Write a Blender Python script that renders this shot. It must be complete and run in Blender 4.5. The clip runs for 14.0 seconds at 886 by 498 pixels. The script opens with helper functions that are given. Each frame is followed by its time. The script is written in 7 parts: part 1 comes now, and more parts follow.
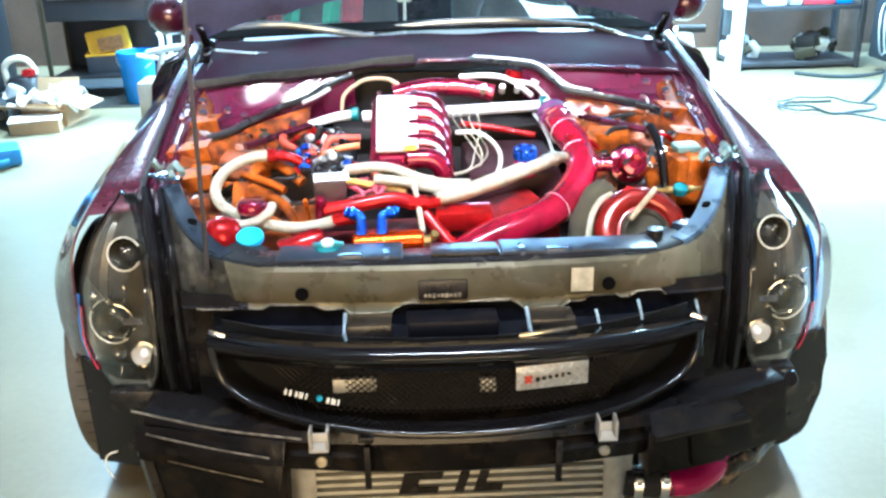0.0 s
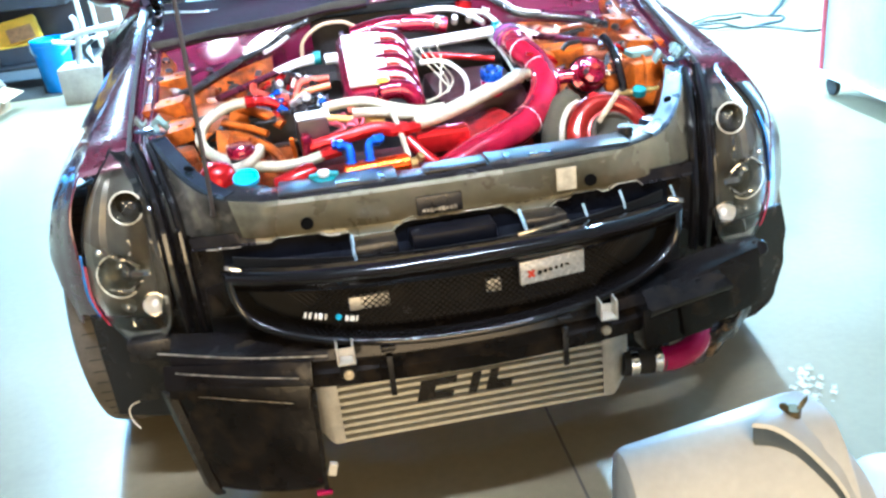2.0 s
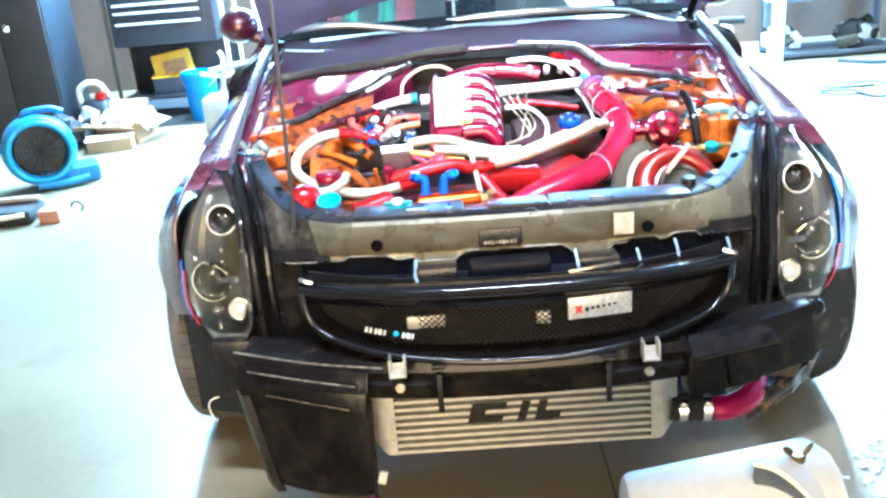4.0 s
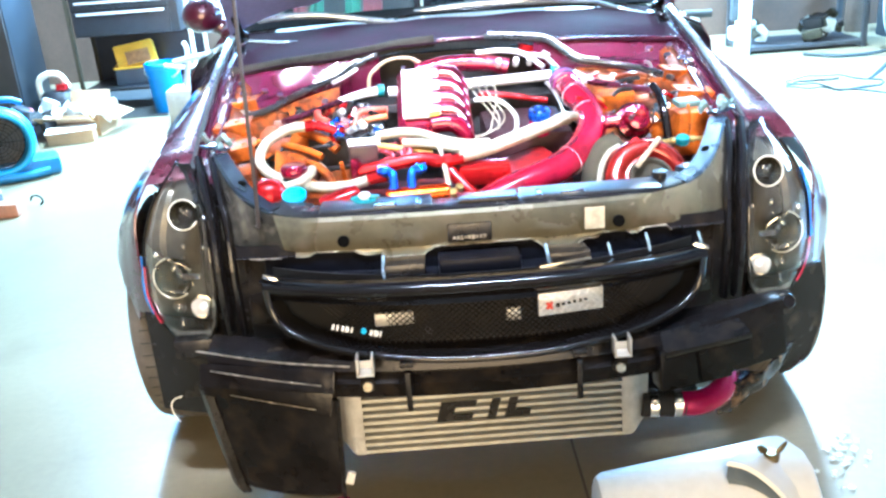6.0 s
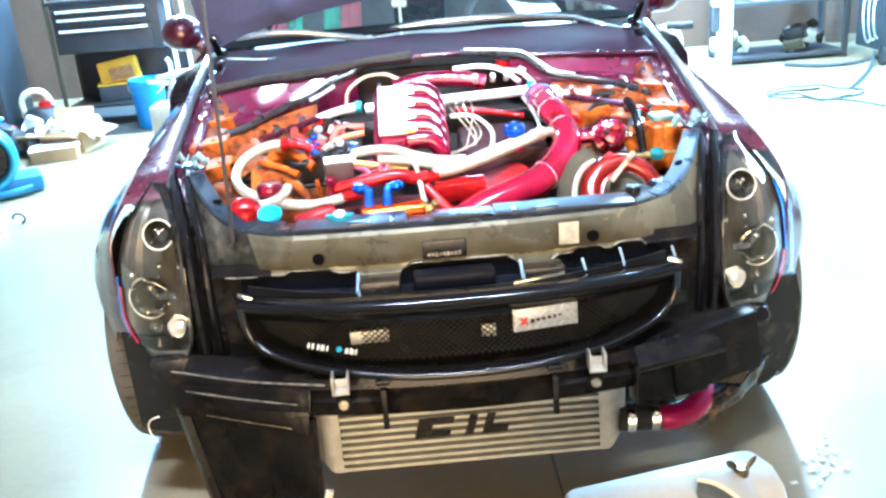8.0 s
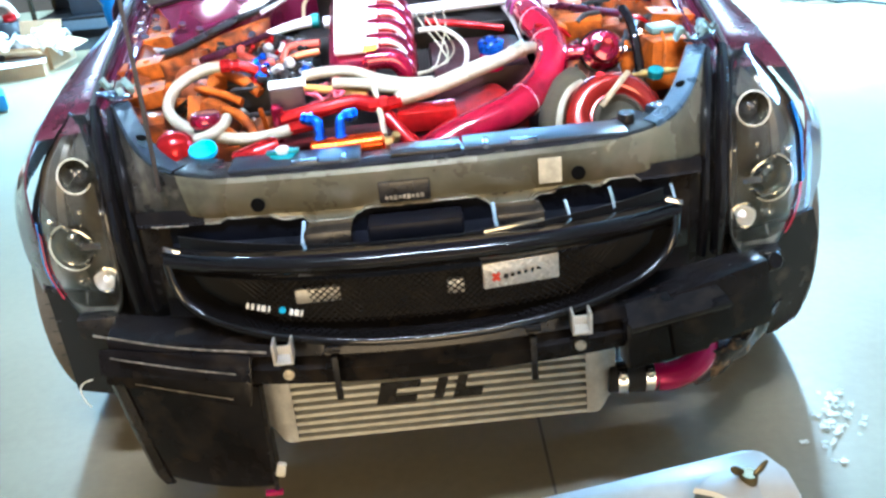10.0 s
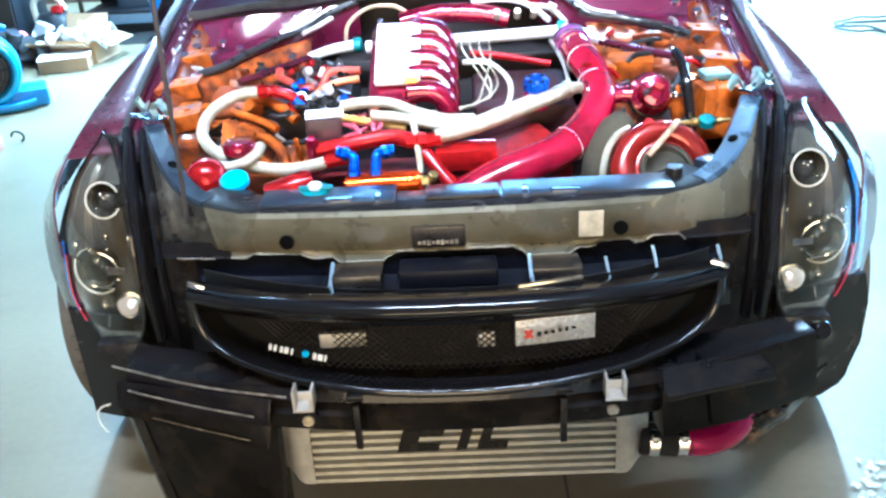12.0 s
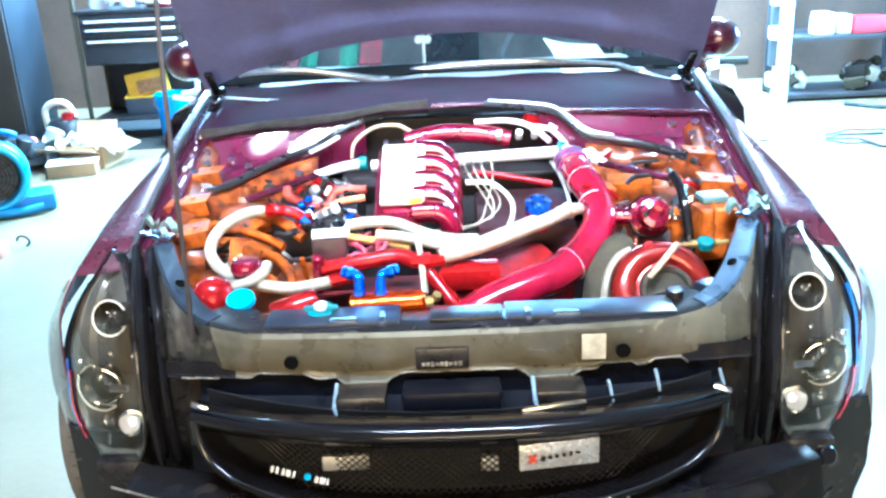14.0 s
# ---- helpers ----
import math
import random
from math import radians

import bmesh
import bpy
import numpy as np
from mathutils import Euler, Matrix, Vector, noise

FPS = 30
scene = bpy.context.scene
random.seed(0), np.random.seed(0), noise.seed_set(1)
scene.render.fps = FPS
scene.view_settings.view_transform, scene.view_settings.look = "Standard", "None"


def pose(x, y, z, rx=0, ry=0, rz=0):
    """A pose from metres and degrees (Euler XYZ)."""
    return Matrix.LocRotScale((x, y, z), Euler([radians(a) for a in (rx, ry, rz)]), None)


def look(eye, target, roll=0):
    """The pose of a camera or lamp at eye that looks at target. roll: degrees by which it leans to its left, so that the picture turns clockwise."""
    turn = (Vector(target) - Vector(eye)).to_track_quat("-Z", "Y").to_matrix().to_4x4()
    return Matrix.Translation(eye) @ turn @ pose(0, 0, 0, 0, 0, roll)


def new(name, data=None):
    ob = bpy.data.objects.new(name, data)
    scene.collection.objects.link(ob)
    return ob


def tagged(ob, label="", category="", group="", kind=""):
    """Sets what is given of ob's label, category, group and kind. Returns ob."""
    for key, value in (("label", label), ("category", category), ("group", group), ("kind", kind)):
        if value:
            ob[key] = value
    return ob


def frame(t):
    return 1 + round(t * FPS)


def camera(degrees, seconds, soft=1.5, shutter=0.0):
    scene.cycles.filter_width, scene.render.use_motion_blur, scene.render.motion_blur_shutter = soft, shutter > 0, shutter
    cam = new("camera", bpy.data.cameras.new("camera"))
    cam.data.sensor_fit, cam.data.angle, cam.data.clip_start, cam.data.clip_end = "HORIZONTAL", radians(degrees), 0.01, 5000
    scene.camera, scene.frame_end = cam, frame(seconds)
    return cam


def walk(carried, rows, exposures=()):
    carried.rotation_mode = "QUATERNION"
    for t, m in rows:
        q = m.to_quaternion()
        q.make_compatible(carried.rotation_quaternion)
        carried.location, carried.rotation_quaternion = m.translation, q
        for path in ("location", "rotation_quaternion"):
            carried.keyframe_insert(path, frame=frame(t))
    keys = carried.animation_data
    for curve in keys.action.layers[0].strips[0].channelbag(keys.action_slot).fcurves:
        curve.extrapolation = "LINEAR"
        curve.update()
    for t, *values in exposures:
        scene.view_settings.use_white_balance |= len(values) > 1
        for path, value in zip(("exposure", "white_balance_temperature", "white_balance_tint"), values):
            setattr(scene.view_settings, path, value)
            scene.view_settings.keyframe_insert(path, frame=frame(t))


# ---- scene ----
cam = camera(53.0, 14.0, soft=2.6)
PATH = [
    (0, (-0.072, -1.337, 1.402), (-0.013, 0.517, 0.654), -1.3),
    (0.5, (-0.089, -1.344, 1.389), (0.026, 0.493, 0.608), -2.0),
    (1, (-0.072, -1.364, 1.357), (-0.084, 0.447, 0.507), -3.2),
    (1.5, (-0.067, -1.404, 1.36), (-0.002, 0.426, 0.557), -6.2),
    (2, (-0.222, -1.46, 1.362), (-0.01, 0.346, 0.53), -6.3),
    (2.5, (-0.224, -1.525, 1.376), (-0.04, 0.322, 0.63), -6.3),
    (3, (-0.158, -1.571, 1.376), (-0.044, 0.288, 0.646), -6.3),
    (3.5, (-0.084, -1.6, 1.38), (-0.138, 0.282, 0.706), -6.1),
    (3.7, (-0.094, -1.602, 1.369), (-0.161, 0.274, 0.678), -5.1),
    (5.8, (-0.099, -1.565, 1.351), (-0.124, 0.295, 0.615), -4.3),
    (6, (-0.095, -1.563, 1.354), (-0.083, 0.3, 0.626), -4.2),
    (6.5, (-0.085, -1.557, 1.364), (-0.026, 0.323, 0.683), -4.7),
    (7, (-0.083, -1.556, 1.368), (-0.002, 0.325, 0.695), -4.4),
    (7.5, (-0.085, -1.557, 1.362), (-0.013, 0.319, 0.672), -4.6),
    (8, (-0.062, -1.563, 1.363), (-0.026, 0.308, 0.658), -4.6),
    (8.5, (-0.024, -1.548, 1.336), (0.026, 0.279, 0.525), -3.9),
    (8.7, (-0.006, -1.518, 1.309), (0.023, 0.307, 0.49), -3.2),
    (10.8, (0.054, -1.218, 1.326), (0.047, 0.558, 0.406), -7.0),
    (11, (0.065, -1.212, 1.33), (0.045, 0.568, 0.419), -6.6),
    (11.5, (0.036, -1.208, 1.348), (-0.018, 0.587, 0.467), -3.8),
    (12, (0.03, -1.204, 1.364), (-0.032, 0.59, 0.481), -3.4),
    (12.5, (0.027, -1.206, 1.375), (-0.003, 0.613, 0.543), -1.0),
    (13, (0.028, -1.2, 1.377), (-0.015, 0.607, 0.521), -1.2),
    (13.5, (0.027, -1.2, 1.388), (-0.025, 0.628, 0.579), -1.9),
    (14, (0.022, -1.206, 1.409), (-0.027, 0.675, 0.73), -2.8),
]
EXPOSURES = [(0.0, 0.48, 5830, 10.3), (0.5, 0.48, 5830, 10.3), (1.0, 0.54, 5830, 10.3), (2.0, 0.67, 5555, 10.3), (2.5, 0.92, 5455, 11.0), (3.5, 1.18, 5405, 12.5), (6.0, 1.1, 5480, 12.7), (7.5, 1.17, 5430, 12.7), (8.5, 0.77, 5830, 11.7), (11.0, 0.53, 5210, 10.2), (12.5, 0.64, 5200, 10.7), (13.5, 0.69, 5260, 10.2), (14.0, 0.93, 5250, 10.2)]
walk(cam, [(t, look(eye, target, roll)) for t, eye, target, roll in PATH], EXPOSURES)

# ---- world and lights ----
world = bpy.data.worlds.new("sky")
scene.world = world
world.use_nodes = True
wn = world.node_tree.nodes
sky = wn.new("ShaderNodeTexSky")
sky.sky_type, sky.sun_disc = "NISHITA", False
sky.sun_elevation, sky.sun_rotation = radians(40), radians(200)
world.node_tree.links.new(sky.outputs[0], wn["Background"].inputs[0])
wn["Background"].inputs[1].default_value = 0.05


def area(name, m, sx, sy, watts, colour, spread=180):
    d = bpy.data.lights.new(name, "AREA")
    d.shape, d.size, d.size_y, d.energy, d.color, d.spread = "RECTANGLE", sx, sy, watts, colour, radians(spread)
    ob = new(name, d)
    ob.matrix_world = m
    return ob


COOL, WARM, DAY = (0.58, 0.87, 1.0), (1.0, 0.68, 0.32), (0.30, 0.66, 1.0)
area("tube_light_west", look((-1.75, 5.2, 3.25), (-1.75, 5.2, 0)), 0.14, 3.2, 500, COOL)
area("tube_light_east", look((1.95, 5.2, 3.25), (1.95, 5.2, 0)), 0.14, 3.2, 950, COOL)
area("tube_light_bay", look((0, -0.75, 3.2), (0, 0.88, 0.85)), 1.9, 0.07, 29, (0.90, 0.95, 1.0), 52)
area("clerestory_daylight", look((0.0, 6.95, 2.45), (0.0, 0.0, 0.6)), 5.0, 1.5, 1500, DAY)
area("side_door_daylight", look((5.15, 3.9, 1.85), (0, 3.9, 0.6)), 2.4, 1.7, 420, DAY)
area("doorway_daylight", look((0, -5.9, 1.5), (0, 0, 0.9)), 4.2, 2.6, 265, WARM)

# ---- materials ----


def mat(name, colour, rough=0.5, metal=0.0, vary=0.25, scale=8.0, bump=0.0, fine=60.0, coat=0.0, dirt=None, dirty=0.0, emit=0.0, rand=0.0, spec=0.5):
    """A procedural surface: base colour varied by broad and fine noise, uneven gloss, fine relief."""
    m = bpy.data.materials.new(name)
    m.use_nodes = True
    n, lk = m.node_tree.nodes, m.node_tree.links
    b = n["Principled BSDF"]
    tc = n.new("ShaderNodeTexCoord")
    big, small = n.new("ShaderNodeTexNoise"), n.new("ShaderNodeTexNoise")
    big.inputs["Scale"].default_value, small.inputs["Scale"].default_value = scale, fine
    big.inputs["Detail"].default_value, small.inputs["Detail"].default_value = 4, 3
    for t in (big, small):
        lk.new(tc.outputs["Object"], t.inputs["Vector"])
    add = n.new("ShaderNodeMath")
    add.operation = "MULTIPLY_ADD"
    lk.new(small.outputs[0], add.inputs[0])
    add.inputs[1].default_value = 0.4
    lk.new(big.outputs[0], add.inputs[2])
    ramp = n.new("ShaderNodeMapRange")
    ramp.inputs[1].default_value, ramp.inputs[2].default_value = 0.45, 0.95
    lk.new(add.outputs[0], ramp.inputs[0])
    mix = n.new("ShaderNodeMix")
    mix.data_type = "RGBA"
    c = colour
    mix.inputs[6].default_value = (*[v * (1 - vary) for v in c], 1)
    mix.inputs[7].default_value = (*[min(1, v * (1 + vary)) for v in c], 1)
    lk.new(ramp.outputs[0], mix.inputs[0])
    out = mix.outputs[2]
    if rand:
        oi, hsv = n.new("ShaderNodeObjectInfo"), n.new("ShaderNodeHueSaturation")
        mr = n.new("ShaderNodeMapRange")
        mr.inputs[3].default_value, mr.inputs[4].default_value = 1 - rand, 1 + rand
        lk.new(oi.outputs["Random"], mr.inputs[0])
        lk.new(mr.outputs[0], hsv.inputs["Value"])
        lk.new(out, hsv.inputs["Color"])
        out = hsv.outputs[0]
    if dirt:
        dn, dr, dm = n.new("ShaderNodeTexNoise"), n.new("ShaderNodeMapRange"), n.new("ShaderNodeMix")
        dn.inputs["Scale"].default_value, dn.inputs["Detail"].default_value = scale * 1.7, 6
        lk.new(tc.outputs["Object"], dn.inputs["Vector"])
        dr.inputs[1].default_value, dr.inputs[2].default_value = 0.62 - 0.3 * dirty, 0.80 - 0.2 * dirty
        lk.new(dn.outputs[0], dr.inputs[0])
        dm.data_type = "RGBA"
        lk.new(dr.outputs[0], dm.inputs[0])
        lk.new(out, dm.inputs[6])
        dm.inputs[7].default_value = (*dirt, 1)
        out = dm.outputs[2]
    lk.new(out, b.inputs["Base Color"])
    rr = n.new("ShaderNodeMapRange")
    rr.inputs[3].default_value, rr.inputs[4].default_value = max(0.02, rough * 0.75), min(1, rough * 1.3)
    lk.new(add.outputs[0], rr.inputs[0])
    lk.new(rr.outputs[0], b.inputs["Roughness"])
    b.inputs["Metallic"].default_value = metal
    b.inputs["Specular IOR Level"].default_value = spec
    b.inputs["Coat Weight"].default_value = coat
    b.inputs["Coat Roughness"].default_value = 0.05
    if bump:
        bp = n.new("ShaderNodeBump")
        bp.inputs["Strength"].default_value, bp.inputs["Distance"].default_value = bump, 0.002
        lk.new(small.outputs[0], bp.inputs["Height"])
        lk.new(bp.outputs[0], b.inputs["Normal"])
    if emit:
        b.inputs["Emission Color"].default_value = (*c, 1)
        b.inputs["Emission Strength"].default_value = emit
    return m


def clear(name, tint, gloss=0.06):
    """Thin clear pane: lets light through, mirrors more at a grazing angle."""
    m = bpy.data.materials.new(name)
    m.use_nodes = True
    n, lk = m.node_tree.nodes, m.node_tree.links
    tr, gl, mx, fr = n.new("ShaderNodeBsdfTransparent"), n.new("ShaderNodeBsdfGlossy"), n.new("ShaderNodeMixShader"), n.new("ShaderNodeFresnel")
    tr.inputs[0].default_value = (*tint, 1)
    gl.inputs["Roughness"].default_value = gloss
    fr.inputs[0].default_value = 1.55
    lk.new(fr.outputs[0], mx.inputs[0])
    lk.new(tr.outputs[0], mx.inputs[1])
    lk.new(gl.outputs[0], mx.inputs[2])
    lk.new(mx.outputs[0], n["Material Output"].inputs[0])
    return m


MAROON = mat("maroon_paint", (0.062, 0.004, 0.016), 0.24, 0.25, 0.25, 4, coat=1.0)
CHANNEL = mat("maroon_channel_paint", (0.085, 0.006, 0.024), 0.2, 0.2, 0.3, 14, 1.0, 45, coat=1.0, spec=0.8)
CANDY = mat("candy_red_paint", (0.28, 0.005, 0.034), 0.16, 0.6, 0.5, 16, 0.6, 34, coat=1.0)
CANDYPIPE = mat("candy_pipe_paint", (0.39, 0.006, 0.034), 0.16, 0.35, 0.5, 12, 0.5, 30, coat=1.0)
RED = mat("red_anodised", (0.46, 0.012, 0.014), 0.17, 0.6, 0.4, 22, 0.35, 40)
MAGENTA = mat("magenta_pipe_paint", (0.47, 0.003, 0.085), 0.2, 0.4, 0.25, 12, 0.2, 30, coat=0.5)
ORANGE = mat("orange_bay_paint", (0.38, 0.085, 0.007), 0.5, 0.1, 0.55, 16, 0.7, 34, coat=0.0, dirt=(0.12, 0.026, 0.007), dirty=0.62, spec=0.08)
MOTTLED = mat("mottled_orange_paint", (0.27, 0.058, 0.006), 0.3, 0.1, 0.6, 22, 0.9, 30, coat=0.2, dirt=(0.055, 0.012, 0.006), dirty=0.75)
# darker copy of the orange bay paint for parts lying in shadow
ORANGESHADE = mat("shaded_orange_bay_paint", (0.20, 0.040, 0.005), 0.36, 0.1, 0.5, 12, 0.6, 34, coat=0.3, dirt=(0.07, 0.018, 0.006), dirty=0.55)
SHELFRED = mat("glossy_maroon_panel", (0.10, 0.007, 0.03), 0.16, 0.1, 0.25, 5, 0.25, 14, coat=1.0, spec=0.9)
BAYSEAL = mat("dark_bay_rubber", (0.022, 0.025, 0.027), 0.25, 0.0, 0.3, 12, coat=0.6)
GOLD = mat("orange_anodised", (0.72, 0.085, 0.004), 0.2, 0.85, 0.2, 20)
BLUE = mat("blue_anodised", (0.022, 0.13, 0.80), 0.22, 0.75, 0.3, 24)
CYAN = mat("sky_blue_plastic", (0.02, 0.42, 0.75), 0.4, 0.0, 0.15, 20)
TEAL = mat("teal_cap_plastic", (0.01, 0.18, 0.2), 0.35, 0.2, 0.2, 20)
BLACK = mat("black_plastic", (0.012, 0.011, 0.011), 0.22, 0.0, 0.4, 12, 0.15, 60, dirt=(0.034, 0.028, 0.022), dirty=0.25, spec=0.4)
GLOSSBLK = mat("gloss_black", (0.006, 0.0055, 0.006), 0.1, 0.0, 0.3, 6, coat=0.25, spec=0.4)
BEAMBLK = mat("black_painted_steel", (0.009, 0.008, 0.0085), 0.17, 0.1, 0.5, 12, 0.6, 40, dirt=(0.024, 0.018, 0.013), dirty=0.3, spec=0.22)
SUPPORT = mat("dusty_dark_support", (0.145, 0.135, 0.092), 0.24, 0.35, 0.40, 7, 0.5, 38, dirt=(0.20, 0.175, 0.13), dirty=0.42)
NAVY = mat("blue_black_plastic", (0.004, 0.0045, 0.007), 0.25, 0.0, 0.4, 6, 0.25, 30, spec=0.07)
SLATE = mat("blue_black_paint", (0.032, 0.048, 0.074), 0.2, 0.4, 0.3, 8, coat=0.4)
LAMPBLK = mat("lamp_housing", (0.19, 0.175, 0.14), 0.2, 0.6, 0.35, 14, 0.5, 22)
LAMPCUP = mat("bronze_reflector", (0.42, 0.39, 0.31), 0.14, 0.95, 0.3, 30, 0.7, 55)
CHROME = mat("chrome", (0.85, 0.85, 0.85), 0.12, 1.0, 0.08, 20)
ALU = mat("cast_aluminium", (0.55, 0.54, 0.51), 0.42, 0.75, 0.2, 30, 0.3, 150)
POLISH = mat("polished_aluminium", (0.90, 0.91, 0.93), 0.3, 0.35, 0.06, 20)
# near-white base colour stands for lamp glare on the polished plenum plate
PLATEGLARE = mat("plate_glare_white", (0.90, 0.91, 0.93), 0.35, 0.1, 0.05, 20)
FIN = mat("intercooler_bar", (0.55, 0.535, 0.46), 0.5, 0.35, 0.15, 40, 0.2, 200)
DARKFIN = mat("fin_gap", (0.05, 0.05, 0.045), 0.6, 0.5, 0.3, 90, 0.6, 300)
BRAID = mat("white_braided_sleeve", (0.38, 0.345, 0.255), 0.6, 0.1, 0.22, 60, 0.8, 500)
TANWRAP = mat("tan_heat_wrap", (0.040, 0.032, 0.016), 0.8, 0.0, 0.35, 30, 0.8, 200)
IRON = mat("dark_engine_metal", (0.016, 0.013, 0.013), 0.5, 0.3, 0.5, 14, 0.5, 80)
RUBBER = mat("black_rubber", (0.02, 0.019, 0.018), 0.7, 0.0, 0.35, 20, 0.5, 120)
TYRE = mat("dusty_tyre_rubber", (0.085, 0.074, 0.056), 0.75, 0.0, 0.35, 14, 0.6, 120)
WHITE = mat("white_plastic", (0.85, 0.86, 0.86), 0.45, 0.0, 0.06, 8)
CREAM = mat("cream_halo_plastic", (0.75, 0.70, 0.56), 0.4, 0.0, 0.1, 20)
YELLOW = mat("yellow_plastic", (0.75, 0.42, 0.03), 0.5, 0.0, 0.2, 12)
AMBER = mat("amber_marker", (0.45, 0.09, 0.02), 0.25, 0.0, 0.2, 40)
LINER = mat("hood_underside_liner", (0.13, 0.15, 0.32), 0.7, 0.0, 0.25, 4, 0.4, 60)
LENS = clear("lamp_lens", (0.93, 0.92, 0.86), 0.05)
GLASS = clear("windscreen_glass", (0.62, 0.72, 0.72))
VOID = mat("dark_opening", (0.004, 0.004, 0.004), 1.0, spec=0.0)
HALO = mat("halo_plastic", (0.58, 0.54, 0.43), 0.4, 0.0, 0.1, 20)
TRIM = mat("interior_plastic", (0.19, 0.19, 0.185), 0.6, 0.0, 0.3, 8, 0.3, 150)

# ---- shape helpers ----


def part(name, bm, material, parent, label="", smooth=True, weld=True):
    """Links a bmesh as one mesh object under a thing or a part."""
    if weld:
        bmesh.ops.remove_doubles(bm, verts=bm.verts, dist=1e-5)
    bmesh.ops.recalc_face_normals(bm, faces=bm.faces)
    me = bpy.data.meshes.new(name)
    bm.to_mesh(me)
    bm.free()
    me.materials.append(material)
    if smooth:
        me.polygons.foreach_set("use_smooth", [True] * len(me.polygons))
        me.set_sharp_from_angle(angle=radians(38))
    ob = new(name, me)
    if parent is not None:
        ob.parent = parent
    if label:
        tagged(ob, label)
    return ob


def thing(name, label, category, m=None, group="", kind=""):
    ob = new(name)
    ob.empty_display_size = 0.05
    if m is not None:
        ob.matrix_world = m
    return tagged(ob, label, category, group, kind)


def structure(name, bm, material, label="", category="", smooth=False):
    ob = part(name, bm, material, None, "", smooth)
    return tagged(ob, label, category, kind="structure")


def box(bm, size, at=(0, 0, 0), bevel=0.0, rot=None, taper=1.0):
    """A bevelled box; taper narrows its top."""
    r = bmesh.ops.create_cube(bm, size=1.0)
    vs = r["verts"]
    for v in vs:
        k = taper if v.co.z > 0 else 1.0
        v.co = Vector((v.co.x * size[0] * k, v.co.y * size[1] * k, v.co.z * size[2]))
    if bevel:
        es = list({e for v in vs for e in v.link_edges})
        g = bmesh.ops.bevel(bm, geom=es, offset=bevel, segments=2, affect="EDGES", profile=0.6)
        vs = list({v for f in g["faces"] for v in f.verts} | {v for v in vs if v.is_valid})
        seen, stack = set(vs), list(vs)
        while stack:
            for e in stack.pop().link_edges:
                for w in e.verts:
                    if w not in seen:
                        seen.add(w)
                        stack.append(w)
        vs = list(seen)
    m = Matrix.Translation(at) @ (rot.to_4x4() if rot is not None else Matrix())
    bmesh.ops.transform(bm, matrix=m, verts=vs)
    return vs


def turn(rx=0, ry=0, rz=0):
    return Euler([radians(a) for a in (rx, ry, rz)]).to_matrix()


def spline(pts, n=6):
    """Points of a smooth line through pts."""
    p = [Vector(q) for q in pts]
    if len(p) < 3:
        return p
    p = [2 * p[0] - p[1]] + p + [2 * p[-1] - p[-2]]
    out = []
    for i in range(1, len(p) - 2):
        for k in range(n):
            t = k / n
            a, b, c, d = p[i - 1:i + 3]
            out.append(0.5 * ((2 * b) + (c - a) * t + (2 * a - 5 * b + 4 * c - d) * t * t + (3 * b - a - 3 * c + d) * t ** 3))
    return out + [p[-2]]


def tube(bm, pts, r, sides=10, n=6, caps=True, flat=1.0, straight=False):
    """A round bar or hose along pts; r is one radius or one for each end, flat squeezes it."""
    line = [Vector(q) for q in pts] if straight else spline(pts, n)
    up, rings = None, []
    for i, q in enumerate(line):
        d = (line[min(i + 1, len(line) - 1)] - line[max(i - 1, 0)]).normalized()
        if up is None:
            up = Vector((0, 0, 1)) if abs(d.z) < 0.9 else Vector((0, 1, 0))
        side = d.cross(up).normalized()
        up = side.cross(d).normalized()
        k = i / max(1, len(line) - 1)
        rad = r if not isinstance(r, (tuple, list)) else r[0] + (r[-1] - r[0]) * k
        rings.append([bm.verts.new(q + rad * (math.cos(a) * side + flat * math.sin(a) * up)) for a in (2 * math.pi * j / sides for j in range(sides))])
    for a, b in zip(rings, rings[1:]):
        for j in range(sides):
            bm.faces.new((a[j], a[(j + 1) % sides], b[(j + 1) % sides], b[j]))
    if caps:
        bm.faces.new(rings[0][::-1])
        bm.faces.new(rings[-1])


def lathe(bm, profile, m=None, n=24):
    """A turned body about z; profile rows of (radius, height)."""
    m = m or Matrix()
    rings = []
    for r, z in profile:
        if r < 1e-6:
            rings.append([bm.verts.new(m @ Vector((0, 0, z)))])
        else:
            rings.append([bm.verts.new(m @ Vector((r * math.cos(2 * math.pi * j / n), r * math.sin(2 * math.pi * j / n), z))) for j in range(n)])
    for a, b in zip(rings, rings[1:]):
        for j in range(n):
            k = (j + 1) % n
            if len(a) == 1 and len(b) == 1:
                continue
            if len(a) == 1:
                bm.faces.new((a[0], b[j], b[k]))
            elif len(b) == 1:
                bm.faces.new((a[j], a[k], b[0]))
            else:
                bm.faces.new((a[j], a[k], b[k], b[j]))


def axis(p, d):
    """A pose at p whose z points along d."""
    return Matrix.Translation(p) @ Vector(d).to_track_quat("Z", "Y").to_matrix().to_4x4()


def drum(bm, p, d, r, h, n=20, edge=0.12):
    """A short cylinder with eased rims, from p along d."""
    e = edge * min(r, h)
    lathe(bm, [(0, 0), (r - e, 0), (r, e), (r, h - e), (r - e, h), (0, h)], axis(p, d), n)


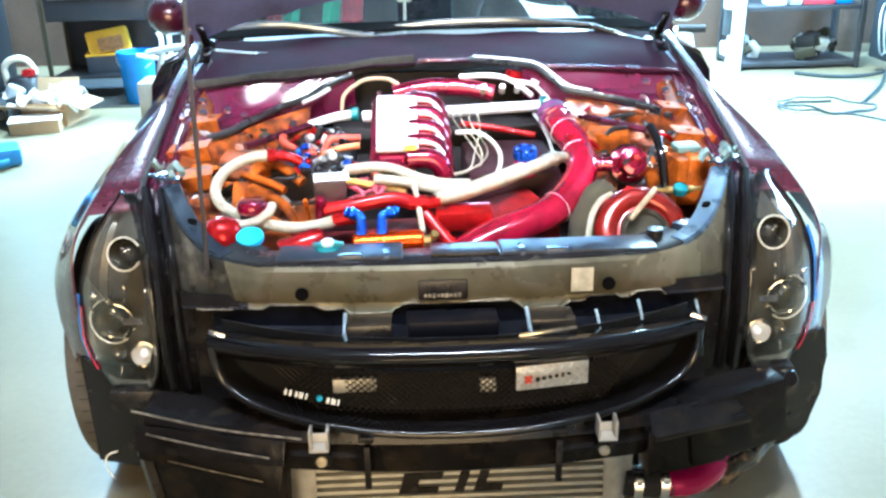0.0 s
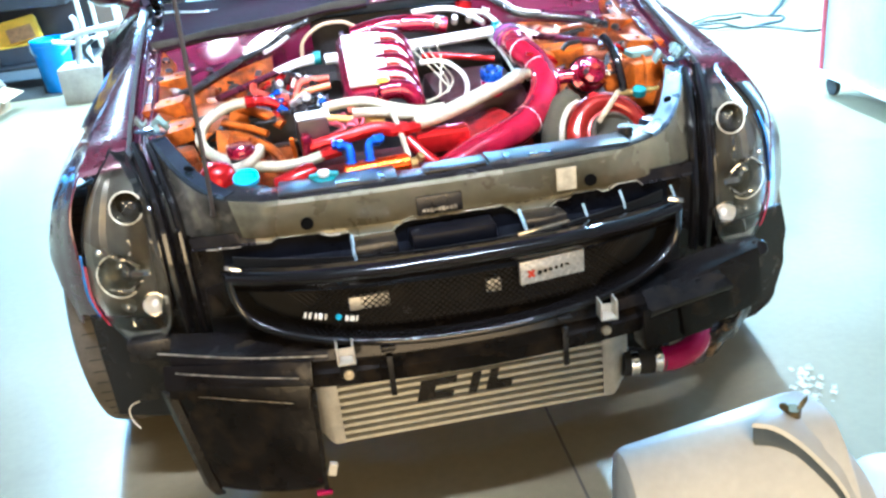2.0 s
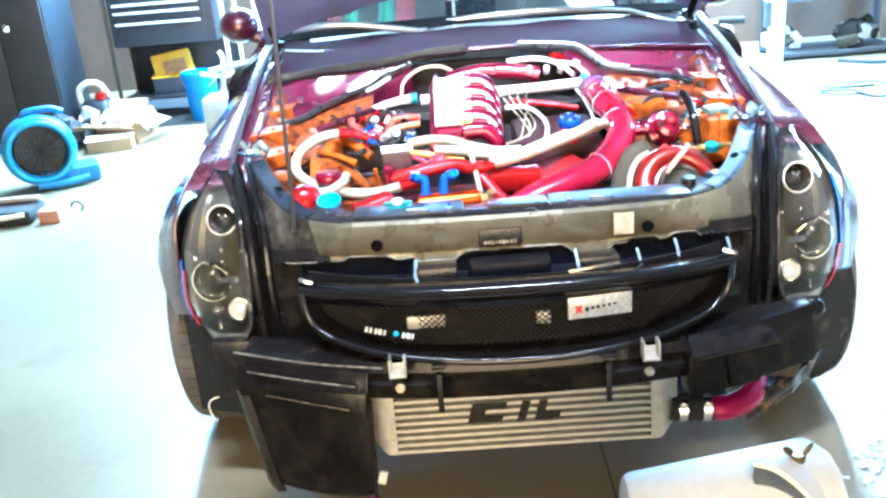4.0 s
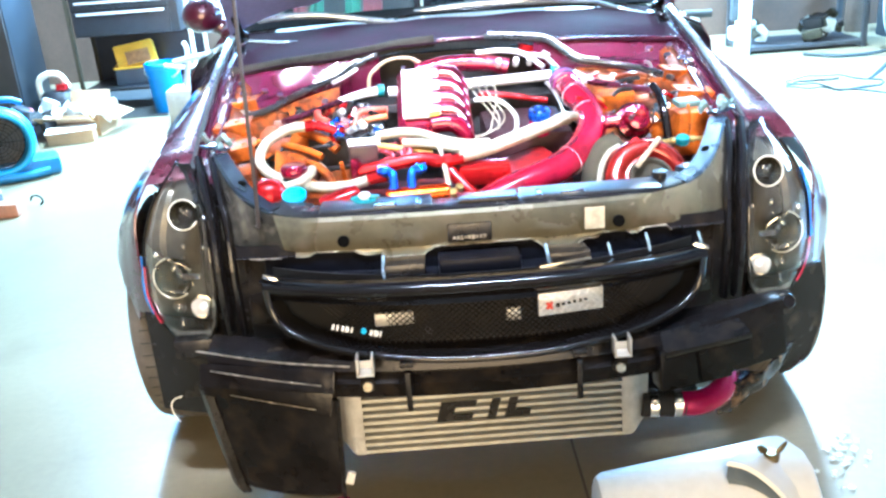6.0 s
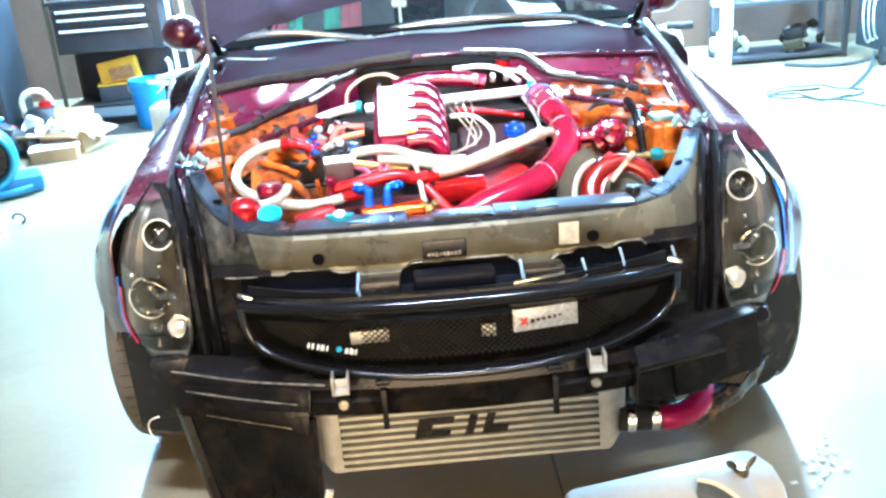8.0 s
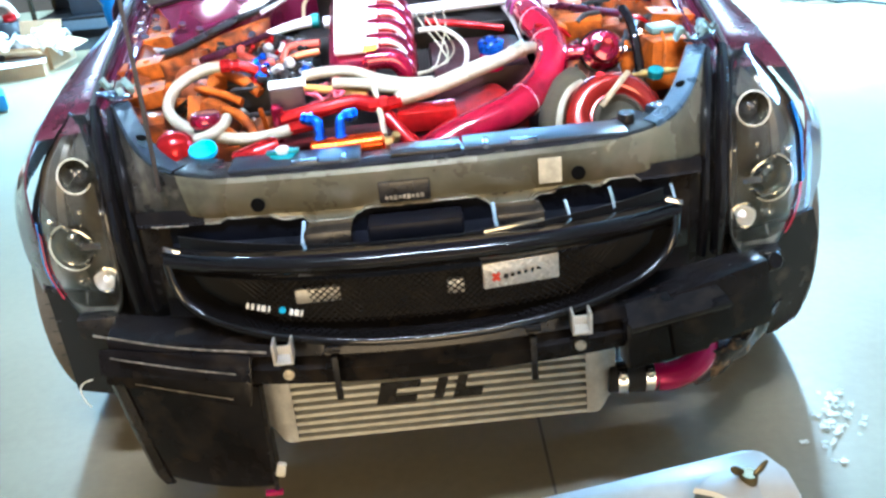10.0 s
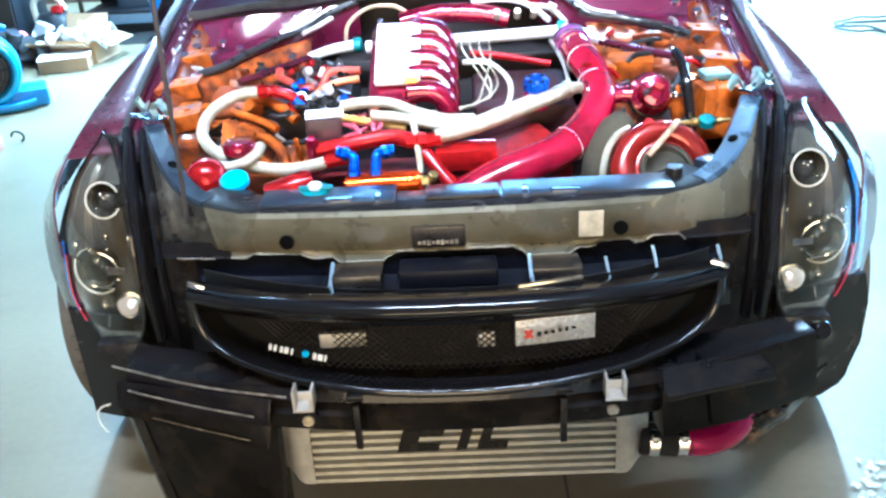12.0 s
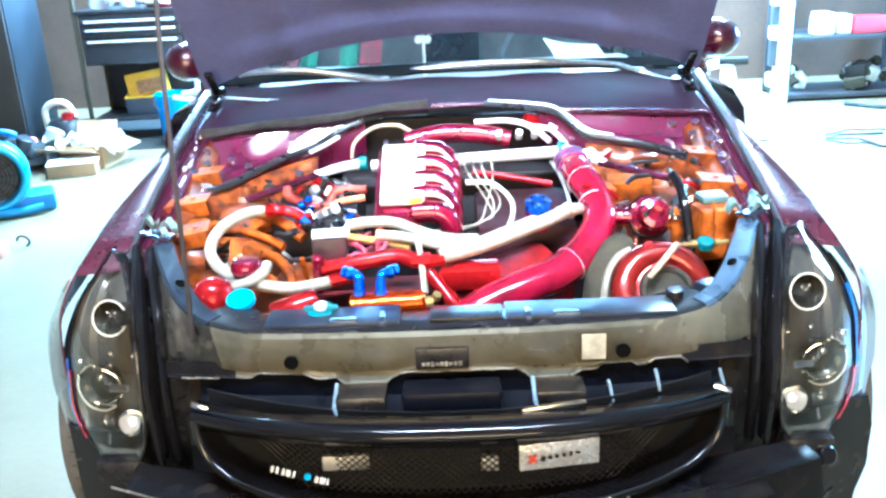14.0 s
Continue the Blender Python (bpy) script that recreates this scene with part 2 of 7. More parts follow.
def ring(bm, p, d, R, r, n=32, k=8, arc=360, start=0):
    m = axis(p, d)
    full = arc >= 360
    cnt = n if full else n + 1
    rows = []
    for i in range(cnt):
        a = radians(start + arc * i / n)
        rows.append([bm.verts.new(m @ Vector(((R + r * math.cos(b)) * math.cos(a), (R + r * math.cos(b)) * math.sin(a), r * math.sin(b)))) for b in (2 * math.pi * j / k for j in range(k))])
    for i in range(n):
        a, b = rows[i], rows[(i + 1) % cnt]
        for j in range(k):
            bm.faces.new((a[j], a[(j + 1) % k], b[(j + 1) % k], b[j]))
    if not full:
        bm.faces.new(rows[0])
        bm.faces.new(rows[-1][::-1])


def sheet(bm, rows, thick=0.0, away=None):
    """A surface through rows of points; with thick it gets a second skin and closed rims (away: the way of the second skin)."""
    def skin(off):
        return [[bm.verts.new(Vector(p) + off) for p in row] for row in rows]
    a = skin(Vector())
    layers = [a]
    if thick:
        layers.append(skin(Vector(away).normalized() * thick))
    for g in layers:
        for i in range(len(g) - 1):
            for j in range(len(g[0]) - 1):
                bm.faces.new((g[i][j], g[i][j + 1], g[i + 1][j + 1], g[i + 1][j]))
    if thick:
        b = layers[1]
        R, C = len(a), len(a[0])
        loop = [(0, j) for j in range(C)] + [(i, C - 1) for i in range(1, R)] + [(R - 1, j) for j in range(C - 2, -1, -1)] + [(i, 0) for i in range(R - 2, 0, -1)]
        for (i, j), (k, l) in zip(loop, loop[1:] + loop[:1]):
            bm.faces.new((a[i][j], a[k][l], b[k][l], b[i][j]))


def plate(bm, outline, m, thick):
    """A flat plate from a 2D outline, thick along its z."""
    top = [bm.verts.new(m @ Vector((x, y, thick))) for x, y in outline]
    bot = [bm.verts.new(m @ Vector((x, y, 0))) for x, y in outline]
    bm.faces.new(top)
    bm.faces.new(bot[::-1])
    for i in range(len(top)):
        k = (i + 1) % len(top)
        bm.faces.new((bot[i], bot[k], top[k], top[i]))


def B():
    return bmesh.new()


def lerp(table, v):
    """Value at v from rows of (key, value)."""
    ks = [k for k, _ in table]
    return float(np.interp(v, ks, [x for _, x in table]))


def sm(a, b, x):
    t = min(1, max(0, (x - a) / (b - a)))
    return t * t * (3 - 2 * t)

# ---- the garage ----
CONCRETE = mat("sealed_concrete", (0.228, 0.190, 0.118), 0.28, 0.0, 0.16, 1.6, 0.15, 40, dirt=(0.175, 0.142, 0.088), dirty=0.1)
WOODWALL = mat("brown_wall_board", (0.085, 0.050, 0.034), 0.65, 0.0, 0.3, 3, 0.4, 30)
DARKWALL = mat("dim_wall_paint", (0.16, 0.13, 0.125), 0.7, 0.0, 0.25, 2, 0.3, 25)
CEIL = mat("ceiling_board", (0.22, 0.21, 0.20), 0.8, 0.0, 0.1, 2)
X0, X1, Y0, Y1, H = -4.6, 5.2, -6.0, 6.9, 3.4

bm = B()
bmesh.ops.create_grid(bm, x_segments=24, y_segments=32, size=0.5, matrix=pose((X0 + X1) / 2, (Y0 + Y1) / 2, 0) @ Matrix.Diagonal((X1 - X0 + 0.4, Y1 - Y0 + 0.4, 1, 1)))
structure("floor", bm, CONCRETE, "bright sealed grey concrete garage floor", "floor")
bm = B()
box(bm, (0.006, 6.4, 0.003), (0.22, -2.75, 0.0012))
structure("trim", bm, mat("floor_joint_dirt", (0.10, 0.085, 0.07), 0.9), "dark saw-cut joint in the concrete", "floor joint")
bm = B()
box(bm, (0.15, Y1 - Y0, H), (X0 - 0.075, (Y0 + Y1) / 2, H / 2))
structure("wall_west", bm, WOODWALL, "brown board garage side wall", "wall")
bm = B()
for y0, y1, z0, z1 in ((Y0, 2.5, 0, H), (5.3, Y1, 0, H), (2.5, 5.3, 2.95, H)):
    box(bm, (0.15, y1 - y0, z1 - z0), (X1 + 0.075, (y0 + y1) / 2, (z0 + z1) / 2))
structure("wall_east", bm, DARKWALL, "dim painted garage side wall with an open bay door", "wall")
bm = B()
for x0, x1, z0, z1 in ((X0 - 0.15, X1 + 0.15, 0, 1.65), (X0 - 0.15, X1 + 0.15, 3.22, H), (X0 - 0.15, -2.5, 1.65, 3.22), (2.5, X1 + 0.15, 1.65, 3.22)):
    box(bm, (x1 - x0, 0.15, z1 - z0), ((x0 + x1) / 2, Y1 + 0.075, (z0 + z1) / 2))
structure("wall_north", bm, WOODWALL, "brown board back wall with a high window band", "wall")
bm = B()
for x0, x1, z0, z1 in ((X0, -2.3, 0, H), (2.3, X1, 0, H), (-2.3, 2.3, 2.85, H)):
    box(bm, (x1 - x0, 0.15, z1 - z0), ((x0 + x1) / 2, Y0 - 0.075, (z0 + z1) / 2))
structure("wall_south", bm, DARKWALL, "garage front wall with an open vehicle doorway", "wall")
bm = B()
box(bm, (X1 - X0 + 0.3, Y1 - Y0 + 0.3, 0.12), ((X0 + X1) / 2, (Y0 + Y1) / 2, H + 0.06))
structure("ceiling", bm, CEIL, "plain pale garage ceiling", "ceiling")
bm = B()
bmesh.ops.create_grid(bm, x_segments=2, y_segments=2, size=60, matrix=pose(0, 0, -0.03))
structure("ground", bm, mat("yard_asphalt", (0.06, 0.06, 0.06), 0.9, 0, 0.3, 2, 0.4, 30), "asphalt yard outside the open doorway", "ground")


def tube_fixture(x, y, long, turned=False):
    f = thing("ceiling_light", "long white fluorescent batten fixed to the ceiling", "ceiling light", pose(x, y, 3.36, rz=90 if turned else 0), "fluorescent battens")
    bm = B()
    box(bm, (0.30, long, 0.06), (0, 0, -0.01), 0.01)
    part("tray", bm, WHITE, f)
    bm = B()
    for s in (-0.08, 0.08):
        tube(bm, [(s, -long / 2 + 0.05, -0.06), (s, long / 2 - 0.05, -0.06)], 0.016, 10)
    part("tube", bm, mat("lit_tube", (0.85, 0.95, 1.0), emit=6), f, "glowing cool white tubes")


for x in (-1.75, 1.95):
    for y in (4.4, 5.95):
        tube_fixture(x, y, 1.5)
for x in (-0.85, 0.85):
    tube_fixture(x, -0.78, 1.5, True)

# ---- the car: body ----
car = thing("sports_car", "maroon coupe without front bumper, bonnet propped open, resting on concrete", "car")
INNER_X = [(0.3, 0.64), (0.5, 0.665), (0.75, 0.675), (1.0, 0.685), (1.3, 0.695), (1.6, 0.74)]
CREST_X = [(0.3, 0.75), (0.5, 0.743), (0.65, 0.727), (0.8, 0.736), (0.95, 0.734), (1.1, 0.721), (1.25, 0.705), (1.5, 0.73)]
CREST_Z = [(0.3, 0.80), (0.5, 0.837), (0.65, 0.878), (0.8, 0.884), (0.95, 0.899), (1.1, 0.927), (1.25, 0.968), (1.5, 0.99)]
CREST_K = [(0.3, 0.72), (0.5, 0.80), (0.65, 1.0), (0.8, 1.08), (0.95, 1.15), (1.1, 1.15), (1.25, 1.05), (1.5, 0.95)]
HL_OY = [(0.44, 0.31), (0.465, 0.35), (0.52, 0.39), (0.58, 0.405), (0.66, 0.41), (0.74, 0.428), (0.79, 0.47), (0.82, 0.505)]
INNER_Z = [(0.3, 0.76), (0.5, 0.822), (0.75, 0.885), (1.0, 0.94), (1.3, 0.985), (1.6, 0.99)]
OUT_X = [(0.38, 0.775), (0.40, 0.795), (0.42, 0.816), (0.44, 0.836), (0.47, 0.858), (0.5, 0.885), (0.55, 0.912), (0.7, 0.928), (0.95, 0.915), (2.2, 0.895), (3.4, 0.91), (3.9, 0.90), (4.3, 0.84)]


def arch(y):
    """Height of the body's lower edge, with a round wheel opening front and rear."""
    low = 0.20
    for c in (0.80, 3.60):
        d = abs(y - c)
        if d < 0.36:
            low = max(low, 0.315 + math.sqrt(0.36 ** 2 - d * d))
    return max(low, 0.47) if y < 0.46 else low


def fender_row(y, s):
    zi, low = lerp(INNER_Z, y), arch(y)
    xi = lerp(INNER_X, y)
    prof = [(s * xi, max(y, lerp(HL_OY, zi) + 0.006), zi), (s * (xi + 0.012), max(y, lerp(HL_OY, zi) + 0.006), zi + 0.004)]
    for z in list(np.linspace(zi - 0.006, zi - 0.22, 8)) + list(np.linspace(zi - 0.26, low, 5)):
        yy = max(y, lerp(HL_OY, float(z)) + 0.006)
        slope = lerp(CREST_X, yy) - 0.006 + lerp(CREST_K, yy) * (lerp(CREST_Z, yy) - z)
        wall = lerp(OUT_X, yy) - 0.03 * sm(0.45, 0.2, z)
        d = (wall - slope) / 0.05
        x = min(slope, wall) - 0.05 * math.exp(-abs(d)) * 0.5
        prof.append((s * max(x, xi + 0.016), yy, float(z)))
    return prof


for s in (-1, 1):
    bm = B()
    ys = [0.38, 0.40, 0.42, 0.44, 0.46, 0.48, 0.5, 0.55, 0.62, 0.7, 0.78, 0.86, 0.94, 1.02, 1.07, 1.1, 1.2, 1.35, 1.5]
    sheet(bm, [fender_row(y, s) for y in ys], 0.004, (-s, 0, -0.4))
    wing = part("front_wing", bm, MAROON, car, "glossy maroon front wing")
    # drain channel and folded flange along the bonnet opening
    bm = B()
    rows = []
    for y in np.linspace(0.44, 1.34, 14):
        xi, zi = lerp(INNER_X, y), lerp(INNER_Z, y)
        rows.append([(s * (xi - d), y, zi - h) for d, h in ((-0.002, 0.002), (0.006, 0.014), (0.009, 0.03), (0.016, 0.034), (0.020, 0.027), (0.025, 0.027), (0.029, 0.036), (0.038, 0.036), (0.043, 0.022), (0.050, 0.019), (0.055, 0.026), (0.060, 0.022), (0.064, 0.075))])
    sheet(bm, rows, 0.003, (0, 0, -1))
    part("wing_flange", bm, CHANNEL, wing, "maroon drain channel beside the bonnet opening")
    bm = B()
    tube(bm, [(s * (lerp(INNER_X, y) - 0.006), y, lerp(INNER_Z, y) + 0.0) for y in np.linspace(0.46, 1.34, 9)], 0.0055, 8)
    part("seal", bm, RUBBER, wing, "thin black bonnet seal")

# body sides behind the wings
SHOULDER = [(1.5, 0.93), (2.6, 0.95), (3.6, 0.97), (4.3, 0.93)]
for s in (-1, 1):
    bm = B()
    rows = []
    for y in list(np.linspace(1.505, 3.1, 8)) + list(np.linspace(3.22, 3.94, 13)) + [4.1, 4.3]:
        xo, sh, low = lerp(OUT_X, y), lerp(SHOULDER, y), arch(y)
        zs = [sh, sh - 0.02, sh - 0.08] + list(np.linspace(sh - 0.2, low, 5))
        xs = [xo - 0.10, xo - 0.05, xo - 0.012] + [xo + 0.004 - 0.035 * sm(0.45, 0.2, z) for z in zs[3:]]
        rows.append([(s * x, y, float(z)) for x, z in zip(xs, zs)])
    sheet(bm, rows, 0.004, (-s, 0, 0))
    part("body_side", bm, MAROON, car, "glossy maroon door and rear quarter")
    bm = B()
    rows = []
    for y, zt, xt in ((1.62, 0.97, 0.74), (2.0, 1.19, 0.64), (2.35, 1.33, 0.58), (2.8, 1.35, 0.57), (3.3, 1.24, 0.60), (3.75, 1.04, 0.68)):
        rows.append([(s * (lerp(OUT_X, y) - 0.085), y, lerp(SHOULDER, y) + 0.003), (s * (xt + 0.03), y, zt - 0.02)])
    sheet(bm, rows)
    ob = part("side_window", bm, GLASS, car, "tinted side window")
    ob.visible_shadow = False
    bm = B()
    tube(bm, [(s * 0.745, 1.50, 0.985), (s * 0.66, 1.95, 1.2), (s * 0.59, 2.32, 1.345), (s * 0.575, 2.8, 1.37), (s * 0.61, 3.3, 1.26), (s * 0.70, 3.8, 1.03)], 0.022, 8)
    part("roof_pillar", bm, MAROON, car, "maroon windscreen pillar and roof rail")

bm = B()
rows = []
for y, z, x in ((2.32, 1.345, 0.59), (2.55, 1.385, 0.58), (2.8, 1.385, 0.575), (3.1, 1.33, 0.59), (3.3, 1.26, 0.61)):
    rows.append([(x * u, y, z + 0.035 * (1 - u * u)) for u in np.linspace(-1, 1, 9)])
sheet(bm, rows, 0.02, (0, 0, -1))
part("roof", bm, MAROON, car, "glossy maroon roof")
bm = B()
rows = []
for k in np.linspace(0, 1, 6):
    y, z, x = 1.50 + 0.82 * k, 0.985 + 0.36 * k + 0.03 * math.sin(math.pi * k), 0.735 - 0.145 * k
    rows.append([(x * u, y - 0.10 * (1 - u * u) * (1 - 0.6 * k), z + 0.03 * (1 - u * u)) for u in np.linspace(-1, 1, 11)])
sheet(bm, rows)
ob = part("windscreen", bm, GLASS, car, "curved tinted windscreen")
ob.visible_shadow = False
bm = B()
rows = []
for y, z, x in ((3.3, 1.27, 0.60), (3.6, 1.12, 0.63), (3.85, 1.0, 0.66)):
    rows.append([(x * u, y, z + 0.03 * (1 - u * u)) for u in np.linspace(-1, 1, 7)])
sheet(bm, rows)
part("rear_window", bm, GLASS, car, "tinted rear window")
bm = B()
rows = []
for y, z, x in ((3.86, 0.99, 0.78), (4.15, 0.975, 0.77), (4.32, 0.94, 0.74), (4.38, 0.8, 0.76), (4.42, 0.55, 0.80), (4.40, 0.25, 0.78)):
    rows.append([(x * u, y - 0.08 * u * u, z) for u in np.linspace(-1, 1, 7)])
sheet(bm, rows, 0.005, (0, -1, 0))
part("boot_lid", bm, MAROON, car, "maroon boot lid and tail")
bm = B()
box(bm, (1.66, 2.9, 0.06), (0, 2.85, 0.21), 0.02)
part("floor_pan", bm, BEAMBLK, car, "black underbody")
bm = B()
box(bm, (1.3, 0.55, 0.1), (0, 1.85, 0.90), 0.04)
part("dashboard", bm, TRIM, car, "dark dashboard")
for s in (-1, 1):
    bm = B()
    box(bm, (0.48, 0.14, 0.62), (s * 0.36, 2.72, 0.80), 0.05, turn(-14))
    box(bm, (0.26, 0.09, 0.18), (s * 0.36, 2.80, 1.17), 0.035, turn(-10))
    box(bm, (0.48, 0.5, 0.16), (s * 0.36, 2.45, 0.48), 0.05)
    part("front_seat", bm, TRIM, car, "dark bucket seat")
bm = B()
ring(bm, (0.36, 2.15, 0.92), (0, -0.9, 0.42), 0.18, 0.014)
part("steering_wheel", bm, TRIM, car)
bm = B()
box(bm, (0.22, 0.03, 0.065), (0.02, 2.02, 1.24), 0.012)
tube(bm, [(0.02, 2.02, 1.26), (0.02, 2.1, 1.34)], 0.008, 8)
part("rear_view_mirror", bm, TRIM, car)
CLOTH_R, CLOTH_G = mat("red_cloth", (0.22, 0.03, 0.035), 0.8, 0, 0.3, 15, 0.5, 200), mat("green_cloth", (0.02, 0.17, 0.10), 0.8, 0, 0.3, 15, 0.5, 200)
for x, w, m in ((-0.525, 0.05, CLOTH_R), (-0.465, 0.05, CLOTH_G), (-0.335, 0.055, CLOTH_G), (-0.262, 0.07, CLOTH_R)):
    bm = B()
    sheet(bm, [[(x + w * (u - 0.5), 1.72 + 0.3 * v + 0.01 * math.sin(9 * u), 1.005 + 0.15 * v) for u in np.linspace(0, 1, 5)] for v in np.linspace(0, 1, 5)], 0.006, (0, 0, -1))
    part("sunshade_fold", bm, m, car, "coloured folded sunshade strip on the dashboard")

bm = B()
sheet(bm, [[(0.36 + 0.18 * u - 0.05 * v, 1.64 + 0.17 * v + 0.02 * u, 0.954 + 0.095 * v * (1 - 0.35 * u) + 0.006 * math.sin(4 * u + 3 * v)) for u in np.linspace(0, 1, 7)] for v in np.linspace(0, 1, 7)], 0.001, (0, 0, -1))
part("folded_sheet", bm, WHITE, car, "pale folded sheet lying on the dashboard")
bm = B()
for k in range(5):
    a = 2 * math.pi * k / 5 + 0.3
    bmesh.ops.create_uvsphere(bm, u_segments=10, v_segments=6, radius=1, matrix=Matrix.Translation((-0.085 + 0.024 * math.cos(a), 1.70, 1.095 + 0.024 * math.sin(a))) @ Matrix.Diagonal((0.014, 0.006, 0.014, 1)))
tube(bm, [(-0.085, 1.705, 1.09), (-0.085, 1.72, 0.96)], 0.005, 6)
part("dash_ornament", bm, CREAM, car, "pale flower ornament on the dashboard")
for s in (-1, 1):
    bm = B()
    m = Matrix.Translation((s * 0.912, 1.90, 1.015)) @ turn(90, 0, 0).to_4x4() @ Matrix.Diagonal((0.075, 0.066, 0.07, 1))
    bmesh.ops.create_uvsphere(bm, u_segments=24, v_segments=14, radius=1, matrix=m)
    mir = part("door_mirror", bm, MAROON, car, "maroon door mirror")
    bm = B()
    tube(bm, [(s * 0.90, 1.92, 0.98), (s * 0.82, 1.93, 0.955)], (0.028, 0.035), 10)
    part("mirror_arm", bm, MAROON, mir)
    bm = B()
    lathe(bm, [(0, 0), (1, 0), (1, 0.01), (0, 0.01)], Matrix.Translation((s * 0.912, 1.962, 1.015)) @ turn(-90, 0, 0).to_4x4() @ Matrix.Diagonal((0.062, 0.05, 1, 1)), 20)
    part("mirror_glass", bm, CHROME, mir)

# wheels
for s in (-1, 1):
    for yc in (0.80, 3.60):
        bm = B()
        prof = [(0.235, -0.105), (0.29, -0.118), (0.318, -0.105), (0.326, -0.075), (0.328, 0), (0.326, 0.075), (0.318, 0.105), (0.29, 0.118), (0.235, 0.105), (0.235, -0.105)]
        lathe(bm, prof, axis((s * 0.782, yc, 0.328), (s, 0, 0)), 56)
        wheel = part("wheel", bm, TYRE, car, "dusty black tyre with grooved tread")
        for off in (-0.05, -0.017, 0.017, 0.05):
            bm = B()
            ring(bm, (s * 0.782 + off, yc, 0.328), (1, 0, 0), 0.3262, 0.0022, 64, 5)
            part("tread_groove", bm, RUBBER, wheel, "dark tread groove")
        bm = B()
        for k in range(60):
            a = 2 * math.pi * k / 60
            for off in (-0.068, 0.068):
                box(bm, (0.03, 0.003, 0.0012), (s * 0.782 + off, yc + 0.3264 * math.cos(a), 0.328 + 0.3264 * math.sin(a)), 0, turn(math.degrees(a) + 90))
        tagged(part("tread_sipe", bm, RUBBER, wheel, "fine tread cuts", weld=False), kind="stuff")
        bm = B()
        lathe(bm, [(0.237, -0.1), (0.225, -0.09), (0.22, 0.06), (0.235, 0.1), (0.228, 0.1), (0.20, 0.07), (0.19, 0.05)], axis((s * 0.782, yc, 0.328), (s, 0, 0)), 40)
        for k in range(5):
            a = 2 * math.pi * k / 5
            c, d = math.cos(a), math.sin(a)
            tube(bm, [(s * 0.855, yc + 0.03 * c, 0.328 + 0.03 * d), (s * 0.85, yc + 0.2 * c, 0.328 + 0.2 * d)], (0.026, 0.02), 8)
        drum(bm, (s * 0.815, yc, 0.328), (s, 0, 0), 0.05, 0.05)
        part("rim", bm, ALU, wheel, "five-spoke alloy rim")

# bonnet, propped open
HINGE_Y, HINGE_Z, HOOD_L, HOOD_A = 1.32, 1.015, 1.22, radians(46)


def hood_pt(u, v, lift=0.0):
    """u across -1..1, v from hinge to nose 0..1."""
    half = 0.695 - 0.05 * v - 0.10 * sm(0.8, 1, v)
    crown = 0.075 * (1 - u * u) + lift
    back = -0.10 * (1 - u * u) * (1 - sm(0, 0.30, v)) - 0.05 * (1 - u * u) * sm(0.7, 1, v)
    d = HOOD_L * v * (1 - 0.02 * u * u) - back
    return (half * u, HINGE_Y - d * math.cos(HOOD_A) + crown * math.sin(HOOD_A), HINGE_Z + d * math.sin(HOOD_A) + crown * math.cos(HOOD_A))


bm = B()
sheet(bm, [[hood_pt(u, v, 0.022 * min(1, 6 * (1 - abs(u)))) for u in np.linspace(-1, 1, 17)] for v in np.linspace(0, 1, 14)], 0.004, (0, -0.6, -0.7))
hood = part("bonnet", bm, MAROON, car, "maroon bonnet propped open")
bm = B()
rows = []
for v in np.linspace(0.0, 1, 40):
    row = []
    for u in np.linspace(-1, 1, 49):
        rib = 0.012 * sm(0.06, 0.02, min(abs(abs(u) - 0.62), abs(v - 0.5) * 0.8)) - 0.010 * sm(0.06, 0.13, v) * sm(0.08, 0.16, 1 - abs(u))
        p = Vector(hood_pt(u, v, 0.008 * min(1, 6 * (1 - abs(u))) - 0.012 - rib))
        row.append(p)
    rows.append(row)
sheet(bm, rows)
part("bonnet_liner", bm, LINER, hood, "dark ribbed bonnet underside")
for s in (-1, 1):
    bm = B()
    box(bm, (0.03, 0.12, 0.012), (s * 0.655, 1.27, 0.985), 0.003, turn(18))
    box(bm, (0.022, 0.10, 0.012), (s * 0.655, 1.25, 1.035), 0.003, turn(-40))
    drum(bm, (s * 0.64, 1.31, 1.0), (s, 0, 0), 0.014, 0.03)
    hinge = part("bonnet_hinge", bm, GLOSSBLK, car, "black bonnet hinge")
    bm = B()
    drum(bm, (s * 0.645, 1.22, 0.985), (0, -0.4, 0.9), 0.011, 0.01)
    part("bolt", bm, CHROME, hinge)
bm = B()
tube(bm, [(-0.475, 0.235, 0.735), (-0.468, 0.232, 0.80), (-0.448, 0.26, 1.4), (-0.44, 0.50, 1.83)], 0.0044, 8)
part("prop_rod", bm, mat("prop_rod_steel", (0.05, 0.042, 0.04), 0.4, 0.3), car, "thin black bonnet prop rod")

# cowl, wipers
COWLRED = mat("dark_cowl_plastic", (0.016, 0.006, 0.012), 0.75, 0.0, 0.5, 6, 0.3, 60, spec=0.03)
WIPER = mat("wiper_metal", (0.42, 0.48, 0.52), 0.22, 0.75, 0.15, 10)
COWLGREY = mat("dull_cowl_rubber", (0.034, 0.031, 0.026), 0.75, 0.0, 0.4, 9, 0.3, 60, spec=0.04)
COWL_Y = [(-0.67, 1.06), (-0.645, 1.051), (-0.563, 1.017), (-0.492, 1.023), (-0.337, 1.038), (-0.253, 1.051), (-0.17, 1.098), (-0.03, 1.106), (0.089, 1.09), (0.214, 1.037), (0.284, 1.022), (0.436, 1.022), (0.567, 1.044), (0.663, 1.061), (0.67, 1.063)]
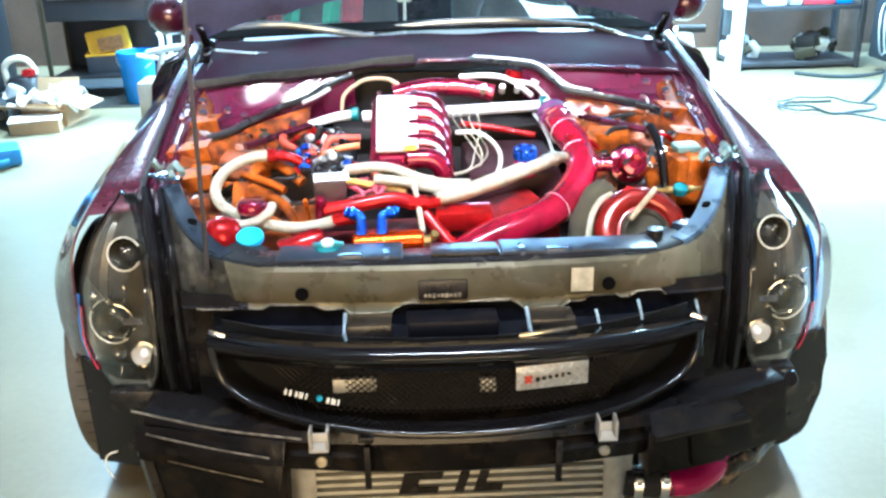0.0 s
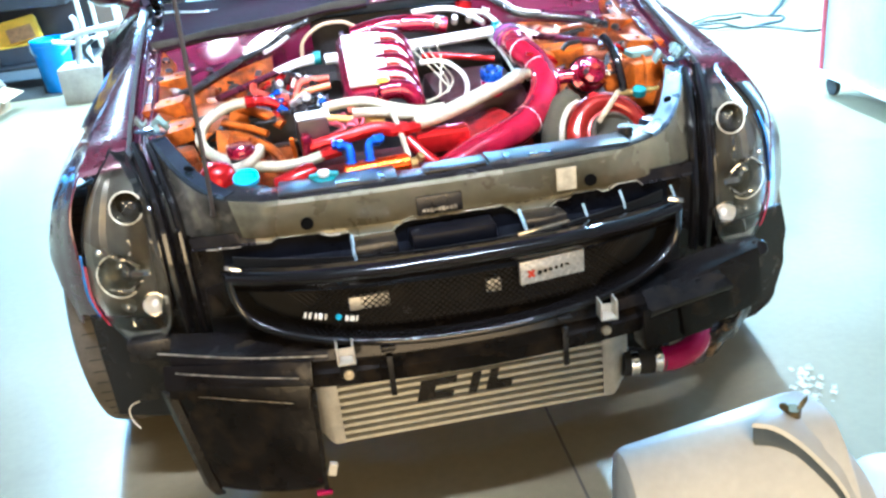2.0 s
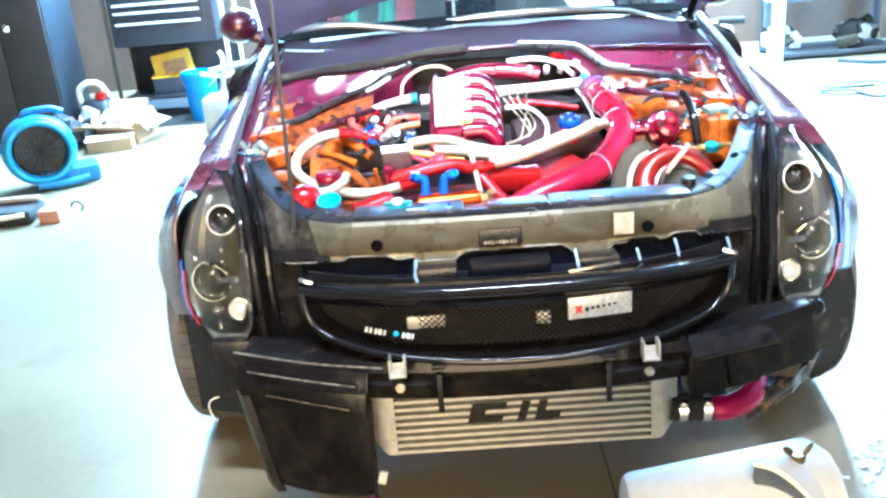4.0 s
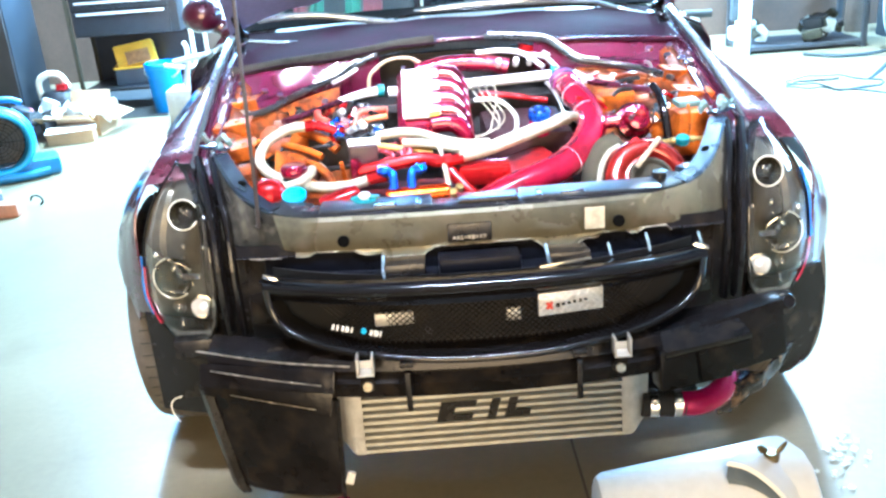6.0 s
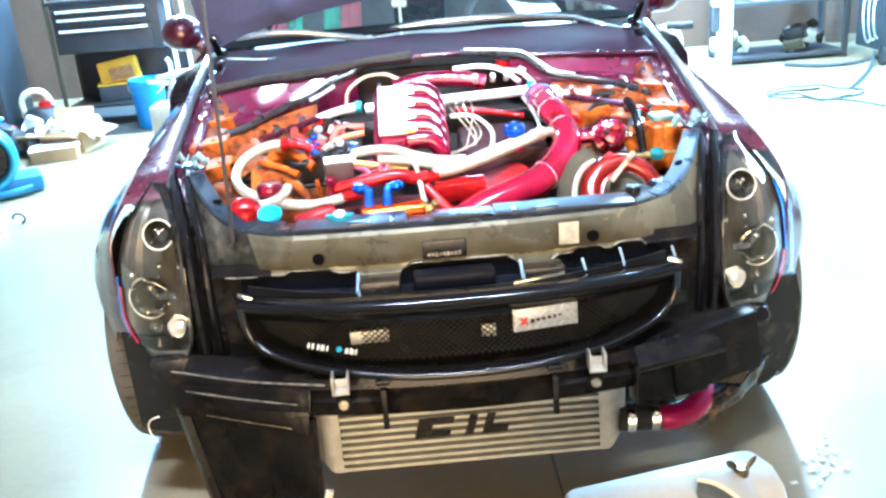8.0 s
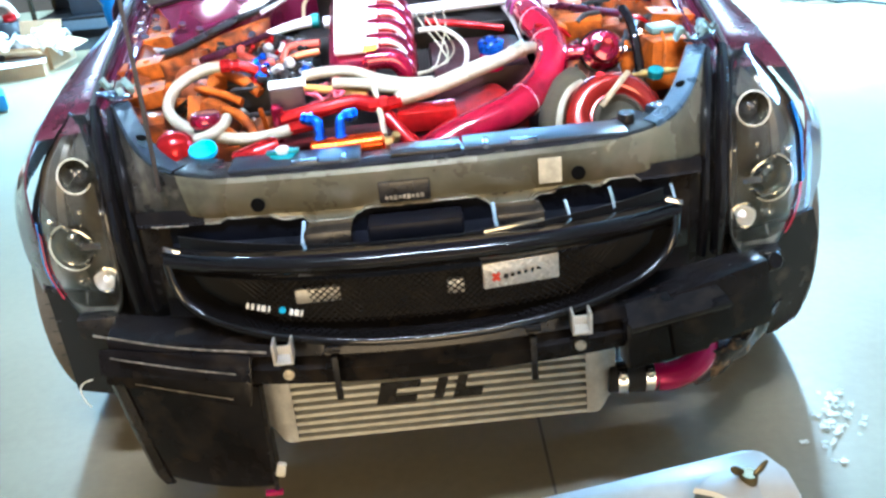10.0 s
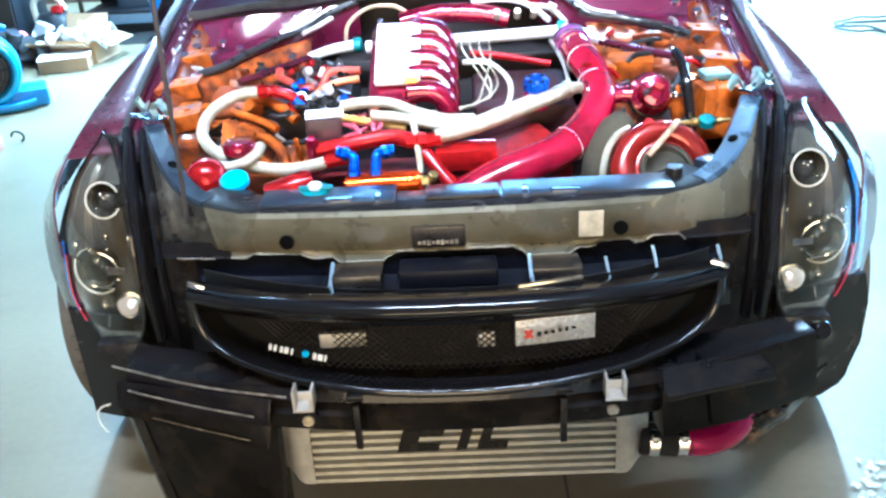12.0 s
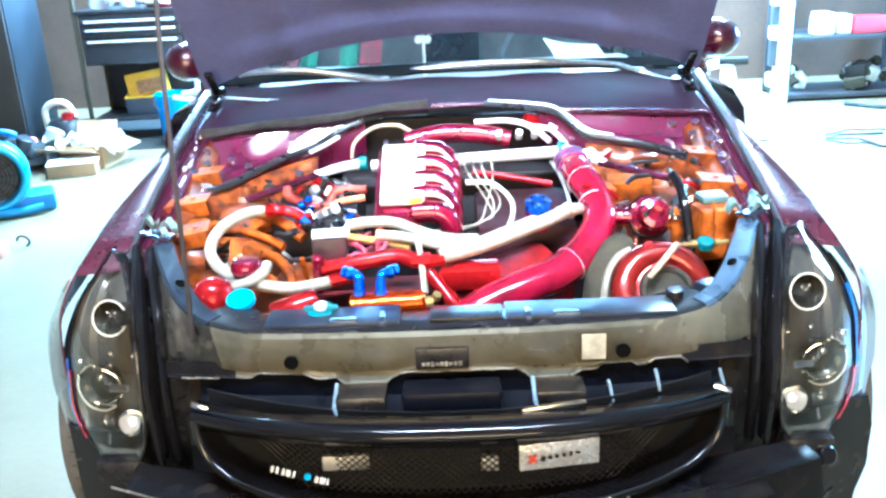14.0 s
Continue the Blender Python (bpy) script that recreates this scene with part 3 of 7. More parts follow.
COWL_Z = [(-0.67, 0.928), (-0.645, 0.930), (-0.563, 0.942), (-0.492, 0.950), (-0.337, 0.957), (-0.254, 0.962), (-0.17, 0.968), (-0.03, 0.975), (0.089, 0.975), (0.214, 0.970), (0.284, 0.965), (0.436, 0.957), (0.567, 0.945), (0.663, 0.935), (0.67, 0.933)]
bm = B()
rows = []
for k in (0, 0.25, 0.5, 0.75, 1):
    rows.append([(0.67 * u, lerp(COWL_Y, 0.67 * u) * (1 - k) + k * (1.46 - 0.11 * (1 - u * u)), (lerp(COWL_Z, 0.67 * u) - 0.004) * (1 - k) + k * (0.986 + 0.022 * (1 - u * u)) + 0.003 * math.sin(14 * u + 9 * k)) for u in np.linspace(-1, 1, 41)])
sheet(bm, rows, 0.004, (0, 0, -1))
cowl = part("cowl_panel", bm, COWLRED, car, "dark maroon cowl below the windscreen")
bm = B()
tube(bm, [(x, lerp(COWL_Y, x) + 0.016, lerp(COWL_Z, x) - 0.003) for x in np.linspace(-0.655, -0.06, 17)], 0.010, 10, flat=1.8)
part("cowl_seal", bm, COWLGREY, cowl, "dull grey rubber seal along the cowl")
bm = B()
tube(bm, [(x, lerp(COWL_Y, x) + 0.008, lerp(COWL_Z, x) - 0.004) for x in np.linspace(-0.05, 0.655, 19)], 0.007, 10)
part("cowl_seal", bm, MAROON, cowl, "maroon cowl edge")
bm = B()
tube(bm, [(-0.645, 1.30, 0.985), (-0.53, 1.28, 0.976), (-0.42, 1.27, 0.972), (-0.33, 1.26, 0.970)], 0.006, 8)
part("cowl_lip", bm, WIPER, cowl, "shiny cowl lip")
bm = B()
rows = []
for k in (0, 0.5, 1):
    rows.append([(0.735 * u, 1.485 + 0.03 * k - 0.105 * (1 - u * u), 0.985 + 0.03 * (1 - u * u) + 0.022 * k) for u in np.linspace(-1, 1, 21)])
sheet(bm, rows, 0.008, (0, -0.6, 0.5))
part("windscreen_trim", bm, GLOSSBLK, cowl, "shiny trim at the windscreen's foot")
for pts in ([(-0.62, 1.41, 1.035), (-0.52, 1.40, 1.04), (-0.415, 1.395, 1.036), (-0.277, 1.385, 1.015), (-0.15, 1.36, 0.995), (-0.07, 1.335, 0.985)],
            [(-0.18, 1.40, 1.015), (0.02, 1.39, 1.034), (0.24, 1.395, 1.034), (0.40, 1.42, 1.018), (0.49, 1.43, 1.006)]):
    bm = B()
    tube(bm, pts, 0.0075, 8, flat=1.5)
    part("wiper_blade", bm, WIPER, cowl, "wiper blade with a bright spine")
for pts in ([(0.485, 1.42, 1.01), (0.57, 1.38, 0.985), (0.63, 1.34, 0.97)], [(0.40, 1.37, 0.972), (0.45, 1.36, 0.975), (0.505, 1.36, 0.975)], [(-0.07, 1.335, 0.985), (0.04, 1.30, 0.975), (0.10, 1.28, 0.968)]):
    bm = B()
    tube(bm, pts, (0.010, 0.007), 8)
    part("wiper_arm", bm, WIPER, cowl, "slim wiper arm")
for x, y, z in ((-0.10, 1.32, 0.982), (0.08, 1.30, 0.985), (0.64, 1.33, 0.972), (-0.11, 1.26, 0.972)):
    bm = B()
    drum(bm, (x, y, z), (0, -0.3, 1), 0.014, 0.012, 14)
    part("pivot_nut", bm, CHROME, cowl)

# ---- headlights ----
HL_Z = [0.44, 0.465, 0.52, 0.58, 0.64, 0.69, 0.74, 0.775, 0.80, 0.82]
HL_IX = [(0.44, 0.65), (0.475, 0.615), (0.52, 0.603), (0.58, 0.598), (0.66, 0.598), (0.74, 0.603), (0.79, 0.628), (0.82, 0.668)]
HL_IY = [(0.44, 0.29), (0.475, 0.275), (0.52, 0.268), (0.58, 0.265), (0.66, 0.272), (0.74, 0.305), (0.79, 0.38), (0.82, 0.485)]
HL_OX = [(0.44, 0.705), (0.465, 0.755), (0.52, 0.792), (0.58, 0.793), (0.66, 0.783), (0.74, 0.755), (0.79, 0.722), (0.82, 0.695)]


BLUESTRIP, REDSTRIP = mat("blue_reflector", (0.03, 0.22, 0.75), 0.2), mat("red_reflector", (0.6, 0.03, 0.06), 0.2)


def lamp_pt(u, z, s, back=0.0):
    ix, iy, ox, oy = (sum(lerp(t, z + d) for d in (-0.02, -0.01, 0, 0.01, 0.02)) / 5 for t in (HL_IX, HL_IY, HL_OX, HL_OY))
    return (s * (ix + (ox - ix) * u), iy + (oy - iy) * u ** 2.0 + back, z + 0.02 * back)


for s in (-1, 1):
    bm = B()
    us = np.linspace(0, 1, 13)
    zz = np.interp(np.linspace(0, 9, 28), range(10), HL_Z)
    sheet(bm, [[lamp_pt(u, z, s) for u in us] for z in zz])
    hl = part("headlight", bm, LENS, car, "clear headlight with black housing and round halo rings")
    hl.visible_shadow = False
    bm = B()
    rows = []
    for k, z in enumerate(zz):
        row = []
        for u in us:
            e = min(u, 1 - u) * 4
            f = min(k, len(zz) - 1 - k) / 4
            dep = 0.012 + 0.075 * sm(0, 1, e) * sm(0, 1, f)
            row.append(lamp_pt(u, z, s, dep))
        rows.append(row)
    sheet(bm, rows)
    part("lamp_housing", bm, LAMPBLK, hl, "dark bronze inner bezel")
    bm = B()
    edge = [lamp_pt(0, z, s, 0.002) for z in zz] + [lamp_pt(u, zz[-1], s, 0.002) for u in us[1:]] + [lamp_pt(1, z, s, 0.002) for z in zz[::-1][1:]] + [lamp_pt(u, zz[0], s, 0.002) for u in us[::-1][1:]]
    tube(bm, edge, 0.0028, 6, n=2)
    part("lamp_edge", bm, GLOSSBLK, hl, "black lens rim")
    for (x, y, z, R, name, arc) in ((0.654, 0.322, 0.745, 0.034, "upper", (0, 360) if s > 0 else (-152, 152)), (0.712, 0.352, 0.584, 0.049, "lower", (-130, 80))):
        face = Vector((s * 0.22, -1, 0.12)) if name == "lower" else Vector((s * 0.12, -1, 0.25))
        face.normalize()
        c = Vector((s * x, y, z))
        ex = (Vector((s, 0, 0)) - face * (face.x * s)).normalized()
        ez = (Vector((0, 0, 1)) - face * face.z).normalized()
        bm = B()
        tube(bm, [c + R * (math.cos(radians(a)) * ex + math.sin(radians(a)) * ez) for a in np.linspace(*arc, 41)], 0.0019, 8, n=1, straight=True)
        part("halo_ring", bm, HALO, hl, "pale halo ring")
        bm = B()
        lathe(bm, [(R * 0.97, -0.002), (R * 0.9, -0.012), (R * 0.72, -0.022), (R * 0.72, -0.05), (0, -0.05)], axis(c, face), 32)
        part("lamp_cup", bm, LAMPCUP, hl, "bronze reflector cup")
        bm = B()
        k = 0.62 if name == "upper" else 0.46
        bmesh.ops.create_uvsphere(bm, u_segments=24, v_segments=14, radius=R * k, matrix=axis(c - face * 0.03 - ex * (R * (1 - k) * 0.35 if name == "lower" else 0), face))
        part("projector_lens", bm, mat("projector_%s" % name, (0.03, 0.03, 0.032), 0.05, 0.0, 0.1, 5, coat=1.0), hl, "glassy projector lens")
        if name == "upper":
            bm = B()
            for dx, dz in ((0.006, 0.011), (-0.008, 0.009), (0.0, 0.004)):
                bmesh.ops.create_icosphere(bm, subdivisions=2, radius=0.0035, matrix=Matrix.Translation(c + ex * dx + ez * dz - face * 0.006))
            part("reflector_bead", bm, CHROME, hl, "small chrome bulb shield")
    # bright turn-signal bowl, second bulb and mirror facets
    bm = B()
    c, f = Vector((s * 0.645, 0.312, 0.525)), Vector((s * 0.1, -1, 0.3)).normalized()
    lathe(bm, [(0.026, 0.0), (0.023, -0.011), (0.013, -0.020), (0, -0.024)], axis(c, f), 24)
    part("turn_reflector", bm, CHROME, hl, "chrome turn-signal bowl")
    bm = B()
    bmesh.ops.create_uvsphere(bm, u_segments=14, v_segments=10, radius=0.010, matrix=Matrix.Translation(c - f * 0.010))
    part("bulb", bm, WHITE, hl, "frosted bulb")
    bm = B()
    bmesh.ops.create_uvsphere(bm, u_segments=14, v_segments=10, radius=0.009, matrix=Matrix.Translation((s * 0.705, 0.338, 0.515)))
    part("bulb", bm, CHROME, hl, "chrome capped bulb")
    bm = B()
    lathe(bm, [(0.017, 0.0), (0.013, -0.010), (0, -0.014)], axis((s * 0.705, 0.345, 0.515), f), 20)
    part("turn_reflector", bm, LAMPBLK, hl, "small dark bowl")
    for (x, y, z, w, h, ry) in ((0.658, 0.318, 0.598, 0.042, 0.014, 4), (0.690, 0.334, 0.606, 0.012, 0.013, 45), (0.699, 0.338, 0.554, 0.032, 0.005, -6), (0.722, 0.338, 0.648, 0.010, 0.018, 20), (0.703, 0.335, 0.478, 0.005, 0.022, 0)):
        bm = B()
        box(bm, (w, 0.006, h), (s * x, y, z), 0.002, turn(-22, s * ry, s * 12))
        part("reflector_facet", bm, CHROME, hl, "bright reflector facet")
    for R, a0, a1 in ((0.036, -150, -40), (0.040, 95, 170)):
        bm = B()
        c = Vector((s * 0.708, 0.350, 0.584))
        tube(bm, [c + R * Vector((s * math.cos(radians(a)), 0, math.sin(radians(a)))) for a in np.linspace(a0, a1, 15)], 0.0028, 8, straight=True)
        part("reflector_rim", bm, CHROME, hl, "chrome reflector rim")
    # small mirrored knobs and a diamond facet behind the lens
    for x, z, a, b in ((0.668, 0.667, 0.0055, 0.009), (0.623, 0.664, 0.004, 0.006), (0.738, 0.646, 0.008, 0.009), (0.708, 0.634, 0.006, 0.011), (0.700, 0.612, 0.011, 0.010), (0.662, 0.610, 0.004, 0.004), (0.672, 0.640, 0.004, 0.005), (0.662, 0.575, 0.004, 0.006), (0.745, 0.613, 0.003, 0.007), (0.690, 0.520, 0.004, 0.004)):
        bm = B()
        bmesh.ops.create_icosphere(bm, subdivisions=2, radius=1, matrix=Matrix.Translation((s * x, 0.337 + 0.2 * (x - 0.69), z)) @ turn(0, s * 25, 0).to_4x4() @ Matrix.Diagonal((a, 0.006, b, 1)))
        part("mirror_knob", bm, CHROME, hl, "small mirrored knob")
    # coloured reflector strips along the outer end of the lens
    strips = (((0.55, 0.715, 0.99, 1.075, BLUESTRIP), (0.465, 0.55, 0.93, 1.0, REDSTRIP)) if s > 0 else ((0.49, 0.62, 1.0, 1.05, BLUESTRIP), (0.475, 0.60, 0.945, 0.995, REDSTRIP)))
    for z0, z1, u0, u1, m in strips:
        bm = B()
        sheet(bm, [[Vector(lamp_pt(u, z, s)) + Vector((s * 0.003, -0.004, 0)) for u in (u0, (u0 + u1) / 2, u1)] for z in np.linspace(z0, z1, 9)], 0.003, (0, 1, 0))
        part("side_reflector", bm, m, hl, "coloured side reflector strip")
    # amber marker cluster on the wing
    for yy, z in ((0.505, 0.525), (0.512, 0.507)):
        bm = B()
        bmesh.ops.create_uvsphere(bm, u_segments=12, v_segments=8, radius=1, matrix=Matrix.Translation((s * 0.868, yy, z)) @ Matrix.Diagonal((0.008, 0.008, 0.006, 1)))
        part("side_marker", bm, AMBER, car, "amber side marker")
    # black filler panel with grooves beside the lamp
    bm = B()
    rows = []
    for z, y, x0, x1 in ((0.28, 0.34, 0.47, 0.66), (0.44, 0.325, 0.47, 0.66), (0.55, 0.315, 0.455, 0.62), (0.64, 0.315, 0.455, 0.62), (0.70, 0.34, 0.50, 0.63), (0.76, 0.41, 0.59, 0.65), (0.80, 0.475, 0.635, 0.68), (0.815, 0.50, 0.66, 0.70)):
        rows.append([(s * (x0 + (x1 - x0) * u), y, z) for u in (0, 0.5, 1)])
    sheet(bm, rows, 0.006, (0, 1, 0))
    fill = part("lamp_filler", bm, BLACK, car, "black filler panel between lamp and grille")
    bm = B()
    box(bm, (0.15, 0.006, 0.30), (s * 0.69, 0.50, 0.60))
    part("inner_panel", bm, BLACK, fill, "black panel behind the lamp")
    bm = B()
    box(bm, (0.12, 0.006, 0.24), (s * 0.475, 0.30, 0.59), 0.003, turn(0, 0, s * 14))
    part("side_baffle", bm, BLACK, fill, "black air baffle beside the radiator")
    for x, w, y in ((0.580, 0.026, 0.278), (0.548, 0.02, 0.272)):
        bm = B()
        tube(bm, [(s * x, y, 0.47), (s * x, y - 0.008, 0.60), (s * (x + 0.006), y + 0.025, 0.72), (s * (x + 0.03), y + 0.10, 0.785), (s * (x + 0.058), y + 0.20, 0.822)], w * 0.5, 10, flat=1.5)
        part("filler_rib", bm, GLOSSBLK, fill, "glossy black rib")

# ---- radiator support ----
WORN = mat("worn_steel", (0.32, 0.29, 0.23), 0.35, 0.6, 0.6, 60)
# pale green tone for the highlights at the arm corners
CORNERGLINT = mat("corner_glint_green", (0.24, 0.36, 0.34), 0.2, 0.3, 0.25, 30, 0.4, 120)
ARM_X = [(0, 0.372), (0.25, 0.44), (0.45, 0.49), (0.65, 0.537), (0.85, 0.575), (1, 0.612)]
ARM_Y = [(0, 0.217), (0.25, 0.238), (0.45, 0.274), (0.65, 0.335), (0.85, 0.41), (1, 0.49)]
ARM_Z = [(0, 0.751), (0.25, 0.756), (0.45, 0.768), (0.65, 0.789), (0.85, 0.813), (1, 0.836)]


def sup_top(u):
    """Upper front edge of the support, u across -1..1: flat in the middle, an arm rising at either end."""
    q = max(0.0, (abs(u) - 0.60) / 0.40)
    if q == 0:
        x = 0.62 * abs(u)
        return Vector((math.copysign(x, u), 0.200 + 0.03 * (x / 0.5) ** 2, 0.751))
    x, y, z = (sum(lerp(t, q + d) for d in (-0.08, -0.04, 0, 0.04, 0.08)) / 5 for t in (ARM_X, ARM_Y, ARM_Z))
    return Vector((math.copysign(x, u), y, z))


def sup_low(u):
    """Lower front edge of the support."""
    q = max(0.0, (abs(u) - 0.60) / 0.40)
    x = 0.62 * abs(u) if q == 0 else 0.372 + 0.20 * q
    return Vector((math.copysign(x, u), 0.205 + 0.03 * (x / 0.5) ** 2 + 0.07 * q ** 2, 0.672 + 0.008 * q ** 2))


def support_face(u0, u1, n):
    rows = []
    for v in (-0.12, 0.0, 0.1, 0.9, 1.0):
        row = []
        for u in np.linspace(u0, u1, n):
            p = sup_low(u).lerp(sup_top(u), max(0.0, v))
            if v < 0:
                p += Vector((0, 0.012, -0.002))
            if 0.05 < v < 0.95:
                p += Vector((0, -0.006, 0))
            row.append(p)
        rows.append(row)
    out = B()
    sheet(out, rows, 0.003, (0, 1, -0.5))
    return out


sup = part("radiator_support", support_face(-0.70, 0.70, 43), SUPPORT, car, "dusty dark radiator support panel")
# one slate paint in two tones: sky reflection coloured in, and without it
ARMLIT = mat("slate_paint_lit", (0.055, 0.090, 0.135), 0.25, 0.3, 0.55, 14, 0.9, 26, coat=0.3)
ARMSHADE = mat("slate_paint_shaded", (0.018, 0.026, 0.038), 0.2, 0.2, 0.5, 14, 0.9, 26, coat=0.5)
PLATEBLK = mat("dark_cover_paint", (0.020, 0.027, 0.038), 0.3, 0.0, 0.5, 12, 0.6, 26, spec=0.35)
CHEEK = mat("black_painted_cheek", (0.045, 0.041, 0.034), 0.22, 0.2, 0.6, 12, 0.6, 34, dirt=(0.13, 0.115, 0.085), dirty=0.35)
for u0, u1, m in ((-1.0, -0.70, CHEEK), (0.70, 1.0, SUPPORT)):
    part("support_cheek", support_face(u0, u1, 15), m, sup, "painted side cheek of the support")
bm = B()
rows = []
for d, h in ((0.0, 0.0), (0.006, 0.004), (0.05, 0.003), (0.085, 0.0), (0.09, -0.02)):
    rows.append([(q.x * (1 - 0.1 * d / 0.09 * (abs(u) > 0.6)), q.y + d, q.z + h) for u in np.linspace(-0.74, 0.74, 31) for q in (sup_top(u),)])
sheet(bm, rows, 0.003, (0, 0, -1))
part("support_top", bm, BLACK, sup, "black top of the radiator support")
for s in (-1, 1):
    bm = B()
    rows = []
    for u in np.linspace(0.71, 1.0, 13):
        p, t = sup_top(u), sup_top(u + 0.01) - sup_top(u - 0.01)
        side = Vector((-t.y, t.x, 0)).normalized() if u > 0.62 else Vector((-0.3, 0.95, 0)).normalized()
        w = 0.040
        rows.append([(s * q.x, q.y, q.z) for q in (p + side * w + Vector((0, 0, -0.022)), p + side * w, p + side * w * 0.9 + Vector((0, 0, 0.005)), p + side * 0.004 + Vector((0, 0, 0.006)), p + side * -0.002 + Vector((0, 0, 0.001)), p + side * -0.002 + Vector((0, 0, -0.006)))])
    sheet(bm, rows, 0.003, (0, 0.3, -1))
    # right arm takes the reflecting tone, left arm the shaded one
    arm = part("support_arm", bm, ARMSHADE if s < 0 else ARMLIT, car, "curved slate support arm, toned for how it reflects the sky")
    bm = B()
    lathe(bm, [(0, 0), (0.012, 0), (0.012, 0.003), (0, 0.003)], Matrix.Translation((s * 0.517, 0.345, 0.800)) @ turn(10, s * -10, s * 40).to_4x4() @ Matrix.Diagonal((1, 0.6, 1, 1)), 16)
    part("slot", bm, VOID, arm)
    bm = B()
    plate(bm, [(-0.03, -0.02), (0.02, -0.024), (0.036, 0.0), (0.028, 0.024), (-0.028, 0.02)], Matrix.Translation((s * 0.606, 0.51, 0.842)) @ turn(-12, s * -6, s * 25).to_4x4(), 0.006)
    drum(bm, (s * 0.608, 0.51, 0.846), (0, 0, 1), 0.01, 0.008)
    part("corner_bracket", bm, SLATE, arm, "slate corner bracket with a bolt")
    # small crumpled sheets added as highlights on the corner
    cr = random.Random(31 + s)
    for k in range(3):
        bm = B()
        cx, cy, cz, a = s * (0.60 + cr.uniform(-0.035, 0.035)), 0.535 + cr.uniform(-0.03, 0.03), 0.85 + cr.uniform(0, 0.012), cr.uniform(0, 6)
        w = cr.uniform(0.02, 0.045)
        rows = [[(cx + w * (p - 0.5) + 0.004 * math.sin(9 * q + a), cy + w * (q - 0.5), cz + 0.010 * math.sin(6 * p + a) + 0.008 * math.cos(7 * q - a)) for p in np.linspace(0, 1, 6)] for q in np.linspace(0, 1, 6)]
        sheet(bm, rows, 0.001, (0, 0, -1))
        part("corner_glint", bm, CORNERGLINT, arm, "crumpled pale green sheet for the corner highlights")
    bm = B()
    drum(bm, (s * 0.292, 0.197, 0.70), (0, 1, 0), 0.013, 0.004, 18)
    ob = part("hole", bm, VOID, sup, "round dark hole")
    ob.location.y = -0.002
    bm = B()
    box(bm, (0.05, 0.02, 0.012), (s * 0.20, 0.235, 0.758), 0.003)
    part("clip", bm, SLATE, sup)
    bm = B()
    box(bm, (0.012, 0.05, 0.01), (s * 0.13, 0.245, 0.757), 0.002)
    part("clip", bm, SLATE, sup)
bm = B()
box(bm, (0.24, 0.075, 0.006), (-0.22, 0.262, 0.757), 0.002)
part("cover_plate", bm, PLATEBLK, sup, "dark slate cover plate")
bm = B()
box(bm, (0.30, 0.07, 0.006), (0.24, 0.262, 0.757), 0.002)
part("cover_plate", bm, PLATEBLK, sup, "dark slate cover plate")
bm = B()
box(bm, (0.13, 0.06, 0.006), (0.02, 0.258, 0.7575), 0.002)
part("cover_plate", bm, BLACK, sup)
bm = B()
box(bm, (0.094, 0.012, 0.04), (-0.025, 0.193, 0.702), 0.004)
lab = part("latch_box", bm, BLACK, sup, "black latch box with a pale printed label")
bm = B()
for k in range(9):
    box(bm, (0.006, 0.002, 0.005 + 0.002 * (k % 3)), (-0.058 + 0.008 * k, 0.1865, 0.693), 0)
part("label_print", bm, WORN, lab, "pale unreadable print")
bm = B()
box(bm, (0.042, 0.002, 0.048), (0.24, 0.1945, 0.712))
part("sticker", bm, mat("beige_sticker", (0.46, 0.40, 0.28), 0.4, 0.1, 0.4, 40), sup, "beige sticker")
bm = B()
notch = random.Random(9)
HATS = ((-0.36, -0.265, 0.008), (-0.205, -0.125, -0.012), (-0.10, 0.105, 0.010), (0.13, 0.205, -0.014), (0.255, 0.31, 0.008), (0.345, 0.40, 0.012))
rows, lips = [], []
for x in np.linspace(-0.53, 0.53, 213):
    lift = sum(h * sm(a - 0.012, a + 0.004, x) * sm(b + 0.012, b - 0.004, x) for a, b, h in HATS)
    y = 0.203 + 0.03 * (x / 0.5) ** 2
    z = 0.664 + lift + notch.uniform(-0.0008, 0.0008)
    rows.append([(x, y - 0.006, z), (x, y, z + 0.003), (x, y + 0.004, 0.69)])
    lips.append((x, y - 0.007, z))
sheet(bm, rows[26:187], 0.004, (0, 1, 0))
part("support_flange", bm, SUPPORT, sup, "ragged lower flange")
for a, b in ((0, 27), (186, 213)):
    bm = B()
    sheet(bm, rows[a:b], 0.004, (0, 1, 0))
    part("support_flange", bm, BEAMBLK, sup, "dark end of the lower flange")
for a, b in ((6, 22), (52, 62), (86, 128), (140, 158), (174, 190)):
    bm = B()
    tube(bm, lips[a:b:2], 0.0013, 6, n=2)
    part("flange_lip", bm, WORN, sup, "worn bright flange edge")

# ---- grille ----
def arc_y(x):
    return 0.02 + 0.115 * (abs(x) / 0.46) ** 2.2


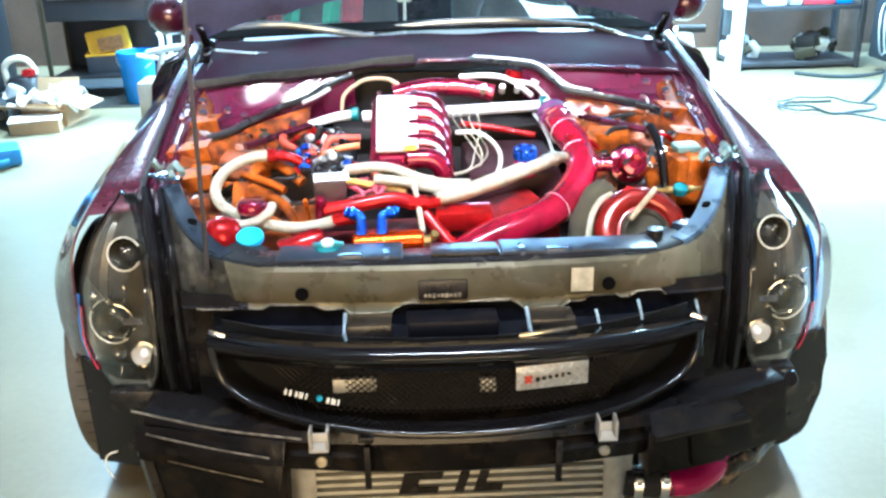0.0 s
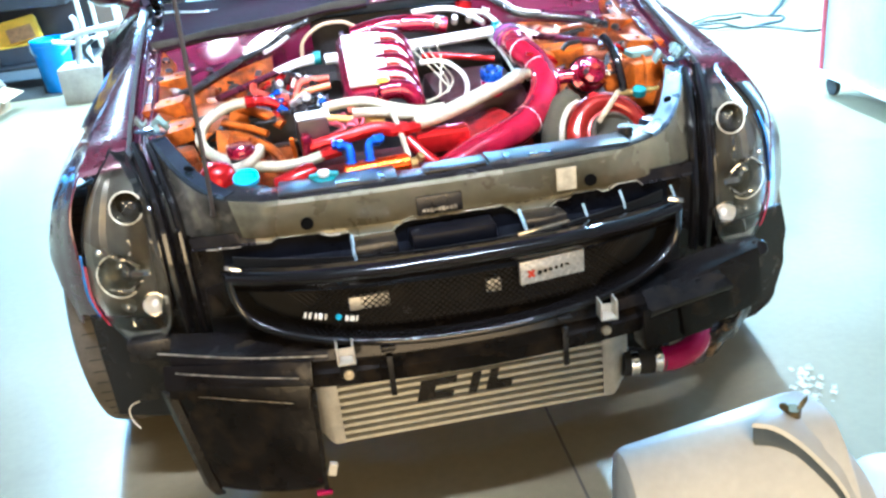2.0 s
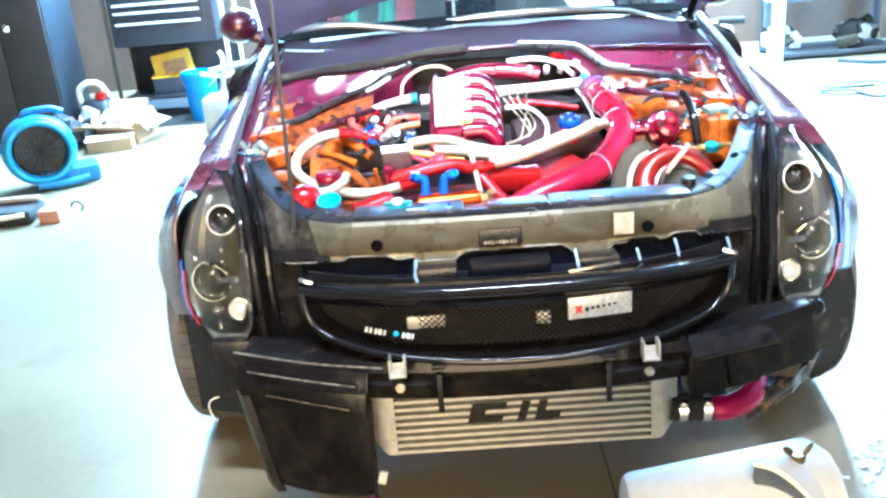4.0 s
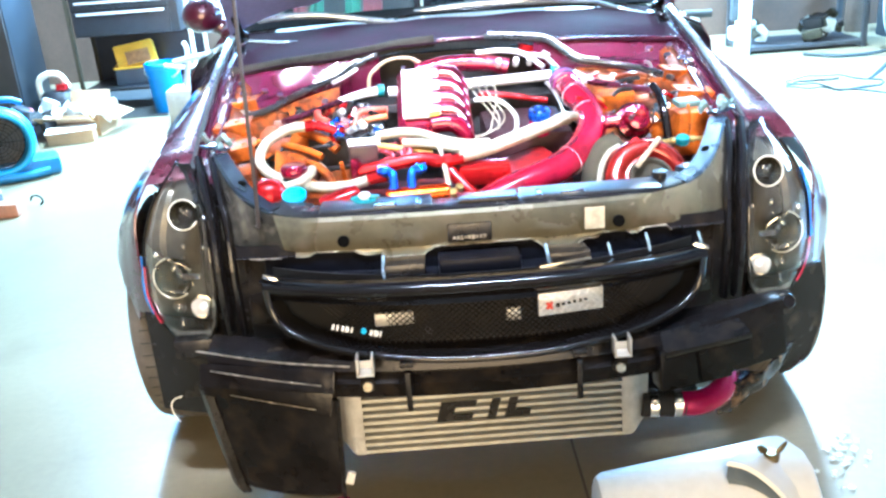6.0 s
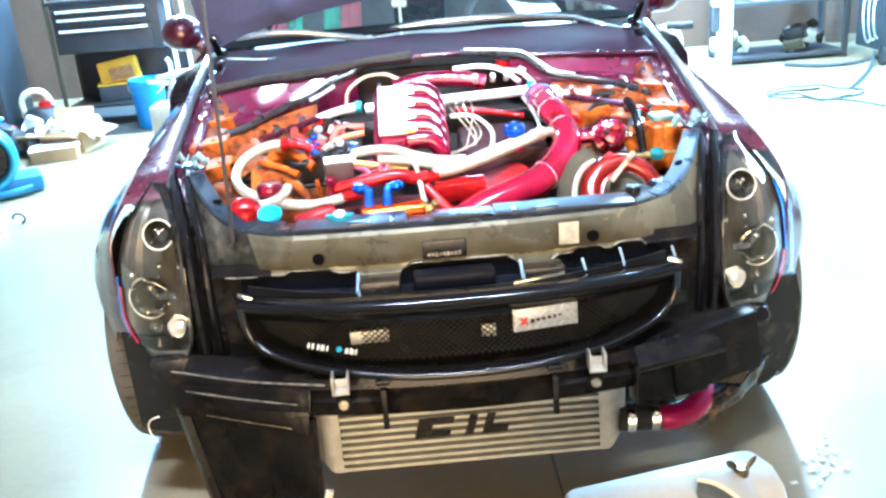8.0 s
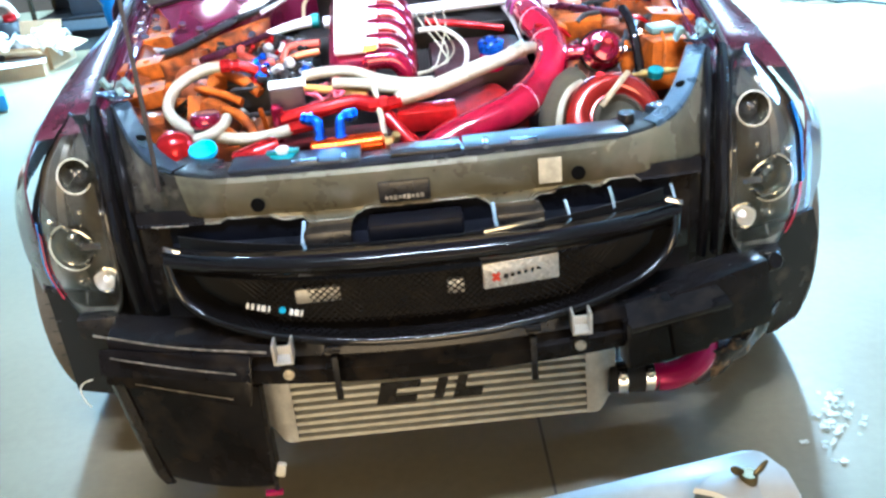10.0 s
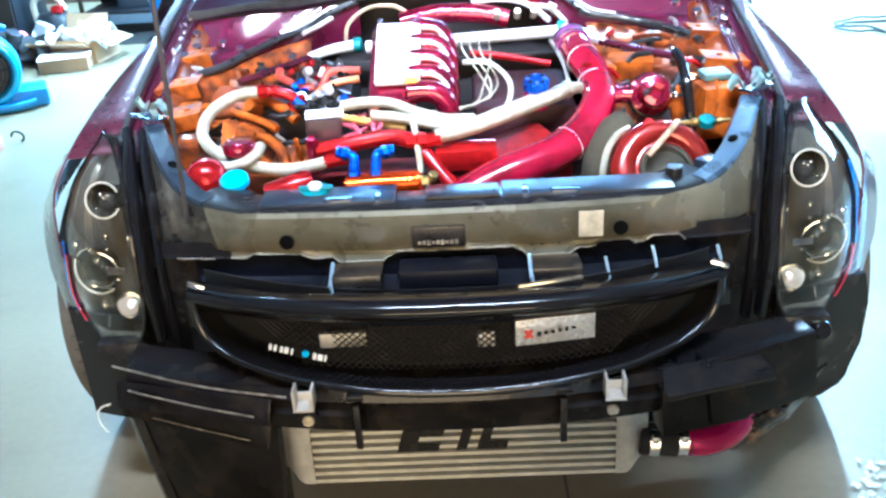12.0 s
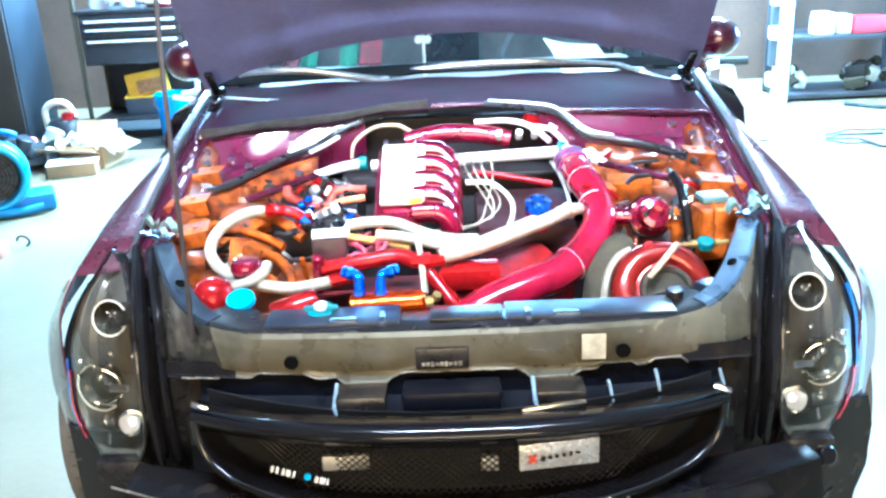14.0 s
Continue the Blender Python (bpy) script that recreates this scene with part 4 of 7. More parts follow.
bm = B()
rows = []
for v, d in ((0.0, 0.0), (0.02, -0.045), (0.25, -0.065), (0.75, -0.055), (0.86, -0.012), (1.0, 0.0)):
    rows.append([(x, arc_y(x) * v + (0.205 + 0.03 * (x / 0.5) ** 2) * (1 - v), 0.672 - 0.020 * v + d) for x in np.linspace(-0.47, 0.47, 31)])
sheet(bm, rows, 0.004, (0, 0, -1))
gril = part("grille_shroud", bm, NAVY, car, "black plastic upper grille shroud")
# blue-white tubes paint the glints on the black bracket edges
GLINTBLUE = mat("blue_white_glint", (0.5, 0.7, 0.88), 0.18, 0.5)
for x, w in ((-0.165, 0.085), (0.175, 0.085)):
    bm = B()
    box(bm, (w, 0.07, 0.035), (x, 0.15, 0.648), 0.004, turn(-6))
    br = part("shroud_bracket", bm, BLACK, gril, "black shroud bracket")
    bm = B()
    tube(bm, [(x - w / 2 - 0.002, 0.165, 0.672), (x - w / 2 - 0.002, 0.112, 0.655), (x - w / 2 + 0.004, 0.11, 0.634), (x + w / 2, 0.108, 0.633)], 0.0038, 6, straight=True)
    part("bracket_glint", bm, GLINTBLUE, br, "blue-white glint along a bracket edge")
for x, y, z in ((0.262, 0.135, 0.652), (0.343, 0.145, 0.664), (0.459, 0.165, 0.650)):
    bm = B()
    tube(bm, [(x - 0.004, y + 0.012, z + 0.02), (x, y, z), (x + 0.002, y - 0.004, z - 0.014)], 0.003, 6)
    part("bracket_glint", bm, GLINTBLUE, gril, "blue-white glint along a bracket edge")
for x in (-0.445, 0.45):
    bm = B()
    box(bm, (0.032, 0.006, 0.010), (x, 0.135, 0.655), 0.003, turn(-20, 18, -8))
    part("shroud_clip", bm, CHROME, gril, "bright metal clip")
bm = B()
box(bm, (0.17, 0.07, 0.034), (-0.01, 0.155, 0.650), 0.006, turn(-6))
part("shroud_bracket", bm, NAVY, gril, "blue-black centre bracket")
# metal strip added for the highlight where bracket meets top bar
bm = B()
box(bm, (0.108, 0.014, 0.007), (0.158, 0.082, 0.663), 0.002, turn(-14, -3, 8))
part("bracket_highlight", bm, mat("bracket_highlight_metal", (0.42, 0.39, 0.32), 0.16, 0.9, 0.3, 40), gril, "pale strip for the highlight below the bracket")
bm = B()
rows = []
for d, h in ((0.045, 0.004), (0.016, 0.011), (0.004, 0.010), (-0.006, 0.004), (-0.009, -0.003), (-0.006, -0.012), (0.004, -0.022), (0.012, -0.030), (0.05, -0.034)):
    rows.append([(x, arc_y(x) + d, 0.652 + h + 0.004 * math.cos(x * 6) - 0.012 * (abs(x) / 0.46) ** 2) for x in np.linspace(-0.462, 0.462, 41)])
sheet(bm, rows, 0.004, (0, 1, 0))
part("grille_top_bar", bm, GLOSSBLK, gril, "glossy black grille top bar")
LOOP = [(-0.455, 0.635), (-0.45, 0.59), (-0.43, 0.553), (-0.38, 0.528), (-0.28, 0.510), (-0.14, 0.500), (0, 0.497), (0.14, 0.500), (0.28, 0.510), (0.38, 0.530), (0.43, 0.558), (0.448, 0.595), (0.45, 0.635)]
bm = B()
tube(bm, [(x, arc_y(x) - 0.004, z) for x, z in LOOP], 0.0085, 10, n=5)
part("grille_lower_rim", bm, GLOSSBLK, gril, "glossy black grille lower rim")
bm = B()
rows = []
for v in np.linspace(0, 1, 5):
    rows.append([(x * (1 - 0.03 * v), arc_y(x) + 0.05 * v + 0.004, z) for x, z in LOOP])
sheet(bm, rows)
part("grille_surround", bm, GLOSSBLK, gril)
bm = B()
for d in (-1, 1):
    for k in range(-34, 35):
        x = k * 0.0135
        a, b = x - 0.048 * d, x + 0.048 * d
        if abs(a) < 0.36 and abs(b) < 0.36:
            tube(bm, [(a, arc_y(a) + 0.046, 0.51), (b, arc_y(b) + 0.046, 0.597)], 0.0012, 4, straight=True)
tagged(part("grille_mesh", bm, BLACK, gril, "fine black diamond mesh", weld=False), kind="stuff")
bm = B()
rows = [[(x, arc_y(x) + 0.075, z) for x in np.linspace(-0.45, 0.45, 13)] for z in (0.49, 0.65)]
sheet(bm, rows, 0.004, (0, 1, 0))
part("grille_backing", bm, mat("condenser_dark", (0.006, 0.0055, 0.005), 0.5, 0.2, 0.4, 120, 0.5, 300), gril, "dark condenser behind the mesh")
bm = B()
box(bm, (0.134, 0.01, 0.048), (0.163, 0.052, 0.592), 0.002, turn(0, 0, 8))
badge = part("grille_plate", bm, mat("chequer_silver", (0.62, 0.60, 0.57), 0.3, 0.8, 0.3, 120, 0.9, 180), gril, "brushed silver badge plate")
bm = B()
for k in range(16):
    for q in range(6):
        if (k + q) % 2 == 0:
            x = 0.101 + 0.0083 * k
            box(bm, (0.006, 0.0012, 0.006), (x, 0.0467 + 0.1405 * (x - 0.163), 0.5725 + 0.0078 * q), 0, turn(0, 45, 8))
part("chequer_stud", bm, ALU, badge, "raised diamond studs", smooth=False, weld=False)
bm = B()
for a in (50, -50):
    box(bm, (0.018, 0.002, 0.006), (0.119, 0.0385 + 0.0001 * a / 50, 0.590), 0, turn(0, a, 8))
part("badge_mark", bm, mat("badge_red", (0.6, 0.05, 0.02), 0.5), badge, "red cross mark")
bm = B()
for k, (w, h) in enumerate(((0.008, 0.009), (0.007, 0.006), (0.007, 0.006), (0.006, 0.006), (0.005, 0.008), (0.008, 0.004))):
    box(bm, (w, 0.002, h), (0.136 + 0.0115 * k, 0.0405 + 0.00162 * k, 0.589 + 0.001 * k), 0.0005, turn(0, 12, 8))
part("badge_print", bm, BLACK, badge, "dark bars of print")
for x, w in ((-0.322, 0.005), (-0.313, 0.005), (-0.302, 0.005), (-0.293, 0.008), (-0.283, 0.004), (-0.243, 0.006), (-0.233, 0.009), (-0.224, 0.004)):
    nb = B()
    box(nb, (w, 0.004, 0.012), (x, arc_y(x) + 0.02, 0.551 - 0.10 * (x + 0.3)), 0.001, turn(0, 16, -14))
    badge = part("badge_bar", nb, WHITE, gril, "small white badge bar")
bm = B()
drum(bm, (-0.259, arc_y(-0.259) + 0.022, 0.549), (0.2, -1, 0), 0.006, 0.005)
part("badge_dot", bm, CYAN, gril, "blue badge dot")
for x, w in ((-0.195, 0.08), (0.05, 0.03)):
    bm = B()
    box(bm, (w, 0.012, 0.028), (x, arc_y(x) + 0.056, 0.562), 0.003)
    part("horn_bracket", bm, ALU, gril, "dull metal bracket behind the mesh")

# ---- bumper beam and what hangs below ----
bm = B()
rows = []
for z, d in ((0.395, 0.035), (0.405, 0.0), (0.44, -0.008), (0.455, 0.006), (0.47, -0.008), (0.49, 0.0), (0.50, 0.03)):
    rows.append([(x, 0.035 + 0.10 * (abs(x) / 0.62) ** 2 + d, z) for x in np.linspace(-0.60, 0.60, 21)])
sheet(bm, rows, 0.05, (0, 1, 0))
beam = part("bumper_beam", bm, BEAMBLK, car, "black painted steel bumper beam")
for s in (-1, 1):
    bm = B()
    x = s * 0.256
    box(bm, (0.034, 0.03, 0.004), (x, 0.0, 0.492), 0.001)
    for d in (-0.015, 0.015):
        box(bm, (0.004, 0.03, 0.036), (x + d, 0.002, 0.511), 0.001)
    box(bm, (0.034, 0.004, 0.02), (x, 0.016, 0.50), 0.001)
    part("beam_tab", bm, mat("zinc_tab", (0.5, 0.47, 0.40), 0.4, 0.3), beam, "pale U-shaped metal tab")
    bm = B()
    drum(bm, (x, 0.026, 0.455), (0, -1, -0.1), 0.017, 0.012)
    bolt = part("beam_bolt", bm, BLACK, beam, "round bolt head")
    bm = B()
    drum(bm, (x, 0.014, 0.453), (0, -1, 0.15), 0.010, 0.006)
    part("bolt_face", bm, WORN, bolt, "worn bright bolt face")
    bm = B()
    x = s * 0.175
    box(bm, (0.028, 0.012, 0.01), (x, 0.02, 0.492), 0.002)
    box(bm, (0.012, 0.012, 0.09), (x, 0.022, 0.43), 0.002)
    part("hanger", bm, BLACK, beam, "black hanger strap")
bm = B()
box(bm, (0.30, 0.012, 0.05), (-0.47, 0.075, 0.455), 0.003, turn(-20, 0, -14))
box(bm, (0.28, 0.010, 0.055), (-0.475, 0.088, 0.412), 0.003, turn(-12, 9, -12))
side = part("beam_side", bm, BEAMBLK, beam, "scuffed black side plate")
# pale lines for both the wear and the highlights on these edges
bm = B()
tube(bm, [(-0.62, 0.125, 0.505), (-0.45, 0.06, 0.5), (-0.29, 0.02, 0.497)], 0.0019, 6)
tube(bm, [(-0.59, 0.098, 0.470), (-0.55, 0.083, 0.468), (-0.45, 0.052, 0.461), (-0.352, 0.026, 0.455)], 0.0016, 6)
tube(bm, [(-0.595, 0.108, 0.414), (-0.49, 0.080, 0.400), (-0.375, 0.055, 0.383)], 0.0011, 6)
part("worn_edge_highlight", bm, WORN, side, "worn edges with their highlight lines")
bm = B()
rows = []
for k in np.linspace(0, 1, 9):
    x = 0.34 + 0.184 * k
    f = 0.004 + 0.036 * k
    rows.append([(x + 0.002, f, 0.466 + 0.012 * k), (x, f - 0.018, 0.484 + 0.011 * k), (x, f - 0.020, 0.493 + 0.010 * k), (x - 0.004, f - 0.012, 0.498 + 0.010 * k), (x - 0.022 * k, f + 0.030, 0.514 + 0.012 * k)])
sheet(bm, rows, 0.004, (0, 1, -0.3))
part("beam_side", bm, BEAMBLK, beam, "black folded side plate")
bm = B()
box(bm, (0.20, 0.05, 0.135), (0.515, 0.085, 0.465), 0.006, turn(0, -9, 12))
box(bm, (0.16, 0.05, 0.10), (0.42, 0.075, 0.425), 0.006, turn(0, -4, 10))
horn = part("beam_end", bm, BEAMBLK, beam, "black box section at the beam's end")
for x, y, z, r in ((0.640, 0.160, 0.500, 0.017), (0.622, 0.155, 0.490, 0.010)):
    bm = B()
    drum(bm, (x, y, z), (0.25, -0.8, 0.4), r, 0.022, 20)
    part("end_cap", bm, GLOSSBLK, horn, "glossy black plug")

# intercooler
bm = B()
box(bm, (0.578, 0.07, 0.19), (0, 0.190, 0.302), 0.003)
ic = part("intercooler", bm, DARKFIN, car, "silver bar-and-plate front intercooler")
for k in range(10):
    bm = B()
    box(bm, (0.576, 0.02, 0.0085), (0, 0.150, 0.2115 + 0.0185 * k), 0.0015)
    part("cooler_bar", bm, FIN, ic)
for s in (-1, 1):
    bm = B()
    rows = []
    for k in np.linspace(0, 1, 9):
        x = 0.288 + 0.060 * k
        e = 0.045 * sm(0.25, 1, k) ** 1.4
        loop = [(0.138 + 0.3 * e, 0.208 + e), (0.150, 0.203 + e), (0.222, 0.203 + e), (0.236, 0.215 + e), (0.236, 0.385 - 0.4 * e), (0.222, 0.397 - 0.4 * e), (0.150, 0.397 - 0.4 * e), (0.138 + 0.3 * e, 0.39 - 0.4 * e), (0.138 + 0.3 * e, 0.208 + e)]
        rows.append([(s * x, y, z) for y, z in loop])
    sheet(bm, rows)
    bm.faces.new([bm.verts.new(p) for p in rows[-1][:-1]])
    part("end_tank", bm, ALU, ic, "cast aluminium end tank")
for k, o in enumerate(([(-0.105, 0.0), (-0.09, 0.055), (-0.0, 0.055), (-0.005, 0.038), (-0.055, 0.038), (-0.062, 0.016), (-0.012, 0.016), (-0.016, 0.0)], [(0.022, 0.0), (0.038, 0.055), (0.06, 0.055), (0.044, 0.0)], [(0.066, 0.0), (0.082, 0.055), (0.104, 0.055), (0.094, 0.018), (0.135, 0.018), (0.13, 0.0)])):
    bm = B()
    plate(bm, o, Matrix.Translation((-0.033, 0.1395, 0.279)) @ turn(90).to_4x4() @ Matrix.Scale(0.88, 4), 0.003)
    part("cooler_mark", bm, BLACK, ic, "black painted mark", smooth=False)

# charge pipe at the cooler outlet
bm = B()
tube(bm, [(0.335, 0.153, 0.276), (0.43, 0.150, 0.270)], 0.029, 20)
joint = part("coupler", bm, RUBBER, car, "black silicone coupler")
for x in (0.358, 0.412):
    bm = B()
    tube(bm, [(x - 0.009, 0.152, 0.275), (x + 0.009, 0.1515, 0.274)], 0.0335, 24)
    clamp = part("hose_clamp", bm, CHROME, joint, "bright steel hose clamp")
    bm = B()
    box(bm, (0.012, 0.016, 0.014), (x, 0.127, 0.296), 0.002)
    part("screw_block", bm, CHROME, clamp)
bm = B()
tube(bm, [(0.42, 0.150, 0.271), (0.46, 0.152, 0.268), (0.50, 0.168, 0.270), (0.535, 0.20, 0.277), (0.553, 0.25, 0.295), (0.553, 0.29, 0.325), (0.550, 0.315, 0.355)], 0.029, 20)
part("charge_pipe", bm, MAGENTA, car, "magenta painted charge pipe")

# side ducts, liners and trays
bm = B()
rows = []
for z, xl, xr, y in ((0.378, -0.645, -0.335, 0.165), (0.368, -0.643, -0.337, 0.135), (0.36, -0.641, -0.34, 0.150), (0.26, -0.625, -0.342, 0.148), (0.25, -0.622, -0.342, 0.142), (0.118, -0.605, -0.346, 0.150), (0.102, -0.59, -0.352, 0.165)):
    rows.append([(xl + (xr - xl) * u, y + 0.035 - 0.075 * u + 0.014 * (2 * u - 1) ** 2, z - 0.006 * math.sin(math.pi * u)) for u in np.linspace(0, 1, 9)])
sheet(bm, rows, 0.05, (0, 1, 0))
duct = part("cooler_duct", bm, BEAMBLK, car, "scuffed dark plastic cooler duct")
bm = B()
sheet(bm, [[(x, y, z), (x + 0.012, y - 0.012, z - 0.002), (x + 0.030, y - 0.010, z - 0.003)] for x, y, z in ((-0.652, 0.198, 0.375), (-0.632, 0.192, 0.25), (-0.612, 0.192, 0.125), (-0.602, 0.195, 0.100))], 0.008, (0, 1, 0))
part("duct_edge", bm, BLACK, duct)
bm = B()
tube(bm, [(-0.335, 0.112, 0.37), (-0.340, 0.108, 0.25), (-0.347, 0.112, 0.112)], 0.005, 8)
part("duct_edge", bm, BLACK, duct)
bm = B()
box(bm, (0.035, 0.012, 0.010), (-0.352, 0.108, 0.112), 0.003, turn(0, 8, 10))
part("duct_tag", bm, MAGENTA, duct, "small magenta tag")
bm = B()
box(bm, (0.018, 0.012, 0.03), (-0.324, 0.088, 0.185), 0.003, turn(0, 15))
part("duct_clip", bm, HALO, duct, "pale clip")
bm = B()
tube(bm, [(-0.725, 0.290, 0.306), (-0.738, 0.280, 0.307), (-0.747, 0.275, 0.298), (-0.747, 0.272, 0.280), (-0.739, 0.268, 0.262), (-0.731, 0.266, 0.253)], 0.0016, 6)
part("loose_wire", bm, CREAM, car, "pale loose wire end")
LINER_EDGE = [(0.20, 0.755), (0.207, 0.788), (0.235, 0.812), (0.255, 0.815), (0.32, 0.838), (0.36, 0.833), (0.41, 0.838), (0.46, 0.824), (0.50, 0.812)]
LINER_ROOT = [(0.20, 0.735), (0.26, 0.70), (0.29, 0.60), (0.50, 0.60)]
for s in (-1, 1):
    bm = B()
    rows = []
    for z in np.linspace(0.20 if s > 0 else 0.22, 0.48, 16):
        w, w0 = (lerp(LINER_EDGE, z), lerp(LINER_ROOT, z)) if s > 0 else (0.80, 0.60)
        rows.append([(s * (w0 + (w - w0) * u), 0.315 + 0.07 * ((w0 + (w - w0) * u - 0.60) / 0.24) ** 1.3 + 0.05 * (0.5 - z) * (1 - u), z + 0.012 * u) for u in np.linspace(0, 1, 8)])
    sheet(bm, rows, 0.01, (0, 1, 0))
    lin = part("wheel_liner", bm, BLACK, car, "matt black wheel arch liner")
    bm = B()
    tube(bm, [(s * 0.63, 0.31, 0.5), (s * 0.62, 0.33, 0.35), (s * 0.63, 0.35, 0.28 if s > 0 else 0.2)], 0.01, 8)
    box(bm, (0.1, 0.04, 0.05), (s * 0.67, 0.30, 0.43), 0.01)
    part("liner_rib", bm, BLACK, lin)
bm = B()
rows = []
for k in np.linspace(0, 1, 13):
    w = 0.112 * math.sqrt(1 - 0.90 * k ** 2.6)
    xc = 0.638 - 0.035 * k
    z = 0.290 - 0.115 * k ** 0.85
    rows.append([(xc + w * (2 * u - 1), 0.185 + 0.150 * u ** 1.3 - 0.03 * math.sin(math.pi * min(1, 0.35 + 0.75 * k)) * math.sin(math.pi * u) + 0.06 * k ** 4 + 0.006 * math.sin(17 * u + 5 * k) * math.sin(11 * k - 4 * u), z + 0.02 * u + 0.004 * math.sin(23 * u + 9 * k)) for u in np.linspace(0, 1, 21)])
sheet(bm, rows, 0.008, (0, 1, 0))
part("undertray", bm, mat("muddy_undertray", (0.012, 0.009, 0.007), 0.22, 0, 0.6, 20, 1.0, 30, dirt=(0.16, 0.10, 0.05), dirty=0.35, spec=0.4), car, "muddy plastic undertray")
bm = B()
box(bm, (1.1, 0.35, 0.02), (0, 0.55, 0.13), 0.006)
part("undertray", bm, BEAMBLK, car, "black plastic undertray")

# ---- the engine bay ----
bm = B()
box(bm, (0.80, 0.75, 0.25), (0, 0.80, 0.50), 0.03)
part("engine_block", bm, IRON, car, "dark engine block")
bm = B()
box(bm, (0.66, 0.22, 0.40), (0, 1.10, 0.62), 0.04, None, 0.9)
part("bell_housing", bm, IRON, car, "dark gearbox bell housing")
bm = B()
box(bm, (1.2, 0.03, 0.62), (0, 1.235, 0.60), 0.01)
part("bulkhead", bm, IRON, car, "dark steel bulkhead")
bm = B()
box(bm, (1.08, 0.06, 0.40), (0, 0.345, 0.485), 0.01)
part("radiator", bm, IRON, car, "dark radiator core")
for s in (-1, 1):
    # inner wing panel with folded top
    bm = B()
    rows = []
    for y in np.linspace(0.42, 1.2, 12):
        xi, zi = lerp(INNER_X, y) - 0.062, lerp(INNER_Z, y) - 0.03
        rows.append([(s * xi, y, zi), (s * (xi - 0.03), y, zi - 0.012), (s * (xi - 0.045), y, zi - 0.06), (s * (xi - 0.05 - 0.02 * math.sin(8 * y)), y, zi - 0.16), (s * (xi - 0.10), y, zi - 0.30), (s * (xi - 0.13), y, 0.40)])
    sheet(bm, rows, 0.003, (s, 0, 0))
    apron = part("inner_wing", bm, ORANGESHADE, car, "orange painted inner wing")
    # suspension tower
    bm = B()
    lathe(bm, [(0.11, -0.25), (0.105, -0.06), (0.095, -0.018), (0.075, 0.0), (0.05, 0.0), (0.045, 0.012), (0.02, 0.014), (0.018, 0.03), (0, 0.03)], Matrix.Translation((s * 0.50, 0.85, 0.815)) @ turn(-8, s * -6).to_4x4(), 32)
    part("strut_tower", bm, ORANGESHADE, car, "orange painted suspension tower")
    # folded brackets along the wing
    for y, dx, w, d, rz in ((0.72, 0.0, 0.10, 0.05, 4), (0.60, -0.03, 0.08, 0.06, -8), (0.86, -0.02, 0.07, 0.05, 10)):
        bm = B()
        xi, zi = lerp(INNER_X, y) - 0.075 + dx, lerp(INNER_Z, y) - 0.022
        box(bm, (w, d, 0.004), (s * xi, y, zi), 0.001, turn(6, s * 8, s * rz))
        box(bm, (w, 0.004, 0.035), (s * xi, y - d / 2, zi - 0.018), 0.001, turn(6, s * 8, s * rz))
        drum(bm, (s * (xi - 0.01), y, zi), (0, 0, 1), 0.007, 0.007)
        part("wing_bracket", bm, ORANGE, apron, "folded orange bracket")

# painted valance panels under the ancillaries
for s, x0, x1, y0, y1, z0, k in ((-1, 0.30, 0.59, 0.43, 0.86, 0.685, 0.24), (1, 0.36, 0.60, 0.58, 0.92, 0.735, 0.22)):
    bm = B()
    rows = []
    for y in np.linspace(y0, y1, 12):
        rows.append([(s * x, y, z0 + k * (y - y0) + 0.012 * math.sin(31 * x + 9 * y) + 0.010 * math.sin(27 * y - 11 * x)) for x in np.linspace(x0, x1, 12)])
    sheet(bm, rows, 0.003, (0, 0, -1))
    part("valance_panel", bm, ORANGESHADE, car, "orange pressed valance panel in the shaded tone")
# pressed flaps and wedges standing up from the left valance
for at, size, r in (((-0.455, 0.565, 0.775), (0.055, 0.008, 0.075), (-35, 12, 18)), ((-0.425, 0.655, 0.815), (0.06, 0.006, 0.05), (-40, -14, -22)), ((-0.57, 0.655, 0.812), (0.062, 0.05, 0.022), (10, -4, 4)), ((-0.60, 0.58, 0.775), (0.03, 0.02, 0.06), (-10, 10, 20)), ((-0.385, 0.50, 0.748), (0.05, 0.012, 0.014), (-20, 28, -30))):
    bm = B()
    box(bm, size, at, 0.003, turn(*r), 0.8)
    part("pressed_flap", bm, ORANGE, car, "pressed orange metal flap")
# left side: ducts and boxes in orange
for at, size, r in (((-0.49, 0.50, 0.705), (0.09, 0.10, 0.10), (0, 10, 20)), ((-0.555, 0.56, 0.735), (0.07, 0.09, 0.09), (8, 0, 10)), ((-0.42, 0.60, 0.745), (0.08, 0.10, 0.10), (0, 15, -15)), ((-0.36, 0.70, 0.76), (0.09, 0.10, 0.06), (10, 0, 30))):
    bm = B()
    box(bm, size, at, 0.014, turn(*r), 0.85)
    part("side_box", bm, MOTTLED, car, "orange painted ancillary box")
